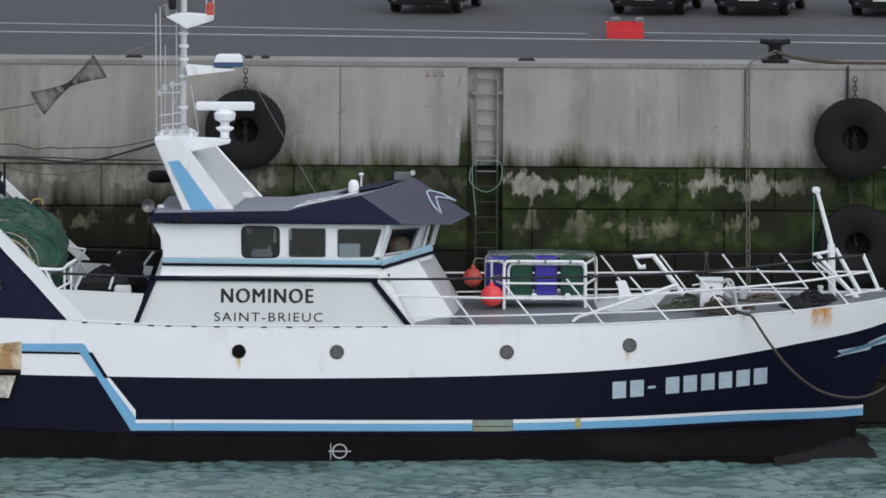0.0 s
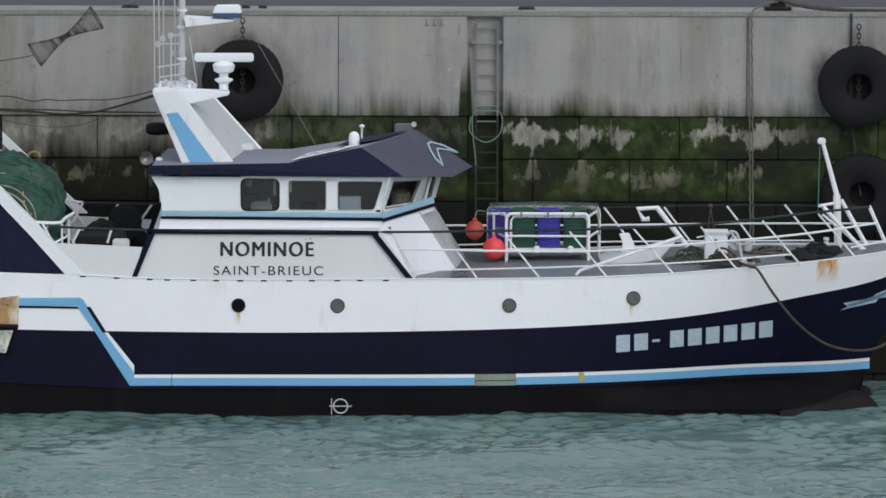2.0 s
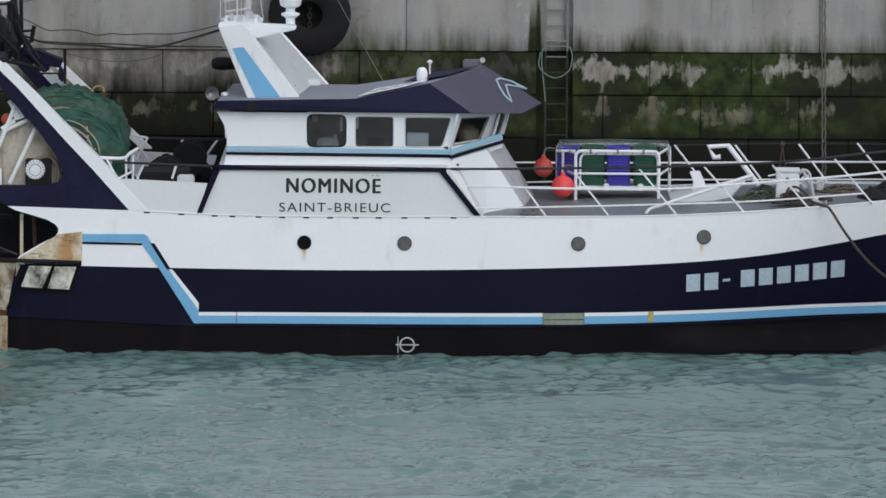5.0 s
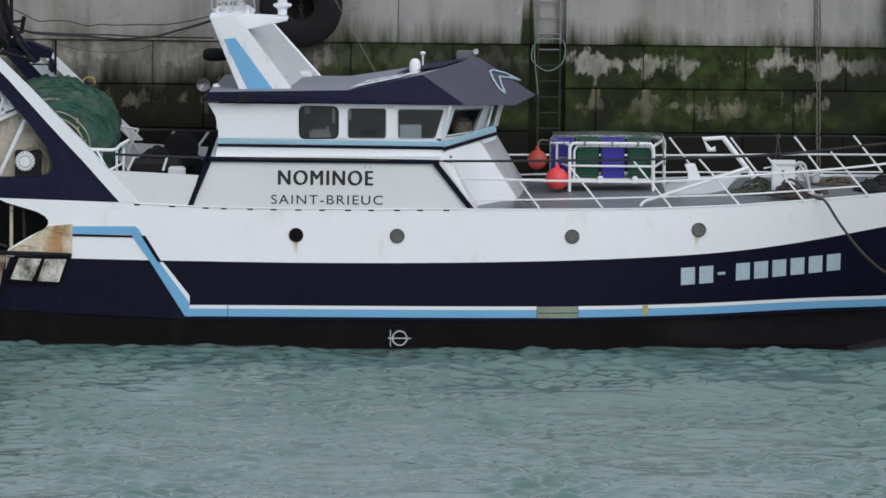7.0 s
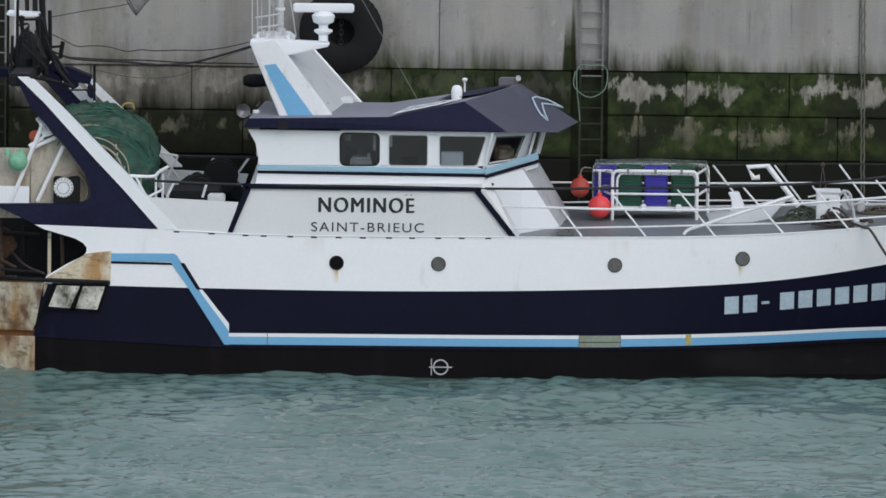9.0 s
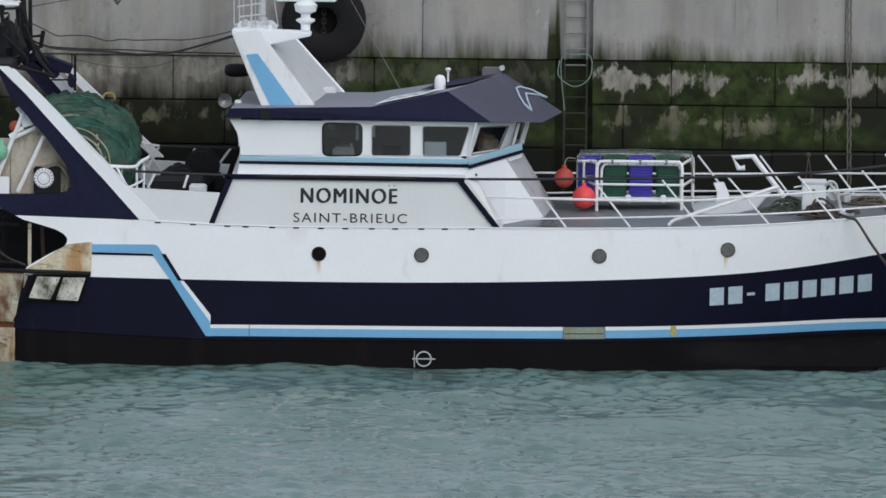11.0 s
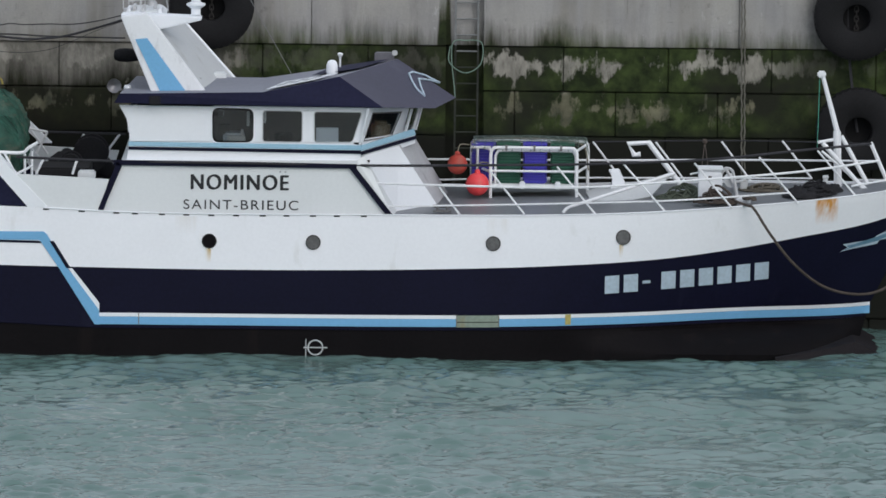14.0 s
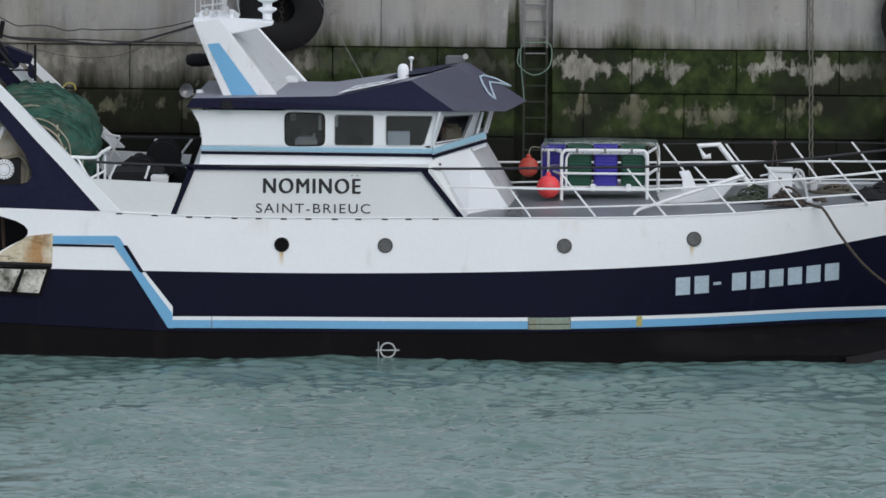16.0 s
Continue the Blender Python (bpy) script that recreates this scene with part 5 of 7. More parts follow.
    ob = part("pane", sheet(bmesh.new(), ((-1.10, 0.36, 5.075), (-0.50, 1.63, 4.99), (-0.71, 1.63, 4.465), (-1.28, 0.35, 4.49)), 0.006), LOW_REFLECT_GLASS, win)
    ob.visible_shadow = False
    # stripes round the wheelhouse foot
    for lo, hi, m, nm in ((4.26, 4.32, NAVY, "navy_line"), (4.34, 4.43, FADED_BLUE, "blue_line")):
        part(nm, slab(bmesh.new(), [(-6.23, lo), (-1.335, lo - 0.03), (-1.335, hi - 0.02), (-6.23, hi)], yw - 0.025, yw + 0.005), m, w)
    part("blue_line", sheet(bmesh.new(), ((-1.34, 0.09, 4.30), (-0.21, 1.98, 4.47), (-0.24, 1.98, 4.60), (-1.335, 0.09, 4.41)), -0.02), FADED_BLUE, w, "light blue band on the corner")
    part("navy_line", sheet(bmesh.new(), ((-1.34, 0.085, 4.21), (-0.19, 1.97, 4.38), (-0.20, 1.97, 4.45), (-1.34, 0.085, 4.28)), -0.02), NAVY, w)
    # roof with its raised visor, whose lighter navy stands in for skylight
    ye0, ye1 = -0.05, 6.45
    A0, A1 = (-6.54, -0.05, 5.26), (-0.88, -0.05, 5.23)
    R1 = (-1.81, 0.15, 5.86)
    R2 = (-0.60, 3.20, 5.98)
    C2, C3 = (0.21, 1.90, 5.05), (0.65, 4.50, 5.05)
    mir = lambda p: (p[0], 6.4 - p[1], p[2])
    bm = bmesh.new()
    V = lambda p: bm.verts.new(p)
    aft_lo, aft_hi = V(A0), V((-6.42, -0.05, 5.46))
    mid_hi = V((-3.42, 0.00, 5.52))
    front = V(A1)
    ridge = V(R1)
    tip = V((C2[0], 1.9, C2[2]))
    top = V(R2)
    nose = V((0.66, 3.30, 5.15))
    aft_lo2, aft_hi2, mid_hi2, front2, ridge2, tip2 = [V(mir(v.co)) for v in (aft_lo, aft_hi, mid_hi, front, ridge, tip)]
    for v in (aft_hi2, mid_hi2, ridge2):
        v.co.z -= 0.66
    for v in (aft_lo2, front2):
        v.co.z -= 0.60
    crown, crown_aft = V((mid_hi.co.x, 3.2, mid_hi.co.z + 0.02)), V((aft_hi.co.x + 0.25, 3.2, mid_hi.co.z + 0.02))
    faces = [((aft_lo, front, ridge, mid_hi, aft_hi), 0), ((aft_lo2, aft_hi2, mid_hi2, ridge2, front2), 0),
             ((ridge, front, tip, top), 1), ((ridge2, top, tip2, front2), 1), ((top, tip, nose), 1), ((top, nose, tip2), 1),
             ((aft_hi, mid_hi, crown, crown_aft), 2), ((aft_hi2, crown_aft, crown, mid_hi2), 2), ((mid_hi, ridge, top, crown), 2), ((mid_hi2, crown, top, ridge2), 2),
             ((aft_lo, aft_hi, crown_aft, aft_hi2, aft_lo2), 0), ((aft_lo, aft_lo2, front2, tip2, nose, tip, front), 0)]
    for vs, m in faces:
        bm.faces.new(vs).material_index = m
    roof = part("roof", bm, [FASCIA, NAVY_SKYLIT, ROOF_TOP], boat, "navy wheelhouse roof with a raised visor")
    # visor emblem, its outline placed to fit the camera's view, and white roof marks
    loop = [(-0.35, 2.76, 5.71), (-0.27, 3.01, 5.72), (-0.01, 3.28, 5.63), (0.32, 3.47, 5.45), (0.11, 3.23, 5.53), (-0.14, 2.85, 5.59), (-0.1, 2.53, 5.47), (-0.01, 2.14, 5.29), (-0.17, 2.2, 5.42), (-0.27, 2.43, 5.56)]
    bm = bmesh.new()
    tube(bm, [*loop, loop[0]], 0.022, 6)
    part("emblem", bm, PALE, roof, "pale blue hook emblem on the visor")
    bm = bmesh.new()
    q00, q10, q01, q11 = [Vector(p) for p in ((-3.42, 0.00, 5.52), R1, ((-3.42, 0.00, 5.52)[0], 3.2, (-3.42, 0.00, 5.52)[2] + 0.02), R2)]
    on_roof = lambda u, v: (q00.lerp(q10, u)).lerp(q01.lerp(q11, u), v) + Vector((0, 0, 0.035))
    sheet(bm, (on_roof(0.04, 0.03), on_roof(0.66, 0.02), on_roof(0.80, 0.30), on_roof(0.22, 0.34)), 0.004)
    part("painted_patch", bm, WHITE, roof, "worn white patch painted on the roof")
    lift = Vector((0, 0, 0.012))
    for u0, u1, v0, v1 in ((0.16, 0.26, 0.11, 0.15), (0.32, 0.42, 0.10, 0.14), (0.48, 0.57, 0.09, 0.13), (0.24, 0.33, 0.20, 0.24), (0.40, 0.49, 0.19, 0.23), (0.56, 0.66, 0.18, 0.22)):
        part("dark_mark", sheet(bmesh.new(), [p + lift for p in (on_roof(u0, v0), on_roof(u1, v0), on_roof(u1 + 0.03, v1), on_roof(u0 + 0.03, v1))], 0.004), ROOF_TOP, roof)
    part("dark_panel", sheet(bmesh.new(), (on_roof(0.46, 0.50), on_roof(0.96, 0.40), on_roof(0.97, 0.93), on_roof(0.52, 0.95)), 0.004), FASCIA, roof, "dark navy panel over the far part of the roof")
    # roof fittings
    x, y, z = (-1.98, 1.60, 5.80)
    part("satellite_dome", lathe(bmesh.new(), (x, y, z), [(0.11, -0.05), (0.12, 0.0), (0.12, 0.16), (0.10, 0.23), (0.06, 0.27), (0.01, 0.28)], sides=18), WHITE, roof, "small white satellite dome", smooth=True)
    x, y, z = (-1.82, 2.60, 6.00)
    part("small_antenna", lathe(bmesh.new(), (x, y, z), [(0.02, -0.25), (0.02, 0.0), (0.025, 0.06), (0.06, 0.10), (0.06, 0.13), (0.02, 0.15)], sides=12), WHITE, roof, smooth=True)
    a, b = (-1.09, 3.20, 5.97), (-0.67, 3.20, 6.18)
    part("searchlight", box(bmesh.new(), (a[0], 3.1, a[2] - 0.1), (b[0], 3.4, b[2] - 0.07), 0.03), mat("grey_lamp_housing", (0.13, 0.13, 0.15), 0.5), roof, "grey searchlight on the roof")
    part("lamp", lathe(bmesh.new(), (-0.66, 3.05, 6.12), [(0.02, 0.08), (0.045, 0.05), (0.06, -0.02), (0.06, -0.05), (0.03, -0.04)], axis="y", sides=14), GREY_PLATE, roof, "small white floodlight", smooth=True)
    part("exhaust", lathe(bmesh.new(), (-6.41, 2.80, 6.02), [(0.03, -0.24), (0.10, -0.22), (0.14, -0.12), (0.15, 0.05), (0.12, 0.3), (0.05, 0.34)], axis="x", sides=18), DARK, roof, "black exhaust end")
    part("horn", lathe(bmesh.new(), (-6.57, 1.0, 5.53), [(0.03, 0.12), (0.08, 0.06), (0.15, -0.06), (0.15, -0.09), (0.12, -0.07), (0.03, 0.0)], axis="y", sides=18), CHROME, roof, "grey loudhailer", smooth=True)
    part("bracket", tube(bmesh.new(), [(-6.57, 1.1, 5.52), (-6.40, 1.1, 5.42)], 0.03, 8), STEEL, roof)
    part("lamp", lathe(bmesh.new(), (-6.29, 1.0, 5.47), [(0.07, -0.06), (0.09, 0.0), (0.07, 0.07), (0.02, 0.08)], sides=12), WHITE, roof, "small white lamp", smooth=True)
    return roof


def build_mast():
    m = part("mast", tube(bmesh.new(), [(-5.87, 3.20, 6.84), (-5.85, 3.20, 8.72), (-5.85, 3.20, 11.40)], 0.085, 12, 0.065), MAST_TUBE, boat, "white radar mast", smooth=True)
    yn, yf = 0.5, 5.2
    # raked legs, the one that faces the water with a light blue panel
    part("leg", slab(bmesh.new(), xz((-6.43, 0.50, 7.03), (-5.88, 0.50, 7.11), (-4.62, 0.50, 5.46), (-5.75, 0.50, 5.39)), yn, yn + 0.3, 0.02), MAST_WHITE, m, "raked white mast leg")
    part("panel", slab(bmesh.new(), xz((-6.12, 0.50, 6.56), (-5.87, 0.50, 6.59), (-5.01, 0.50, 5.43), (-5.55, 0.50, 5.39)), yn - 0.012, yn + 0.01), BLUE, m, "light blue panel")
    part("leg", slab(bmesh.new(), xz((-5.97, 5.20, 6.68), (-5.46, 5.20, 6.68), (-4.11, 5.20, 5.34), (-5.22, 5.20, 5.23)), yf - 0.3, yf, 0.02), MAST_WHITE, m, "raked white mast leg")
    part("brace", sheet(bmesh.new(), ((-5.82, 0.82, 6.97), (-5.18, 4.70, 6.57), (-4.11, 4.70, 5.38), (-4.67, 0.82, 5.45)), 0.05), GREY_PLATE, m, "pale grey sloping casing plate")
    part("edge_trim", tube(bmesh.new(), [(-5.18, 4.65, 6.57), (-4.11, 4.65, 5.39)], 0.04, 6), WHITE, m)
    part("platform", slab(bmesh.new(), xz((-6.44, 1.20, 7.05), (-5.88, 1.20, 7.05), (-4.74, 1.20, 7.01), (-4.74, 1.20, 6.94), (-5.66, 1.20, 6.73), (-5.88, 1.20, 6.81), (-6.42, 1.20, 6.93)), 0.9, 1.5, 0.02), WHITE, m, "white radar platform")
    part("arm", slab(bmesh.new(), xz((-5.81, 3.10, 8.52), (-4.70, 3.10, 8.46), (-4.70, 3.10, 8.42), (-5.76, 3.10, 8.29)), 2.9, 3.5, 0.01), MAST_WHITE, m)
    part("arm", slab(bmesh.new(), xz((-6.24, 3.10, 9.62), (-5.89, 3.10, 9.70), (-5.18, 3.10, 9.65), (-5.18, 3.10, 9.55), (-5.79, 3.10, 9.36), (-5.94, 3.10, 9.46)), 2.9, 3.5, 0.01), MAST_WHITE, m)
    part("clamp", box(bmesh.new(), (-5.80, -0.09, 5.22), (-5.56, 0.5, 5.42), 0.02), DARK, m, "dark clamp at the foot of the leg")
    part("lamp_box", box(bmesh.new(), (-4.62, 3.0, 5.50), (-4.25, 3.5, 5.64), 0.03), OFFWHITE, m, "small white lamp box")
    part("handle", tube(bmesh.new(), [(-4.86, 1.4, 5.45), (-4.86, 1.4, 5.66), (-4.76, 1.4, 5.68), (-4.74, 1.4, 5.50)], 0.014, 6), STEEL, m)
    # radar
    x, y, z = (-4.87, 1.30, 7.11)
    r = part("radar", lathe(bmesh.new(), (x, y, z), [(0.10, -0.08), (0.10, 0.05), (0.20, 0.12), (0.20, 0.16), (0.10, 0.19), (0.10, 0.27), (0.22, 0.33), (0.25, 0.47), (0.17, 0.55), (0.06, 0.58), (0.06, 0.64)], sides=20), WHITE, m, "white radar scanner on its pedestal", smooth=True)
    part("antenna_bar", box(bmesh.new(), (-5.52, y - 0.10, 7.65), (-4.21, y + 0.10, 7.84), 0.03), WHITE, r, "white radar bar")
    part("antenna_dish", slab(bmesh.new(), xz((-5.17, 3.00, 8.58), (-5.10, 3.00, 8.77), (-4.55, 3.00, 8.78), (-4.51, 3.00, 8.58)), 2.9, 3.3, 0.03), WHITE, m, "white flat antenna box")
    part("underside", box(bmesh.new(), (-5.16, 2.86, 8.50), (-4.51, 3.34, 8.60), 0.01), mat("dark_blue_plastic", (0.03, 0.07, 0.16), 0.5), m, "dark blue base of the antenna")
    # whips, lamps and cross fittings
    for a, b, rad in (((-6.44, 2.40, 7.04), (-6.46, 2.40, 9.74), 0.018), ((-6.33, 2.60, 7.02), (-6.37, 2.60, 9.88), 0.018), ((-6.28, 3.60, 6.94), (-6.28, 3.60, 8.94), 0.018), ((-6.02, 3.80, 6.87), (-6.04, 3.80, 9.70), 0.022), ((-5.48, 2.20, 7.03), (-5.66, 2.20, 8.15), 0.016), ((-6.09, 3.00, 6.94), (-6.09, 3.00, 8.09), 0.03)):
        part("whip_antenna", tube(bmesh.new(), [a, b], rad * 0.75, 6), MAST_TUBE, m)
    for a in ((-6.26, 2.50, 8.06), (-6.10, 3.00, 8.09), (-6.02, 3.40, 7.67), (-6.37, 2.60, 7.93)):
        part("antenna_mount", box(bmesh.new(), (a[0] - 0.055, a[1] - 0.05, a[2] - 0.07), (a[0] + 0.055, a[1] + 0.05, a[2] + 0.07), 0.02), GREY_PLATE, m)
    for a, mt in (((-6.11, 3.20, 9.93), DARK), ((-5.26, 3.20, 9.79), FADED_RED), ((-6.25, 3.20, 9.74), STEEL)):
        part("lamp", lathe(bmesh.new(), (a[0], a[1], a[2] - 0.15), [(0.07, 0), (0.09, 0.05), (0.09, 0.26), (0.06, 0.3)], sides=12), mt, m)
    for x in (-5.34, -5.18):
        part("lamp_post", tube(bmesh.new(), [(x, 3.2, 9.64), (x, 3.2, 10.24)], 0.018, 6), MAST_TUBE, m)
    for collar_at in ((-5.86, 3.20, 9.23), (-5.85, 3.20, 8.95), (-5.85, 3.20, 8.65), (-5.85, 3.20, 8.27), (-5.86, 3.20, 7.56)):
        part("collar", lathe(bmesh.new(), collar_at, [(0.085, -0.03), (0.11, -0.03), (0.11, 0.03), (0.085, 0.03)], sides=14), OFFWHITE, m)
    rnd = random.Random(21)
    for k, x in enumerate((-6.39, -6.30, -6.19, -6.10, -6.00, -5.91, -5.76, -5.63)):
        a = (-6.39, 2.00, 7.04)
        h = rnd.uniform(0.04, 0.20)
        part("fitting", box(bmesh.new(), (x - 0.035, 1.9 + rnd.uniform(-0.5, 0.5), a[2] - 0.12), (x + 0.035, 2.1 + rnd.uniform(0.3, 0.6), a[2] - 0.05 + h), 0.015), MAST_WHITE if k % 2 else MAST_TUBE, m)
    for xa, za, xb, zb in ((-6.17, 8.09, -5.89, 8.09), (-6.37, 7.90, -5.92, 7.90), (-6.39, 7.38, -5.89, 7.45), (-6.35, 7.16, -5.79, 7.22)):
        part("cross_bar", tube(bmesh.new(), [(xa, 3.0, za), (xb, 3.1, zb)], 0.022, 6), MAST_TUBE, m)
    part("mast_base", slab(bmesh.new(), xz((-6.44, 2.00, 6.92), (-6.35, 2.00, 7.04), (-5.65, 2.00, 7.07), (-5.50, 2.00, 6.95)), 1.6, 3.4, 0.02), OFFWHITE, m, "white casing at the mast foot")
    # stays and cables
    part("stay", tube(bmesh.new(), [(-4.25, 3.20, 8.08), (-2.84, 3.20, 5.59)], 0.008, 5), STEEL, m)
    for name, pts, r in (("stay", [(-10.86, 3.0, 6.98), (-10.59, 3.0, 6.86), (-10.28, 3.0, 6.71), (-9.98, 3.0, 6.72), (-9.61, 3.0, 6.71), (-9.19, 3.0, 6.61), (-8.88, 3.0, 6.65), (-8.58, 3.0, 6.63), (-8.03, 3.0, 6.65), (-7.54, 3.0, 6.65), (-6.99, 3.0, 6.73), (-6.47, 3.0, 6.86)], 0.012), ("cable", [(-10.95, 3.05, 6.65), (-10.46, 3.05, 6.46), (-9.98, 3.05, 6.41), (-9.25, 3.05, 6.38), (-8.52, 3.05, 6.32), (-8.03, 3.05, 6.35), (-7.66, 3.05, 6.4), (-7.05, 3.05, 6.57), (-6.45, 3.05, 6.76)], 0.026), ("cable", [(-10.47, 3.1, 6.46), (-9.62, 3.1, 6.42), (-8.76, 3.1, 6.41), (-8.15, 3.1, 6.38), (-7.54, 3.1, 6.37), (-6.42, 3.1, 6.36)], 0.017), ("cable", [(-9.86, 3.1, 6.19), (-9.37, 3.1, 6.08), (-8.76, 3.1, 6.02), (-8.15, 3.1, 6.07), (-7.66, 3.1, 6.23), (-7.06, 3.1, 6.5), (-6.47, 3.1, 6.72)], 0.006)):
        part(name, tube(bmesh.new(), smooth_line(pts, 4), r, 5), DARK_ROPE, m)


def build_rails():
    """Guard rails round the foredeck; posts lean aft."""
    near_top = [(-1.15, 0.20, 3.98), (1.50, 0.20, 4.02), (3.27, 0.20, 4.06), (5.92, 0.50, 4.16), (7.83, 1.00, 4.32), (9.51, 2.40, 4.36)]
    near_1 = [(-1.15, 0.15, 3.61), (1.50, 0.15, 3.57), (3.39, 0.15, 3.58), (5.29, 0.30, 3.71), (7.84, 1.00, 3.87), (9.70, 2.40, 4.00)]
    near_2 = [(-1.02, 0.10, 3.12), (1.88, 0.10, 3.20), (3.02, 0.10, 3.24), (5.29, 0.30, 3.31), (7.72, 1.00, 3.43)]
    r = part("guard_rail", tube(bmesh.new(), smooth_line(near_1, 5), 0.026, 6), WHITE_TUBE, boat, "white tube guard rail", smooth=True)
    part("lower_rail", tube(bmesh.new(), smooth_line(near_2, 5), 0.02, 6), WHITE_TUBE, r, smooth=True)
    part("bow_rail", tube(bmesh.new(), smooth_line([(9.08, 1.80, 3.51), (9.94, 2.60, 3.58), (9.80, 3.60, 3.46), (9.25, 4.20, 3.40)], 4), 0.022, 6), WHITE_TUBE, r, smooth=True)
    for foot, head in (((0.75, 0.10, 2.98), (0.30, 0.20, 3.57)), ((2.12, 0.10, 3.00), (1.37, 0.20, 3.92)), ((3.61, 0.10, 3.02), (2.79, 0.20, 4.01)), ((5.08, 0.15, 3.09), (4.19, 0.30, 4.08)), ((6.51, 0.45, 3.14), (5.70, 0.60, 4.08)), ((7.93, 1.00, 3.20), (7.08, 1.10, 4.17)), ((9.18, 1.80, 3.29), (8.35, 1.90, 4.25))):
        part("stanchion", tube(bmesh.new(), [foot, head], 0.022, 6), WHITE_TUBE, r)
    f = part("guard_rail", tube(bmesh.new(), smooth_line([(-1.19, 6.20, 3.53), (1.54, 6.20, 3.54), (4.14, 6.20, 3.56), (6.73, 5.90, 3.63), (9.79, 4.00, 3.83)], 5), 0.024, 6), WHITE_TUBE, boat, "white tube guard rail", smooth=True)
    part("lower_rail", tube(bmesh.new(), smooth_line([(-0.01, 6.20, 3.08), (2.84, 6.20, 3.16), (5.44, 6.00, 3.21), (8.38, 5.00, 3.34)], 5), 0.02, 6), WHITE_TUBE, f, smooth=True)
    part("top_rail", tube(bmesh.new(), smooth_line([(3.66, 6.20, 3.96), (6.73, 6.00, 4.04), (9.60, 4.40, 4.17)], 5), 0.015, 6), DARK_ROPE, f, smooth=True)
    for foot, head in (((4.14, 6.20, 3.34), (3.66, 6.20, 3.96)), ((5.65, 6.10, 3.16), (5.02, 6.10, 3.98)), ((7.16, 5.80, 3.09), (6.44, 5.80, 4.04)), ((8.38, 5.20, 3.32), (7.73, 5.20, 4.13)), ((10.05, 4.00, 3.18), (9.58, 4.00, 4.23))):
        part("stanchion", tube(bmesh.new(), [foot, head], 0.024 if foot[0] < 9 else 0.045, 6), WHITE_TUBE, f)
    # dark hose along the top of the rail and on to the stern
    line = [(-8.59, 0.10, 4.08), (-6.57, 0.05, 4.02), (-3.79, -0.02, 4.02), (-1.02, 0.10, 3.99), *near_top[1:]]
    h = rope("hose", line, 0.028, DARK_ROPE, "dark hose tied along the top of the guard rail")
    h["category"] = "hose"
    ABOARD.append(h)
    # low double cleat by the deckhouse front
    c = part("cleat", box(bmesh.new(), (0.20, 0.35, 2.99), (0.58, 0.50, 3.03), 0.01), STEEL, boat, "low grey steel mooring cleat")
    for x in (0.29, 0.49):
        part("horn", tube(bmesh.new(), [(x, 0.42, 3.02), (x, 0.42, 3.10)], 0.03, 8), STEEL, c)
    part("bar", tube(bmesh.new(), [(0.20, 0.42, 3.11), (0.58, 0.42, 3.11)], 0.028, 8), STEEL, c)
    # gallows for the anchor wire, amidships on the bow
    m = part("foremast", tube(bmesh.new(), [(8.86, 3.20, 3.21), (8.82, 3.20, 4.54)], 0.085, 10), WHITE_TUBE, boat, "white bent foremast")
    part("upper_mast", tube(bmesh.new(), [(8.82, 3.20, 4.54), (8.49, 3.20, 5.74)], 0.06, 10, 0.045), WHITE_TUBE, m)
    part("mast_head", box(bmesh.new(), (8.38, 3.12, 5.69), (8.56, 3.28, 5.83), 0.03), WHITE_TUBE, m)
    for a, b, rd in (((8.50, 2.80, 4.32), (9.41, 2.80, 3.32), 0.05), ((8.93, 3.60, 4.40), (9.57, 3.60, 3.27), 0.05), ((8.41, 2.80, 4.34), (8.75, 3.20, 4.36), 0.035), ((8.48, 2.80, 4.15), (9.51, 2.80, 3.30), 0.03)):
        part("brace", tube(bmesh.new(), [a, b], rd, 8), WHITE_TUBE, m)
    part("wire", tube(bmesh.new(), [(8.43, 3.20, 5.65), (8.40, 3.20, 4.18)], 0.01, 5), mat("green_twine", (0.05, 0.25, 0.18), 0.8), m)


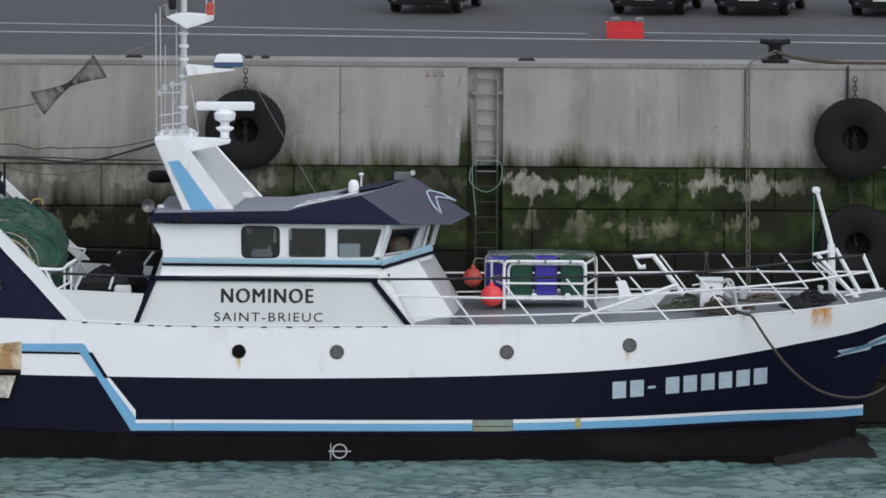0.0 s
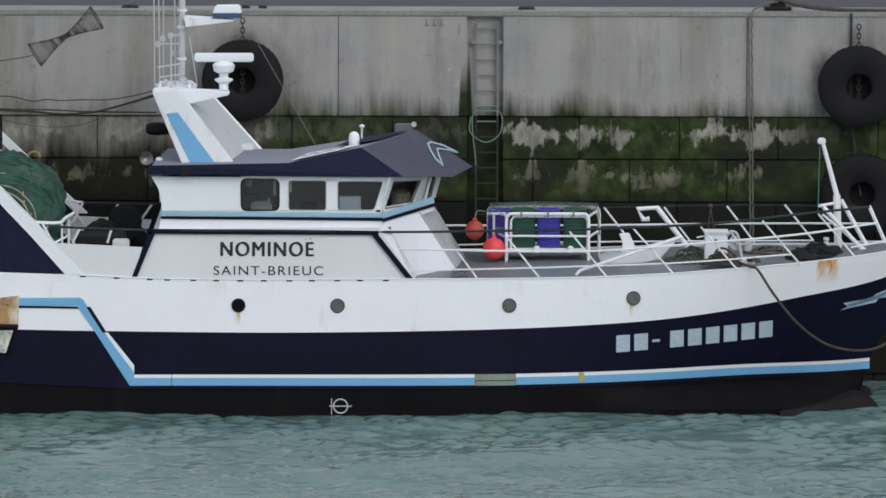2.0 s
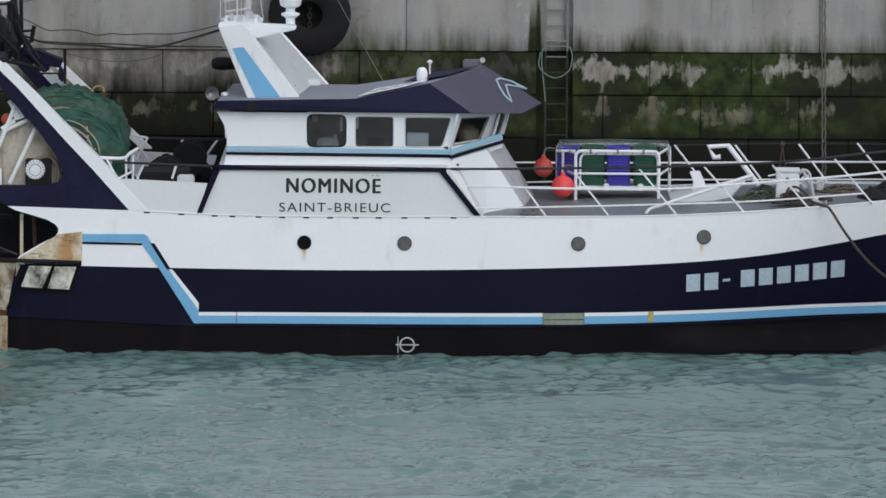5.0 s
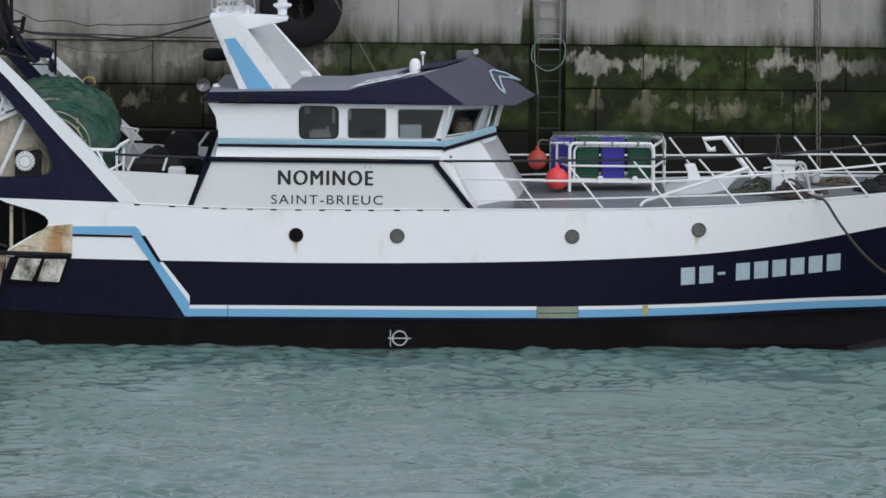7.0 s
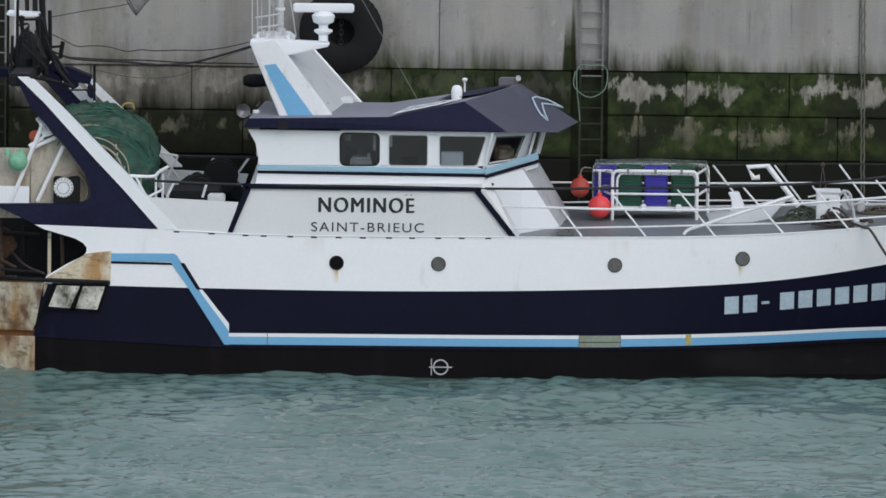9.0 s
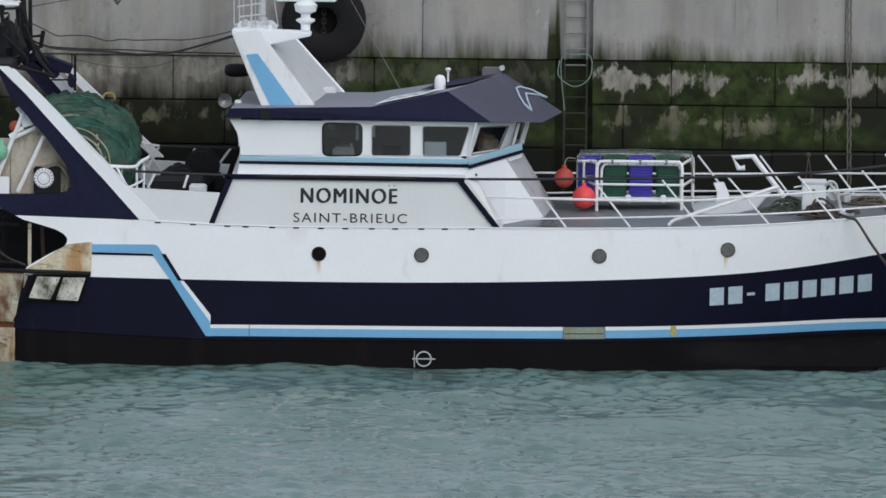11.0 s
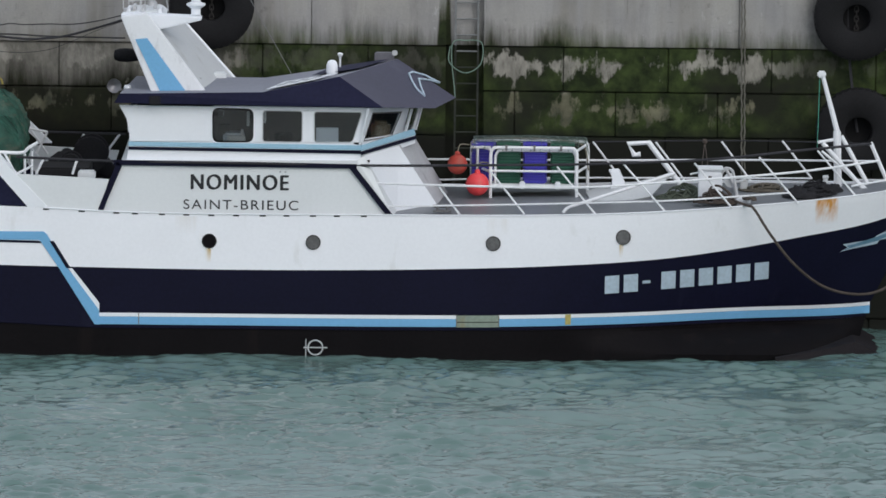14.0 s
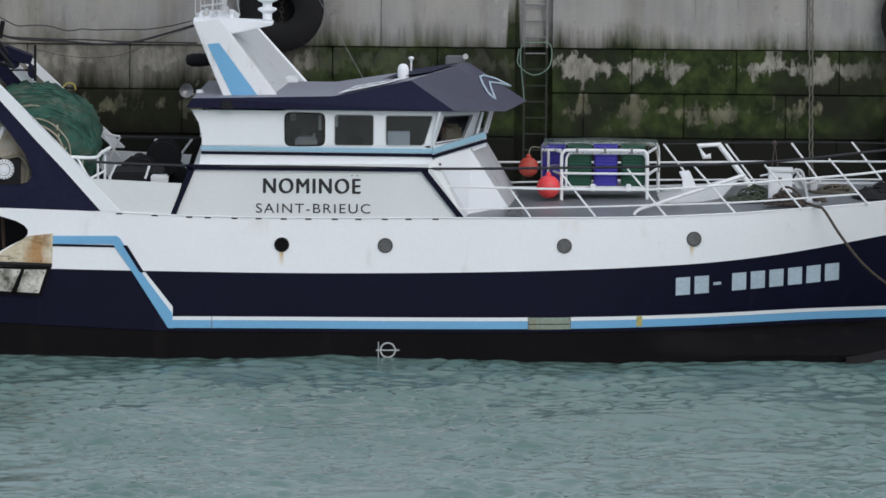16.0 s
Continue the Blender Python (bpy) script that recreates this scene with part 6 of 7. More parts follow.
def build_foredeck():
    # crate rack of bent white tube
    yn, yb = 3.0, 4.5
    def frame_of(y, p, s):
        l, rr, b, t = p
        z0, z1 = b, t
        c = 0.14
        return smooth_line([(l, y, z0), (l, y, (z0 + z1) / 2), (l, y, z1 - c), (l + 0.3 * c, y, z1 - 0.3 * c), (l + c, y, z1), ((l + rr) / 2, y, z1), (rr - c, y, z1), (rr - 0.3 * c, y, z1 - 0.3 * c), (rr, y, z1 - c), (rr, y, (z0 + z1) / 2), (rr, y, z0)], 3)
    zd = (2.29, 3.00, 3.06)[2] - 0.02
    n = (1.42, 3.26, zd, 4.12)
    bk = (1.02, 3.52, zd, 4.12)
    rack = part("crate_rack", tube(bmesh.new(), frame_of(yn, n, 1), 0.036, 8), WHITE_TUBE, boat, "white tube rack holding crates", smooth=True)
    part("back_frame", tube(bmesh.new(), frame_of(yb, bk, 1), 0.036, 8), WHITE_TUBE, rack, smooth=True)
    part("inner_frame", tube(bmesh.new(), frame_of(yn + 0.10, (n[0] + 0.10, n[1] - 0.02, zd + 0.22, 4.05), 1), 0.028, 8), WHITE_TUBE, rack, smooth=True)
    for x in (1.75, 2.35, 2.92):
        part("clip", box(bmesh.new(), (x - 0.03, yn - 0.04, 4.06), (x + 0.03, yn + 0.04, 4.18), 0.01), STEEL, rack)
    part("cross_bar", tube(bmesh.new(), [(n[0], yn, 3.62), (n[1], yn, 3.62)], 0.026, 8), WHITE_TUBE, rack)
    for x0, x1 in ((n[0], bk[0]), (n[1], bk[1])):
        for z in (n[3] - 0.05, 3.60, ):
            part("side_bar", tube(bmesh.new(), [(x0, yn, z), (x1, yb, z)], 0.03, 8), WHITE_TUBE, rack)
    part("rack_base", box(bmesh.new(), (n[0] - 0.38, yn + 0.06, zd + 0.20), (n[1] + 0.05, yb - 0.1, zd + 0.296), 0.02), OFFWHITE, rack, "pale rack floor")
    for x in (n[0] + 0.62, n[0] + 1.38):
        part("block", box(bmesh.new(), (x, yn - 0.04, zd + 0.20), (x + 0.12, yn + 0.055, zd + 0.36), 0.02), WHITE, rack)
    # stacks of crates in the rack
    part("post", tube(bmesh.new(), [(1.14, 3.52, zd), (1.14, 3.52, 4.07)], 0.03, 8), WHITE_TUBE, rack)
    part("post", tube(bmesh.new(), [(1.00, 3.52, 4.07), (1.42, 3.52, 4.07)], 0.03, 8), WHITE_TUBE, rack)
    cols = ((1.27, BOX_BLUE, "blue", 3.95), (1.81, BOX_GREEN, "green", 3.5), (2.37, BOX_BLUE, "blue", 3.5), (2.96, BOX_GREEN, "green", 3.5))
    first = {}
    for x, m, word, y in cols:
        for k in range(13 if y > 3.9 else 14):
            z = zd + 0.30 + k * 0.061
            if word not in first:
                first[word] = build_crate("fish_crate", (x, y, z), (0.44, 0.64, 0.058), m, f"{word} plastic fish crate stacked in a rack", "fish crate", "crates in the rack")
                ob = first[word]
            else:
                ob = copy_thing(first[word], pose(x, y, z))
            ABOARD.append(ob)
    # lashing over the crates
    net = [(1.11, 3.90, 4.19), (1.91, 3.90, 4.24), (2.81, 3.90, 4.22), (3.40, 3.90, 4.10)]
    ABOARD.append(rope("lashing", [(1.01, 3.60, 3.97), *net, (3.53, 3.90, 3.56)], 0.016, ROPE, "thin rope lashed over the crates"))
    # net drawn over the crates
    bm = bmesh.new()
    top = zd + 0.30 + 14 * 0.061 + 0.03
    for k in range(13):
        x = bk[0] + 0.05 + (bk[1] - bk[0] - 0.1) * k / 12
        tube(bm, [(x, yn + 0.02, top - 0.18), (x + 0.03, yn + 0.12, top), (x, (yn + yb) / 2, top + 0.05), (x - 0.02, yb - 0.1, top), (x, yb, top - 0.2)], 0.008, 4)
    for k in range(6):
        y = yn + 0.12 + (yb - yn - 0.24) * k / 5
        tube(bm, [(bk[0], y, top - 0.2), (bk[0] + 0.06, y, top), ((bk[0] + bk[1]) / 2, y + 0.02, top + 0.03), (bk[1] - 0.06, y, top), (bk[1], y, top - 0.25)], 0.008, 4)
    cover = part("cover_net", bm, mat("grey_green_cover_twine", (0.11, 0.15, 0.13), 0.9, vary=0.3))
    cover.data.transform(Matrix.Translation((-n[0], -yn, -top)))
    cover.location = (n[0], yn, top)
    tagged(cover, "dark net drawn over the stacked crates", "net")
    ABOARD.append(cover)
    # two round floats
    for c, r, lab, skin in (((0.71, 3.30, 3.72), 0.215, "faded red round float hung by the rack", FADED_RED), ((1.14, 2.90, 3.34), 0.25, "bright coral round float beside the rack", ORANGE)):
        x, y, z = c
        t = thing("float", (x, y, z - r), lab, "float", "orange floats")
        prof = [(r * math.sin(a), -r * math.cos(a)) for a in [math.pi * k / 14 for k in range(1, 14)]]
        part("ball", lathe(bmesh.new(), (x, y, z), prof, sides=24), skin, t, smooth=True)
        part("eye", lathe(bmesh.new(), (x, y, z + r), [(0.06, -0.02), (0.05, 0.05), (0.02, 0.07)], sides=12), skin, t, smooth=True)
        part("tie", tube(bmesh.new(), smooth_line([(x, y, z + r + 0.05), (x + 0.06, y + 0.1, z + r + 0.2), (x + 0.25, y + 0.3, z + r + 0.18)], 4), 0.014, 6), ROPE, t)
        ABOARD.append(t)
    # chute plate, greyed also to stand in for its shade, and davit
    ch = part("anchor_chute", sheet(bmesh.new(), ((3.69, 2.20, 3.09), (4.22, 2.20, 3.07), (4.84, 2.40, 3.18), (5.32, 2.90, 3.64), (4.07, 2.20, 3.28)), 0.05), GREY_PLATE, boat, "pale grey sloping steel chute, greyed further for shade")
    part("chute_floor", sheet(bmesh.new(), ((3.47, 3.40, 3.16), (3.56, 2.20, 3.06), (5.32, 3.00, 3.61), (4.48, 3.80, 3.40), (4.07, 3.60, 3.35)), 0.04), GREY_PLATE, ch)
    part("chute_bar", tube(bmesh.new(), smooth_line([(2.94, 0.50, 3.00), (3.05, 0.60, 3.10), (3.41, 1.00, 3.18), (5.34, 2.40, 3.67)], 4), 0.035, 8), WHITE_TUBE, ch)
    part("chute_block", slab(bmesh.new(), xz((3.94, 3.00, 3.66), (4.18, 3.00, 3.68), (4.23, 3.00, 3.50), (4.36, 3.00, 3.30), (3.98, 3.00, 3.25), (4.05, 3.00, 3.46)), 3.0, 3.3, 0.02), WHITE, ch)
    part("davit", tube(bmesh.new(), [(4.65, 4.20, 3.90), (4.51, 4.20, 3.88), (4.38, 4.20, 4.12), (4.82, 4.20, 4.15), (5.55, 4.20, 3.21)], 0.06, 8), WHITE_TUBE, boat, "white bent davit")
    # winch
    w = part("winch", box(bmesh.new(), (5.82, 1.3, 3.12), (6.32, 1.9, 3.86), 0.03), WHITE, boat, "white anchor winch with rusty trim")
    part("lid", box(bmesh.new(), (5.80, 1.27, 3.86), (6.34, 1.93, 3.90), 0.004), OFFWHITE, w)
    part("hand_bar", tube(bmesh.new(), [(5.64, 1.50, 3.75), (5.83, 1.50, 3.79)], 0.02, 6), WHITE_TUBE, w)
    part("emblem", box(bmesh.new(), (6.02, 1.285, 3.65), (6.09, 1.305, 3.74)), STEEL, w)
    part("drum", lathe(bmesh.new(), (6.54, 3.00, 3.48), [(0.13, -0.25), (0.13, -0.2), (0.07, -0.18), (0.07, 0.18), (0.13, 0.2), (0.13, 0.25)], axis="y", sides=18), GREY_PLATE, w, smooth=True)
    part("arm", tube(bmesh.new(), smooth_line([(6.30, 1.35, 3.80), (6.42, 1.35, 3.90), (6.54, 1.35, 3.82), (6.60, 1.35, 3.50), (6.66, 1.35, 3.22)], 4), 0.032, 8), MAST_TUBE, w, smooth=True)
    part("arm", tube(bmesh.new(), [(6.56, 1.4, 3.60), (6.82, 1.4, 3.64)], 0.026, 8), MAST_TUBE, w)
    part("foot", box(bmesh.new(), (6.62, 1.2, 3.16), (6.92, 1.5, 3.28), 0.02), WHITE, w)
    part("bracket", tube(bmesh.new(), [(6.42, 2.70, 3.79), (6.67, 2.70, 3.32)], 0.035, 8), MAST_TUBE, w)
    part("motor", box(bmesh.new(), (6.76, 3.0, 3.26), (6.92, 3.3, 3.50), 0.03), GREY_PLATE, w)
    # stub post, coils and heaps
    for a in ((8.59, 3.20, 3.40),):
        part("bitt", lathe(bmesh.new(), (a[0], a[1], a[2] - 0.1), [(0.08, 0), (0.08, 0.08), (0.05, 0.10), (0.05, 0.22), (0.07, 0.24), (0.06, 0.29)], sides=14), OFFWHITE, boat, smooth=True)
    rnd = random.Random(9)
    def heap(name, c, rx, ry, h, n, r, m, label, cat):
        bm = bmesh.new()
        for k in range(n):
            # each length wanders over the pile: bights of its own size, off centre, lying over what is below
            a0, turn, lift = rnd.uniform(0, 6.28), rnd.choice((-1, 1)), rnd.random()
            ox, oy, size = rnd.gauss(0, 0.26), rnd.gauss(0, 0.26), rnd.uniform(0.30, 0.85)
            pts = []
            for q in range(12):
                a0 += turn * rnd.uniform(0.25, 0.95)
                size = min(1.0, max(0.2, size + rnd.uniform(-0.16, 0.16)))
                ux, uy = ox + size * math.cos(a0), oy + size * math.sin(a0)
                pts.append((c[0] + rx * ux, c[1] + ry * uy, c[2] + r + h * lift * max(0.0, 1 - ux * ux - uy * uy) * 1.1 + rnd.uniform(0, 0.03)))
            tube(bm, smooth_line(pts, 3), r, 6)
        ob = part(name, bm, m, smooth=True)
        ob.data.transform(Matrix.Translation(-Vector(c)))
        ob.location = c
        tagged(ob, label, cat)
        ABOARD.append(ob)
    def mound(name, c, rx, ry, h, m, label, cat, seed):
        bm = bmesh.new()
        rings = []
        for j in range(9):
            f = j / 8
            ring = []
            for k in range(30):
                a = 2 * math.pi * k / 30
                out = 1 + 0.28 * noise.noise(Vector((math.cos(a) * 1.3 + seed, math.sin(a) * 1.3, f)))
                r = math.cos(f * math.pi / 2) ** 0.7 * out
                z = h * math.sin(f * math.pi / 2) * (1 + 0.9 * noise.noise(Vector((rx * r * math.cos(a) * 4, ry * r * math.sin(a) * 4, seed))))
                ring.append(bm.verts.new((c[0] + rx * r * math.cos(a), c[1] + ry * r * math.sin(a), c[2] + z + 0.07 * noise.noise(Vector((k * 0.9, j * 0.9, seed))) * (j > 0))))
            rings.append(ring)
        for a, b in zip(rings, rings[1:]):
            for k in range(30):
                bm.faces.new((a[k], a[(k + 1) % 30], b[(k + 1) % 30], b[k]))
        bm.faces.new(rings[-1]), bm.faces.new(rings[0][::-1])
        ob = part(name, bm, m, smooth=True)
        ob.data.transform(Matrix.Translation(-Vector(c)))
        ob.location = c
        tagged(ob, label, cat)
        ABOARD.append(ob)
    zf = lambda p: (p[0], p[1], along(p[0], SHEER) + 0.03)
    heap("rope_coil", zf((6.18, 0.98, 3.30)), 0.42, 0.22, 0.34, 14, 0.024, BROWN_ROPE, "heap of brown mooring rope on the deck", "rope")
    heap("green_netting", zf((5.53, 2.20, 3.23)), 0.5, 0.6, 0.30, 16, 0.022, mat("grey_green_twine", (0.07, 0.085, 0.06), 0.9, vary=0.4, bump=0.5, scale=5), "small heap of green netting on the deck", "net")
    heap("rope_coil", zf((7.30, 3.00, 3.29)), 0.42, 0.30, 0.20, 11, 0.022, mat("grey_brown_rope", (0.10, 0.088, 0.068), 0.9, vary=0.35, bump=0.6, scale=6), "heap of grey-brown rope on the deck", "rope")
    mound("tarred_net", zf((8.04, 1.90, 3.15)), 0.40, 0.50, 0.15, DARK, "black heap of netting on the bow", "net", 2.0)
    mound("tarred_net", zf((8.53, 2.60, 3.21)), 0.44, 0.55, 0.18, DARK, "black tarred net lying by the foremast", "net", 7.0)
    heap("dark_rope", zf((8.30, 2.20, 3.18)), 0.5, 0.6, 0.22, 13, 0.018, DARK, "dark rope strewn over the black nets", "rope")
    heap("rope_coil", zf((6.89, 0.90, 3.18)), 0.18, 0.3, 0.1, 4, 0.03, BROWN_ROPE, "small brown rope coil at the deck edge", "rope")
    ABOARD.append(rope("mooring_rope", [(6.21, 1.60, 3.32), (6.79, 0.50, 3.21), (6.96, 0.35, 3.15), (7.32, 0.30, 2.61), (7.84, 0.50, 1.96), (8.49, 0.90, 1.45), (9.22, 1.60, 1.22), (9.82, 2.20, 1.27), (10.49, 3.00, 1.63)], 0.03, BROWN_ROPE, "brown mooring rope slung slack over the bow"))
    part("block", lathe(bmesh.new(), (6.02, 4.00, 4.21), [(0.03, -0.08), (0.055, -0.04), (0.055, 0.04), (0.03, 0.08)], axis="y", sides=12), BROWN_ROPE, boat)
    for s in (-8, 6):
        part("block_line", tube(bmesh.new(), [(6.02, 4.00, 4.19), ((6.02, 4.00, 4.19)[0] + s / 78, 3.2, (6.03, 4.00, 3.57)[2])], 0.010, 5), BROWN_ROPE, boat)


def build_stern():
    navy = [(-11.40, 0.00, 6.23), (-10.79, 0.00, 5.72), (-9.69, 0.00, 4.51), (-9.11, 0.00, 3.90), (-8.33, 0.00, 3.04), (-10.97, 0.00, 3.11), (-11.82, 0.00, 3.49), (-11.76, 0.00, 3.55), (-10.12, 0.00, 3.57), (-9.88, 0.00, 3.64), (-9.78, 0.00, 3.82), (-9.94, 0.00, 4.23), (-10.34, 0.00, 4.78), (-11.12, 0.00, 5.65)]
    strip = [(-11.38, 0.00, 6.29), (-11.16, 0.00, 6.29), (-11.00, 0.00, 6.17), (-10.39, 0.00, 5.58), (-9.05, 0.00, 4.23), (-8.56, 0.00, 3.70), (-7.92, 0.00, 3.04), (-8.33, 0.00, 3.03), (-9.11, 0.00, 3.90), (-9.69, 0.00, 4.51), (-10.79, 0.00, 5.72)]
    for s, (a, b) in enumerate(((0.02, 0.16), (6.1, 6.24))):
        g = part("gantry_side", slab(bmesh.new(), xz(*navy), a, b), FASCIA, boat, "navy raked side plate of the stern gantry")
        part("white_flange", slab(bmesh.new(), xz(*strip), a - 0.03, b + 0.25 if s == 0 else b), WHITE, g, "white edge of the gantry")
    # aft bulwark beside the drum
    part("bulwark", slab(bmesh.new(), xz((-8.64, 0.00, 3.73), (-6.63, 0.00, 3.64), (-6.84, 0.00, 2.95), (-8.08, 0.00, 2.94)), 0.012, 0.08), OFFWHITE, boat, "white aft bulwark")
    part("bulwark", slab(bmesh.new(), xz((-8.64, 0.00, 3.73), (-6.63, 0.00, 3.64), (-6.84, 0.00, 2.95), (-8.08, 0.00, 2.94)), 6.2, 6.28), OFFWHITE, boat, "white aft bulwark")
    # beam across the top with blocks, lamps and gear
    part("gantry_beam", box(bmesh.new(), ((-11.58, 3.00, 6.31)[0], 0.1, (-11.41, 0.10, 6.07)[2]), ((-11.08, 3.00, 6.31)[0], 6.2, (-11.41, 0.10, 6.34)[2]), 0.04), DARK, boat, "dark cross beam of the gantry")
    mst = part("gantry_mast", tube(bmesh.new(), [(-10.97, 3.20, 6.05), (-11.05, 3.20, 7.65), (-11.08, 3.20, 9.14)], 0.07, 8), DARK, boat, "dark gantry mast with blocks")
    for a, b, rd in (((-10.85, 3.20, 6.36), (-11.04, 3.20, 7.47), 0.04), ((-11.52, 2.00, 6.15), (-11.50, 2.00, 8.97), 0.035), ((-11.38, 3.00, 6.80), (-11.51, 3.00, 7.29), 0.03), ((-11.19, 3.00, 7.42), (-11.19, 3.00, 8.90), 0.06), ((-11.36, 3.00, 7.42), (-11.40, 3.00, 8.90), 0.05), ((-10.64, 3.00, 6.44), (-10.58, 3.00, 6.81), 0.05), ((-10.86, 3.00, 6.68), (-10.59, 3.00, 6.71), 0.03)):
        part("strut", tube(bmesh.new(), [a, b], rd, 6), DARK, mst)
    for a in ((-11.28, 2.60, 6.65), (-11.41, 2.20, 6.50), (-11.18, 3.60, 6.38)):
        part("net_block", lathe(bmesh.new(), a, [(0.1, -0.16), (0.28, -0.12), (0.3, 0.0), (0.28, 0.12), (0.1, 0.16)], axis="y", sides=16), DARK, mst, "hanging black trawl block", smooth=True)
    bm = bmesh.new()
    gx, gz = -11.26, 6.53
    lathe(bm, (gx, 2.2, gz), [(0.05, 0.62), (0.17, 0.5), (0.27, 0.25), (0.33, 0.0), (0.30, -0.25), (0.2, -0.42), (0.06, -0.48)], sides=26)
    for v in bm.verts:
        d = v.co - Vector((gx, 2.2, gz))
        v.co += d * (0.34 * noise.noise(v.co * 3.1) + 0.24 * noise.noise(v.co * 8))
    part("hanging_gear", bm, DARK, mst, "dark bundle of hanging trawl gear", smooth=True)
    rnd = random.Random(12)
    for a, b, rd in (((-11.62, 2.00, 7.01), (-11.64, 2.00, 6.08), 0.035), ((-11.46, 2.20, 7.43), (-11.39, 2.20, 6.94), 0.045), ((-11.39, 2.20, 7.42), (-11.53, 2.20, 6.15), 0.03), ((-11.10, 2.40, 7.45), (-11.06, 2.40, 6.79), 0.06), ((-11.07, 2.60, 7.45), (-10.89, 2.60, 6.94), 0.05), ((-10.88, 3.20, 7.47), (-10.86, 3.20, 6.42), 0.045),
                     ((-10.95, 2.40, 6.98), (-10.71, 2.40, 6.34), 0.05), ((-10.92, 2.60, 6.78), (-10.45, 2.60, 6.13), 0.04), ((-10.83, 2.80, 6.58), (-10.63, 2.80, 6.45), 0.03), ((-11.51, 2.20, 7.34), (-10.99, 2.20, 7.36), 0.03), ((-11.53, 2.20, 7.21), (-11.29, 2.20, 7.26), 0.025), ((-11.70, 2.20, 6.56), (-11.51, 2.20, 6.08), 0.06),
                     ((-11.51, 1.80, 6.19), (-10.40, 1.80, 5.98), 0.035), ((-11.03, 2.00, 6.13), (-10.32, 2.00, 5.91), 0.04), ((-10.72, 2.20, 6.36), (-10.30, 2.20, 5.87), 0.05), ((-10.47, 3.00, 5.75), (-9.85, 3.00, 5.76), 0.02), ((-11.21, 1.80, 7.03), (-11.11, 1.80, 6.14), 0.03), ((-11.38, 1.70, 6.85), (-10.86, 1.70, 6.33), 0.03)):
        part("strut", tube(bmesh.new(), [a, b], rd, 6), DARK, mst)
    for k in range(9):
        x0 = -11.66 + rnd.uniform(0, 0.75)
        top_z = 7.24 - rnd.uniform(0, 0.5)
        pts = [(x0 + rnd.uniform(-0.05, 0.05) * q, 1.9 + rnd.uniform(0, 0.5), top_z - q * rnd.uniform(0.13, 0.2)) for q in range(6)]
        part("hanging_line", tube(bmesh.new(), smooth_line(pts, 3), 0.018, 5), DARK_ROPE, mst)
    part("boom", slab(bmesh.new(), xz((-14.40, 4.50, 5.98), (-11.79, 4.50, 6.09), (-11.72, 4.50, 5.90), (-14.40, 4.50, 5.75)), 4.4, 4.7, 0.02), FASCIA, mst, "dark blue boom")
    part("lamp_bar", slab(bmesh.new(), xz((-11.77, 2.50, 7.49), (-11.06, 2.50, 7.46), (-11.06, 2.50, 7.41), (-11.55, 2.50, 7.40), (-11.77, 2.50, 7.43)), 2.2, 3.0, 0.02), WHITE, mst, "white flat lamp board")
    part("pole", tube(bmesh.new(), [(-11.57, 2.30, 6.37), (-11.58, 2.30, 8.95)], 0.03, 6), WHITE_TUBE, mst)
    for pts in (((-10.89, 4.00, 6.10), (-10.52, 4.00, 6.23), (-9.96, 4.00, 6.01), (-10.02, 4.00, 5.84), (-11.02, 4.00, 5.98)), ((-10.80, 3.50, 6.33), (-10.25, 3.50, 5.80), (-10.37, 3.50, 5.72), (-10.96, 3.50, 6.21)), ((-10.05, 4.00, 5.86), (-9.93, 4.00, 5.74), (-9.96, 4.00, 5.51), (-10.07, 4.00, 5.61))):
        part("gear_plate", slab(bmesh.new(), xz(*pts), 3.4, 3.9, 0.02), FASCIA, mst, "dark blue steel bracket")
    part("far_stay", slab(bmesh.new(), xz((-10.36, 5.60, 5.79), (-10.11, 5.60, 5.79), (-8.07, 5.60, 3.85), (-8.32, 5.60, 3.85)), 5.5, 5.8), WHITE, mst, "white far gantry stay")
    part("post", tube(bmesh.new(), [(-9.94, 4.00, 6.21), (-9.94, 4.00, 5.43)], 0.03, 6), DARK, mst)

    # net drum wound with green net
    cx, cz = -9.85, 4.10
    drum = part("net_drum", lathe(bmesh.new(), (cx, 0, cz), [(0.12, 0.8), (0.2, 0.8), (0.2, 4.1), (0.8, 4.1), (0.8, 4.16), (0.12, 4.16)], axis="y", sides=40), OFFWHITE, boat, "white net drum with its flange", smooth=False)
    bm = bmesh.new()
    rnd = random.Random(5)
    prof = [(0.25, 0.62), (0.6, 0.60), (0.9, 0.66), (1.1, 0.78), (1.24, 0.95)]
    for k in range(44):
        h = 1.05 + 2.9 * k / 43
        prof.append((1.28 + 0.05 * math.sin(k * 1.7) + rnd.uniform(-0.04, 0.04), h))
    lathe(bm, (cx, 0, cz), prof + [(0.3, 4.05)], axis="y", sides=90)
    for v in bm.verts:
        d = Vector((v.co.x - cx, 0, v.co.z - cz))
        if d.length > 0.5:
            v.co += d.normalized() * (0.15 * noise.noise(v.co * 1.7) + 0.09 * noise.noise(v.co * 5) + 0.05 * noise.noise(v.co * 13))
            v.co.y += 0.05 * noise.noise(v.co * 5)
    net = thing("trawl_net", (cx, 3.1, cz - 1.3), "green trawl net wound on the net drum", "fishing net")
    part("wound_net", bm, NET, net, smooth=True)
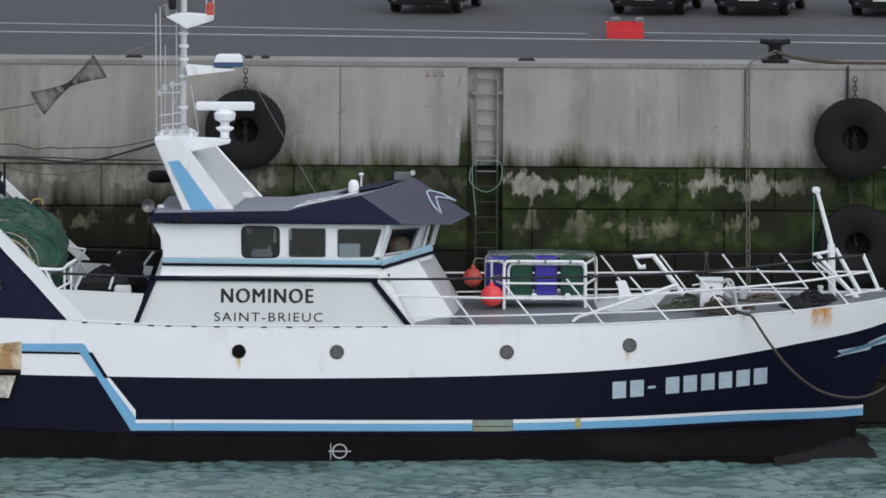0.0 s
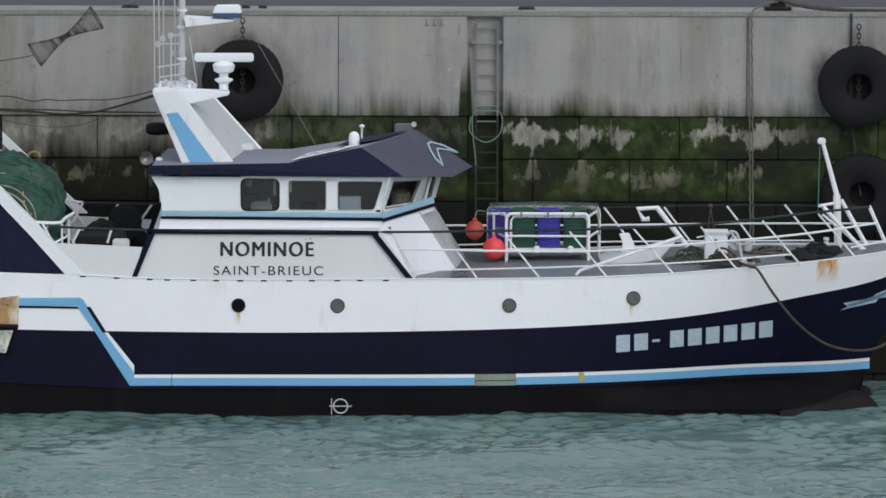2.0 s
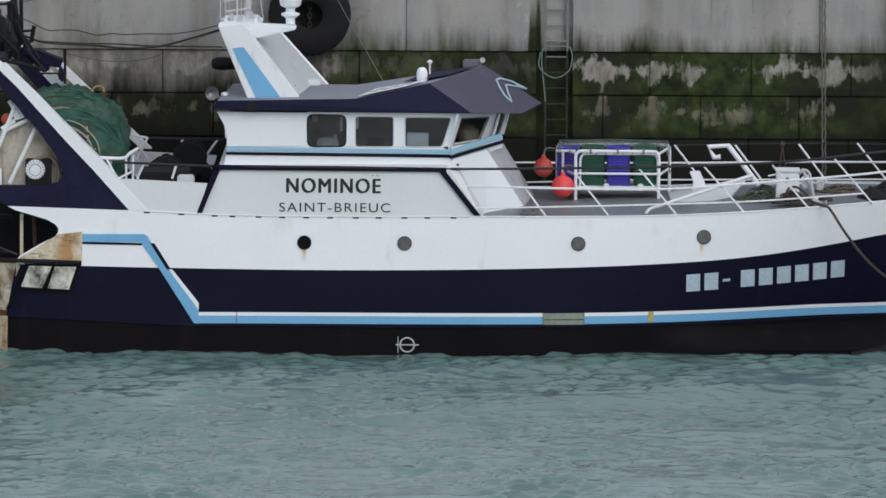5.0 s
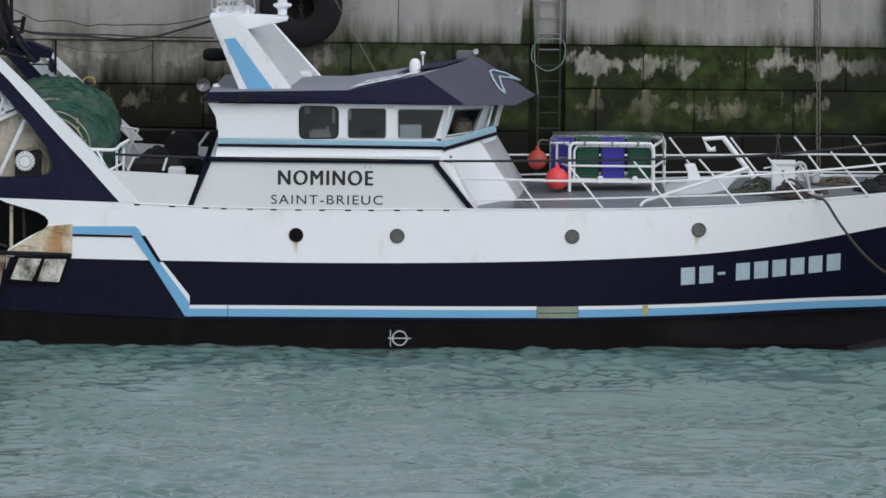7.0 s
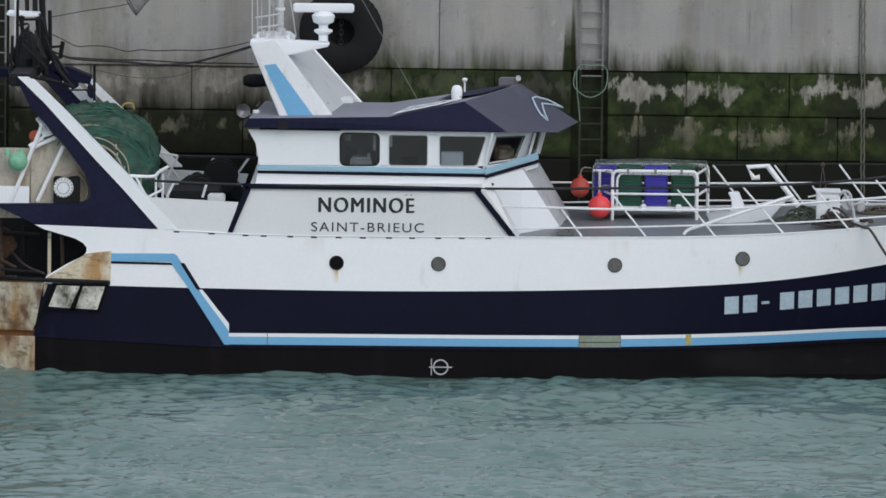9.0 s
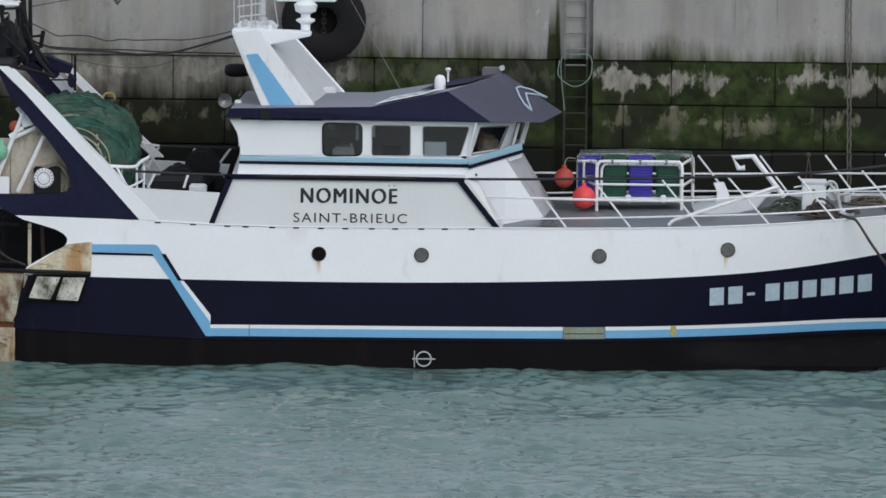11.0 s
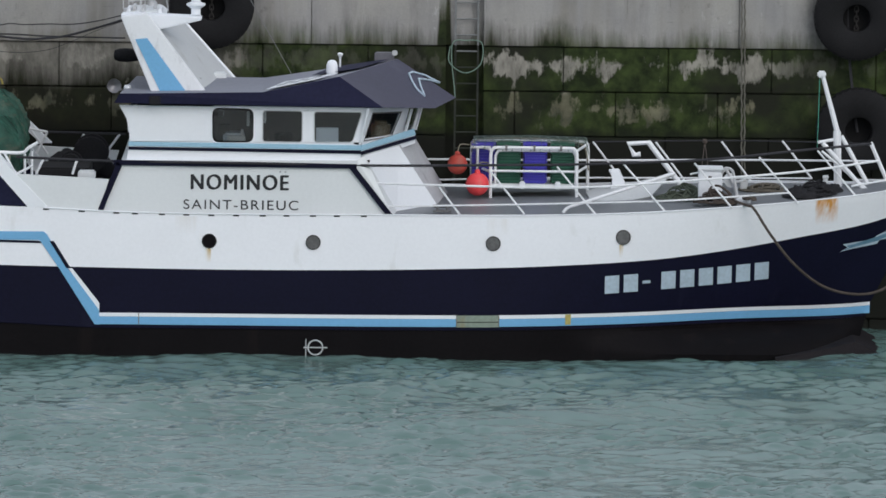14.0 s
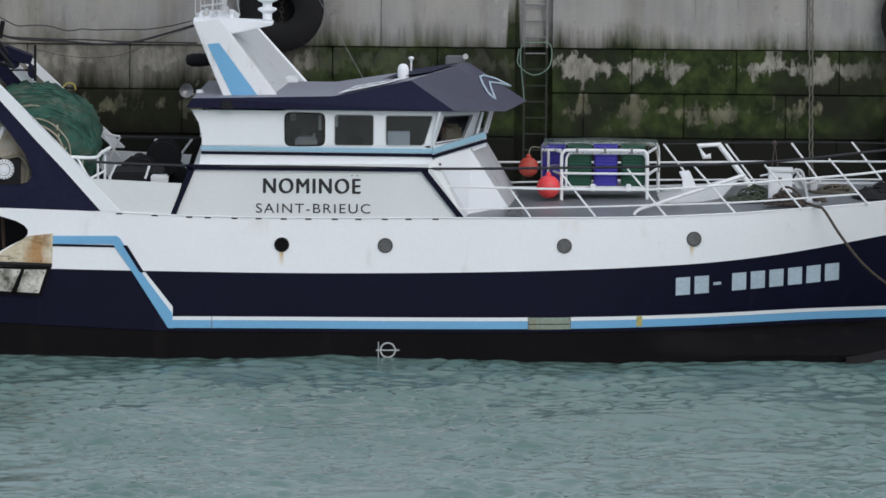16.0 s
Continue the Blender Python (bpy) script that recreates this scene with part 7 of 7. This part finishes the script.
    for color, count, thick in (((0.025, 0.105, 0.075), 40, 0.012), ((0.010, 0.030, 0.024), 24, 0.014), ((0.16, 0.15, 0.11), 12, 0.008), ((0.045, 0.15, 0.11), 34, 0.010)):
        twine = mat("net_twine", color, 0.9, vary=0.4, bump=0.4, scale=4)
        for _ in range(count):
            bm = bmesh.new()
            yy, a0, drift = rnd.uniform(0.75, 3.5), rnd.uniform(-0.3, 1.5), rnd.uniform(-1.0, 1.0)
            pts = []
            for q in range(12):
                a = a0 + 0.14 * q
                y = yy + drift * q / 12
                rr = (1.32 if y > 1.05 else 1.32 - 0.5 * (1.05 - y)) + rnd.uniform(-0.02, 0.035)
                pts.append((cx + rr * math.cos(a), y, cz + rr * math.sin(a)))
            tube(bm, smooth_line(pts, 2), 0.65 * thick, 5)
            part("strand", bm, twine, net)
    ABOARD.append(net)
    pale = mat("pale_head_rope", (0.38, 0.35, 0.27), 0.9, vary=0.3, bump=0.5, scale=6)
    for k, r in enumerate((0.72, 0.86, 1.10)):
        pts = [(cx + r * (1 + 0.012 * math.sin(q * 1.3 + 2 * k)) * math.cos(a), 0.98 - 0.42 * math.sqrt(max(0.0, 1.44 - r * r)) if r > 0.9 else 0.55, cz + r * math.sin(a)) for q, a in enumerate([-0.15 + 1.9 * q / 14 for q in range(15)])]
        ABOARD.append(rope("head_rope", pts, 0.014 if k % 2 else 0.024, pale, "pale head rope of the net wound on the drum", 3))
    # pale floats tied along the head rope
    for k in range(6):
        a, r = 0.06 + 0.26 * k + rnd.uniform(-0.10, 0.10), rnd.choice((0.74, 0.87, 1.10))
        x, y, z = cx + r * math.cos(a), (0.53 if r < 1 else 0.78), cz + r * math.sin(a)
        u = Vector((math.cos(a + 0.7), 0, math.sin(a + 0.7))) * rnd.uniform(0.05, 0.09)
        part("tie", tube(bmesh.new(), [Vector((x, y, z)) - u, Vector((x, y - 0.02, z)), Vector((x, y, z)) + u], 0.020, 7), pale, net, "pale tie of the head rope")
    part("drum_pipe", tube(bmesh.new(), smooth_line([(-9.29, 3.00, 5.39), (-9.21, 3.00, 5.47), (-9.06, 3.00, 5.46), (-9.02, 3.00, 5.34)], 4), 0.022, 6), mat("yellow_hose", (0.34, 0.28, 0.07), 0.8), boat)
    # rails and gear by the drum
    r = part("stern_rail", tube(bmesh.new(), smooth_line([(-9.03, 0.40, 4.15), (-8.49, 0.40, 4.14), (-8.35, 0.40, 4.24), (-8.15, 0.40, 4.36)], 4), 0.035, 8), WHITE_TUBE, boat, "white tube rail by the net drum", smooth=True)
    for a, b, m in (((-8.43, 0.60, 4.10), (-8.43, 0.60, 3.61), WHITE_TUBE), ((-8.28, 0.60, 4.16), (-8.28, 0.60, 3.61), WHITE_TUBE), ((-8.61, 0.40, 3.68), (-8.25, 0.40, 3.87), WHITE_TUBE), ((-8.86, 0.40, 4.14), (-8.61, 0.40, 3.68), WHITE_TUBE), ((-8.58, 4.00, 4.32), (-8.10, 4.00, 4.24), WHITE_TUBE), ((-8.10, 4.00, 4.24), (-8.34, 4.00, 3.76), WHITE_TUBE), ((-8.55, 4.50, 4.33), (-8.11, 4.50, 3.71), WHITE_TUBE), ((-8.14, 5.00, 4.14), (-6.45, 5.00, 4.12), DARK_ROPE), ((-7.51, 5.00, 3.79), (-7.35, 5.00, 4.11), WHITE_TUBE), ((-7.07, 5.00, 3.42), (-6.58, 5.00, 4.11), WHITE_TUBE), ((-8.19, 0.50, 3.68), (-8.04, 0.50, 3.99), WHITE_TUBE), ((-7.42, 0.50, 3.69), (-7.33, 0.50, 3.99), WHITE_TUBE)):
        part("bar", tube(bmesh.new(), [a, b], 0.028, 6), m, r)
    for a, rr, m in (((-7.16, 4.00, 3.80), 0.38, DARK), ((-7.55, 3.00, 3.66), 0.24, DARK)):
        part("winch_drum", lathe(bmesh.new(), a, [(0.05, -0.4), (rr, -0.4), (rr, -0.3), (rr * 0.8, -0.28), (rr * 0.8, 0.28), (rr, 0.3), (rr, 0.4), (0.05, 0.4)], axis="y", sides=20), m, boat, "dark trawl winch drum", smooth=False)
    hx, hy, hz = (-7.42, 4.80, 3.34)
    bm = lathe(bmesh.new(), (hx, hy, hz), [(0.75, -0.35), (0.80, 0.0), (0.66, 0.22), (0.42, 0.36), (0.16, 0.42), (0.02, 0.43)], sides=36)
    for v in bm.verts:
        v.co.x = hx + (v.co.x - hx) * 0.95
        v.co += Vector((0.16 * noise.noise(v.co * 2.3), 0.1 * noise.noise(v.co * 2.9 + Vector((7, 0, 0))), 0.20 * noise.noise(v.co * 3.3) + 0.06 * noise.noise(v.co * 9)))
    pile = thing("black_net", (hx, hy, hz - 0.35), "heaped black trawl net on the aft deck", "fishing net")
    part("heaped_net", bm, DARK, pile, smooth=True)
    ABOARD.append(pile)
    part("winch_frame", box(bmesh.new(), ((-8.17, 1.40, 3.65)[0], 1.2, (-8.17, 1.40, 3.54)[2]), ((-7.07, 1.40, 3.66)[0], 2.6, (-8.17, 1.40, 3.75)[2]), 0.03), DARK, boat)
    part("deck_box", box(bmesh.new(), (-7.32, 0.8, 3.55), (-6.95, 1.2, 3.72), 0.03), OFFWHITE, boat)

    # what shows in the opening of the gantry
    part("partition", box(bmesh.new(), (-11.82, 0.50, 3.70 - 0.5), (-11.12, 0.56, 4.71)), CREAM, boat, "worn beige partition")
    part("partition", sheet(bmesh.new(), ((-11.11, 0.45, 3.53), (-9.83, 0.45, 3.55), (-9.84, 0.45, 4.34), (-10.45, 0.45, 5.01), (-11.12, 0.45, 4.82)), 0.06), CREAM, boat, "worn cream plate behind the gantry")
    part("locker", box(bmesh.new(), (-11.84, 0.25, 3.49), (-11.14, 0.45, 3.90), 0.02), WHITE, boat, "white locker")
    for a, b in (((-11.55, 0.25, 3.51), (-10.85, 0.25, 5.27)), ((-10.96, 0.25, 3.59), (-10.41, 0.25, 4.78)), ((-11.14, 0.28, 4.77), (-10.85, 0.28, 4.96)), ((-10.98, 0.28, 5.39), (-10.78, 0.28, 5.11)), ((-11.12, 0.30, 4.71), (-10.59, 0.30, 4.96))):
        part("prop", tube(bmesh.new(), [a, b], 0.045, 8), WHITE_TUBE, boat, "white prop")
    part("gusset", slab(bmesh.new(), xz((-10.97, 0.30, 5.38), (-10.83, 0.30, 5.30), (-10.64, 0.30, 5.03), (-10.85, 0.30, 4.96)), 0.26, 0.36), WHITE, boat)
    wv = part("hauler", box(bmesh.new(), (-10.62, 0.26, 3.53), (-10.05, 0.42, 4.13), 0.03), DARK, boat, "dark hauler box")
    part("wheel", lathe(bmesh.new(), (-10.40, 0.22, 3.89), [(0.03, -0.05), (0.06, -0.05), (0.07, -0.01), (0.19, -0.03), (0.215, 0.0), (0.215, 0.1), (0.03, 0.1)], axis="y", sides=28), WHITE, wv, "white winch end wheel", smooth=False)
    part("ring", tube(bmesh.new(), [(-10.40 + 0.13 * math.cos(a), 0.185, 3.89 + 0.13 * math.sin(a)) for a in [2 * math.pi * k / 24 for k in range(25)]], 0.008, 5), STEEL, wv)
    for k in range(18):
        a = 2 * math.pi * k / 18
        part("notch", tube(bmesh.new(), [(-10.40 + 0.17 * math.cos(a), 0.195, 3.89 + 0.17 * math.sin(a)), (-10.40 + 0.21 * math.cos(a), 0.195, 3.89 + 0.21 * math.sin(a))], 0.012, 4), STEEL, wv)
    part("pipe", tube(bmesh.new(), smooth_line([(-10.44, 0.28, 4.11), (-10.07, 0.28, 4.17), (-9.88, 0.28, 3.87), (-9.95, 0.28, 3.56)], 4), 0.04, 6), ROPE, wv)
    x, y, z = (-11.38, 0.20, 4.45)
    rr = 0.21
    f = thing("float", (x, y, z - rr), "mint green round float at the stern", "float")
    part("ball", lathe(bmesh.new(), (x, y, z), [(rr * math.sin(a), -rr * math.cos(a)) for a in [math.pi * k / 14 for k in range(1, 14)]], sides=24), MINT, f, smooth=True)
    for s in (-0.23, 0.07):
        part("lug", lathe(bmesh.new(), (x + s, y, z + 0.2), [(0.07, -0.08), (0.06, 0.03), (0.03, 0.08)], sides=10), MINT, f, smooth=True)
    ABOARD.append(f)
    x, y, z = (-11.03, 0.45, 4.97)
    f = thing("float", (x, y, z - 0.15), "faded orange float behind the gantry", "float")
    part("ball", lathe(bmesh.new(), (x, y, z), [(0.13 * math.sin(a), -0.13 * math.cos(a)) for a in [math.pi * k / 12 for k in range(1, 12)]], sides=18), mat("faded_orange_plastic", (0.38, 0.07, 0.03), 0.7, vary=0.2), f, smooth=True)
    ABOARD.append(f)
    # the well under the gantry; an added black back panel stands in for its shade
    for a, b, rd, m in (((-12.18, 0.90, 2.87), (-10.95, 0.90, 2.79), 0.05, "dark"), ((-11.81, 0.80, 3.19), (-11.75, 0.80, 1.90), 0.06, "rust"), ((-11.30, 1.40, 2.94), (-11.35, 1.40, 1.90), 0.05, "dark"), ((-10.45, 0.60, 2.83), (-10.42, 0.60, 2.12), 0.04, "rust"), ((-12.16, 0.70, 2.46), (-11.43, 0.70, 2.10), 0.035, "rust"), ((-12.03, 0.50, 2.11), (-10.87, 0.50, 2.02), 0.03, "dark")):
        part("well_bar", tube(bmesh.new(), [a, b], rd, 8), DARK if m == "dark" else mat("brown_rust", (0.050, 0.031, 0.021), 0.9, vary=0.5, bump=0.5), boat)
    part("trawl_door", slab(bmesh.new(), xz((-12.01, 1.00, 2.98), (-11.63, 1.00, 2.90), (-11.42, 1.00, 2.53), (-11.69, 1.00, 2.24), (-11.99, 1.00, 2.33)), 1.0, 1.2, 0.03), mat("dark_rust", (0.06, 0.03, 0.018), 0.9, vary=0.5, bump=0.5), boat, "rusty trawl door in the dark well")
    part("well_post", box(bmesh.new(), (-10.74, 0.4, 1.89), (-10.67, 0.5, 2.89)), RUSTY, boat, "rusty post in the well")
    part("well_shade_back", box(bmesh.new(), (-12.6, 3.0, 0.6), (-9.2, 3.1, 3.0)), DARK, boat)
    for a, b in (((-11.72, 1.50, 2.50), (-10.80, 0.30, 2.02)), ((-12.21, 1.50, 2.12), (-11.42, 0.50, 1.93))):
        part("well_rope", tube(bmesh.new(), smooth_line([a, ((a[0] + b[0]) / 2, (a[1] + b[1]) / 2, (a[2] + b[2]) / 2 - 0.12), b], 4), 0.025, 6), BROWN_ROPE, boat)


def build_net_funnel():
    """A waisted tube of netting hung on a wire between gantry and mast."""
    a, b = Vector((-9.13, 3.00, 7.65)), Vector((-7.75, 3.00, 8.49))
    ax = (b - a).normalized()
    u = ax.orthogonal().normalized()
    v = ax.cross(u)
    mid = (a + b) / 2
    t = thing("net_funnel", tuple(mid), "grey twisted funnel of netting hung on a wire", "net")
    n, m = 26, 14
    rad = lambda f: 0.05 + 0.24 * abs(2 * f - 1) ** 1.3
    pt = lambda f, k: a + (b - a) * f + (u * math.cos(2 * math.pi * k / n + 1.5 * f) + v * math.sin(2 * math.pi * k / n + 1.5 * f)) * rad(f)
    bm = bmesh.new()
    for k in range(n):
        tube(bm, [pt(i / m, k) for i in range(m + 1)], 0.0038, 4)
        tube(bm, [pt(i / m, k - i * 0.6) for i in range(m + 1)], 0.0038, 4)
    part("netting", bm, DARK_ROPE, t)
    for f in (0.0, 1.0):
        part("hoop", tube(bmesh.new(), [pt(f, k) for k in range(n + 1)], 0.012, 6), DARK_ROPE, t)
    part("wire", tube(bmesh.new(), smooth_line([(-10.84, 3.00, 7.34), (-10.12, 3.00, 7.48), (-9.48, 3.00, 7.58), tuple(a)], 5), 0.010, 5), DARK_ROPE, t)
    part("wire", tube(bmesh.new(), [tuple(b), (-7.44, 3.00, 8.70), (-5.94, 3.10, 9.23)], 0.006, 5), STEEL, t)
    ABOARD.append(t)


# ---- build ----
WATERS = build_water()
build_quay()
build_ladder(0.71, 1.20, 8.04, -0.5)
build_ladder(-12.60, -12.10, 8.04, -0.5)
tyre = build_tyre()
tyre.matrix_basis = pose(-4.62, 7.2, 6.75)
copy_thing(tyre, pose(9.44, 7.2, 6.65))
low_tyre = copy_thing(tyre, pose(9.52, 7.15, 4.19))
for ob in [c for c in low_tyre.children if c.name.startswith("chain")]:
    bpy.data.objects.remove(ob)
rope("tyre_rope", [(9.27, 7.43, QUAY_TOP - 0.02), (9.28, 7.40, 6.2), (9.44, 7.3, 4.6), (9.50, 7.15, 4.15)], 0.03, DARK_ROPE, "dark rope that holds the lower tyre")
build_bollard(7.61, 8.0)
ax, az = 7.08, QUAY_TOP
HANGING = mat("grey_hanging_rope", (0.135, 0.130, 0.108), 0.9, vary=0.35, bump=0.6, scale=6)
for side_x, turn in ((-0.150, 0.0), (-0.085, 1.6)):
    fall = [(ax + side_x + 0.012 * (8.2 - q) + 0.008 * math.cos(q * 24 + turn), 7.37 + 0.008 * math.sin(q * 24 + turn), q) for q in [8.15 - 0.06 * k for k in range(84)]]
    rope("mooring_rope", [(7.61, 7.75, az + 0.30 - 0.05 * turn), (ax + 0.24, 7.62, az + 0.15), (ax - 0.05, 7.48, az + 0.04), *fall], 0.019, HANGING, "weathered grey rope hanging from the bollard down the quay", 2)
rope("mooring_rope", [(7.61, 7.8, az + 0.26), (8.24, 7.75, az + 0.10), (9.01, 7.6, az + 0.04), (10.16, 7.55, az + 0.03), (16.0, 7.5, az + 0.03)], 0.045, BROWN_ROPE, "brown mooring rope lying along the quay edge")
rope("loop", [(0.59, 7.5, 5.90), (0.58, 7.4, 5.56), (0.92, 7.4, 5.33), (1.26, 7.4, 5.53), (1.28, 7.5, 5.98), (0.94, 7.5, 6.03), (0.63, 7.5, 5.91), (0.71, 7.4, 4.80)], 0.013, mat("pale_green_rope", (0.16, 0.24, 0.19), 0.9, vary=0.2), "pale green rope looped on the ladder")
build_crate("red_crate", (4.28, 15.7, QUAY_TOP - 0.012), (0.86, 0.55, 0.38), RED, "red plastic crate standing on the quay road", "crate")
for dx in (-0.33, 0.24):
    ob = part("crate_lid", box(bmesh.new(), (4.28 + dx, 15.5, QUAY_TOP + 0.37), (4.28 + dx + 0.22, 15.9, QUAY_TOP + 0.47), 0.03), STEEL)
    tagged(ob, "grey lump resting on the red crate", "weight")
for x in (-0.63, 4.92, 7.51, 10.85):
    car = build_car(x, 23.2)
    car.rotation_euler.z = radians(-11)
for spot, w in (((-7.22, 8.20, 8.35), 0.2), ((-4.57, 8.20, 8.35), 0.1), ((-4.18, 8.20, 8.35), 0.1), ((1.86, 8.00, 8.34), 0.2)):
    ring = thing("mooring_ring", (spot[0], spot[1], QUAY_TOP), "flat rusty iron mooring ring set in the quay edge", "mooring ring", "rings of the quay edge")
    q = QUAY_TOP
    part("plate", box(bmesh.new(), (spot[0] - w, spot[1] - 0.12, q - 0.005), (spot[0] + w, spot[1] + 0.12, q + 0.03), 0.01), CHAIN, ring)
    part("ring", tube(bmesh.new(), [(spot[0] + w * 0.8 * math.cos(a), spot[1] + 0.1 * math.sin(a), q + 0.045) for a in [2 * math.pi * k / 14 for k in range(15)]], 0.02, 6), CHAIN, ring)
build_hull()
build_house()
build_mast()
build_rails()
build_foredeck()
build_stern()
build_net_funnel()
# faded red strokes sprayed on the wall
for k in range(3):
    x = -0.47 + k * 0.17
    bm = box(bmesh.new(), (x, WALL_Y - 0.006, 7.98), (x + 0.10, WALL_Y + 0.002, 8.01 + 0.0))
    box(bm, (x + 0.03, WALL_Y - 0.006, 8.01), (x + 0.055, WALL_Y + 0.002, 8.13))
    tagged(part("paint_mark", bm, mat("faded_red_paint", (0.24, 0.14, 0.14), 0.9, vary=0.3)), "faded red paint bars on the quay wall", "paint mark")

SWAY = [
    (0.0, -0.067, 0.030, -0.085),
    (0.5, -0.067, 0.027, -0.194),
    (1.0, -0.055, 0.027, -0.144),
    (1.5, -0.052, 0.016, -0.167),
    (2.0, -0.039, 0.001, 0.043),
    (2.5, -0.053, -0.011, 0.074),
    (3.0, -0.056, -0.019, 0.166),
    (3.5, -0.061, -0.012, 0.134),
    (4.0, -0.069, -0.019, 0.174),
    (6.5, -0.006, 0.011, -0.067),
    (7.0, -0.009, 0.015, -0.072),
    (7.5, -0.017, 0.012, -0.038),
    (8.0, -0.017, 0.010, -0.056),
    (8.5, -0.023, 0.002, 0.041),
    (9.0, 0.009, 0.003, -0.070),
    (11.5, -0.000, -0.019, 0.018),
    (12.0, 0.031, -0.036, 0.135),
    (12.5, 0.047, -0.040, 0.084),
    (13.0, 0.054, -0.031, 0.089),
    (13.5, 0.039, -0.005, 0.241),
    (14.0, 0.050, 0.014, 0.084),
    (14.5, 0.080, 0.016, -0.085),
    (15.0, 0.088, 0.017, -0.082),
    (15.5, 0.092, 0.012, -0.148),
    (16.0, 0.100, -0.009, -0.101),
]


def motions():
    """The boat works gently against her ropes, with all that lies aboard; the waves slide."""
    o = Vector((0, 0, 1.5))
    for ob in (boat, *ABOARD):
        rest = ob.matrix_basis.copy()
        rows = []
        for t, dx, dz, ry in SWAY:
            m = Matrix.Translation(o + Vector((dx, 0, dz))) @ Matrix.Rotation(radians(ry), 4, "Y") @ Matrix.Translation(-o)
            rows.append((t, m @ rest))
        walk(ob, rows)
    walk(WATERS[0], [(k * 2.0, pose(0.22 * k, -0.30 * k, 0.012 * math.sin(k * 2.1))) for k in range(9)])
    walk(WATERS[1], [(k * 2.0, pose(-0.30 * k, -0.12 * k, 0.012 * math.cos(k * 1.7))) for k in range(9)])


motions()
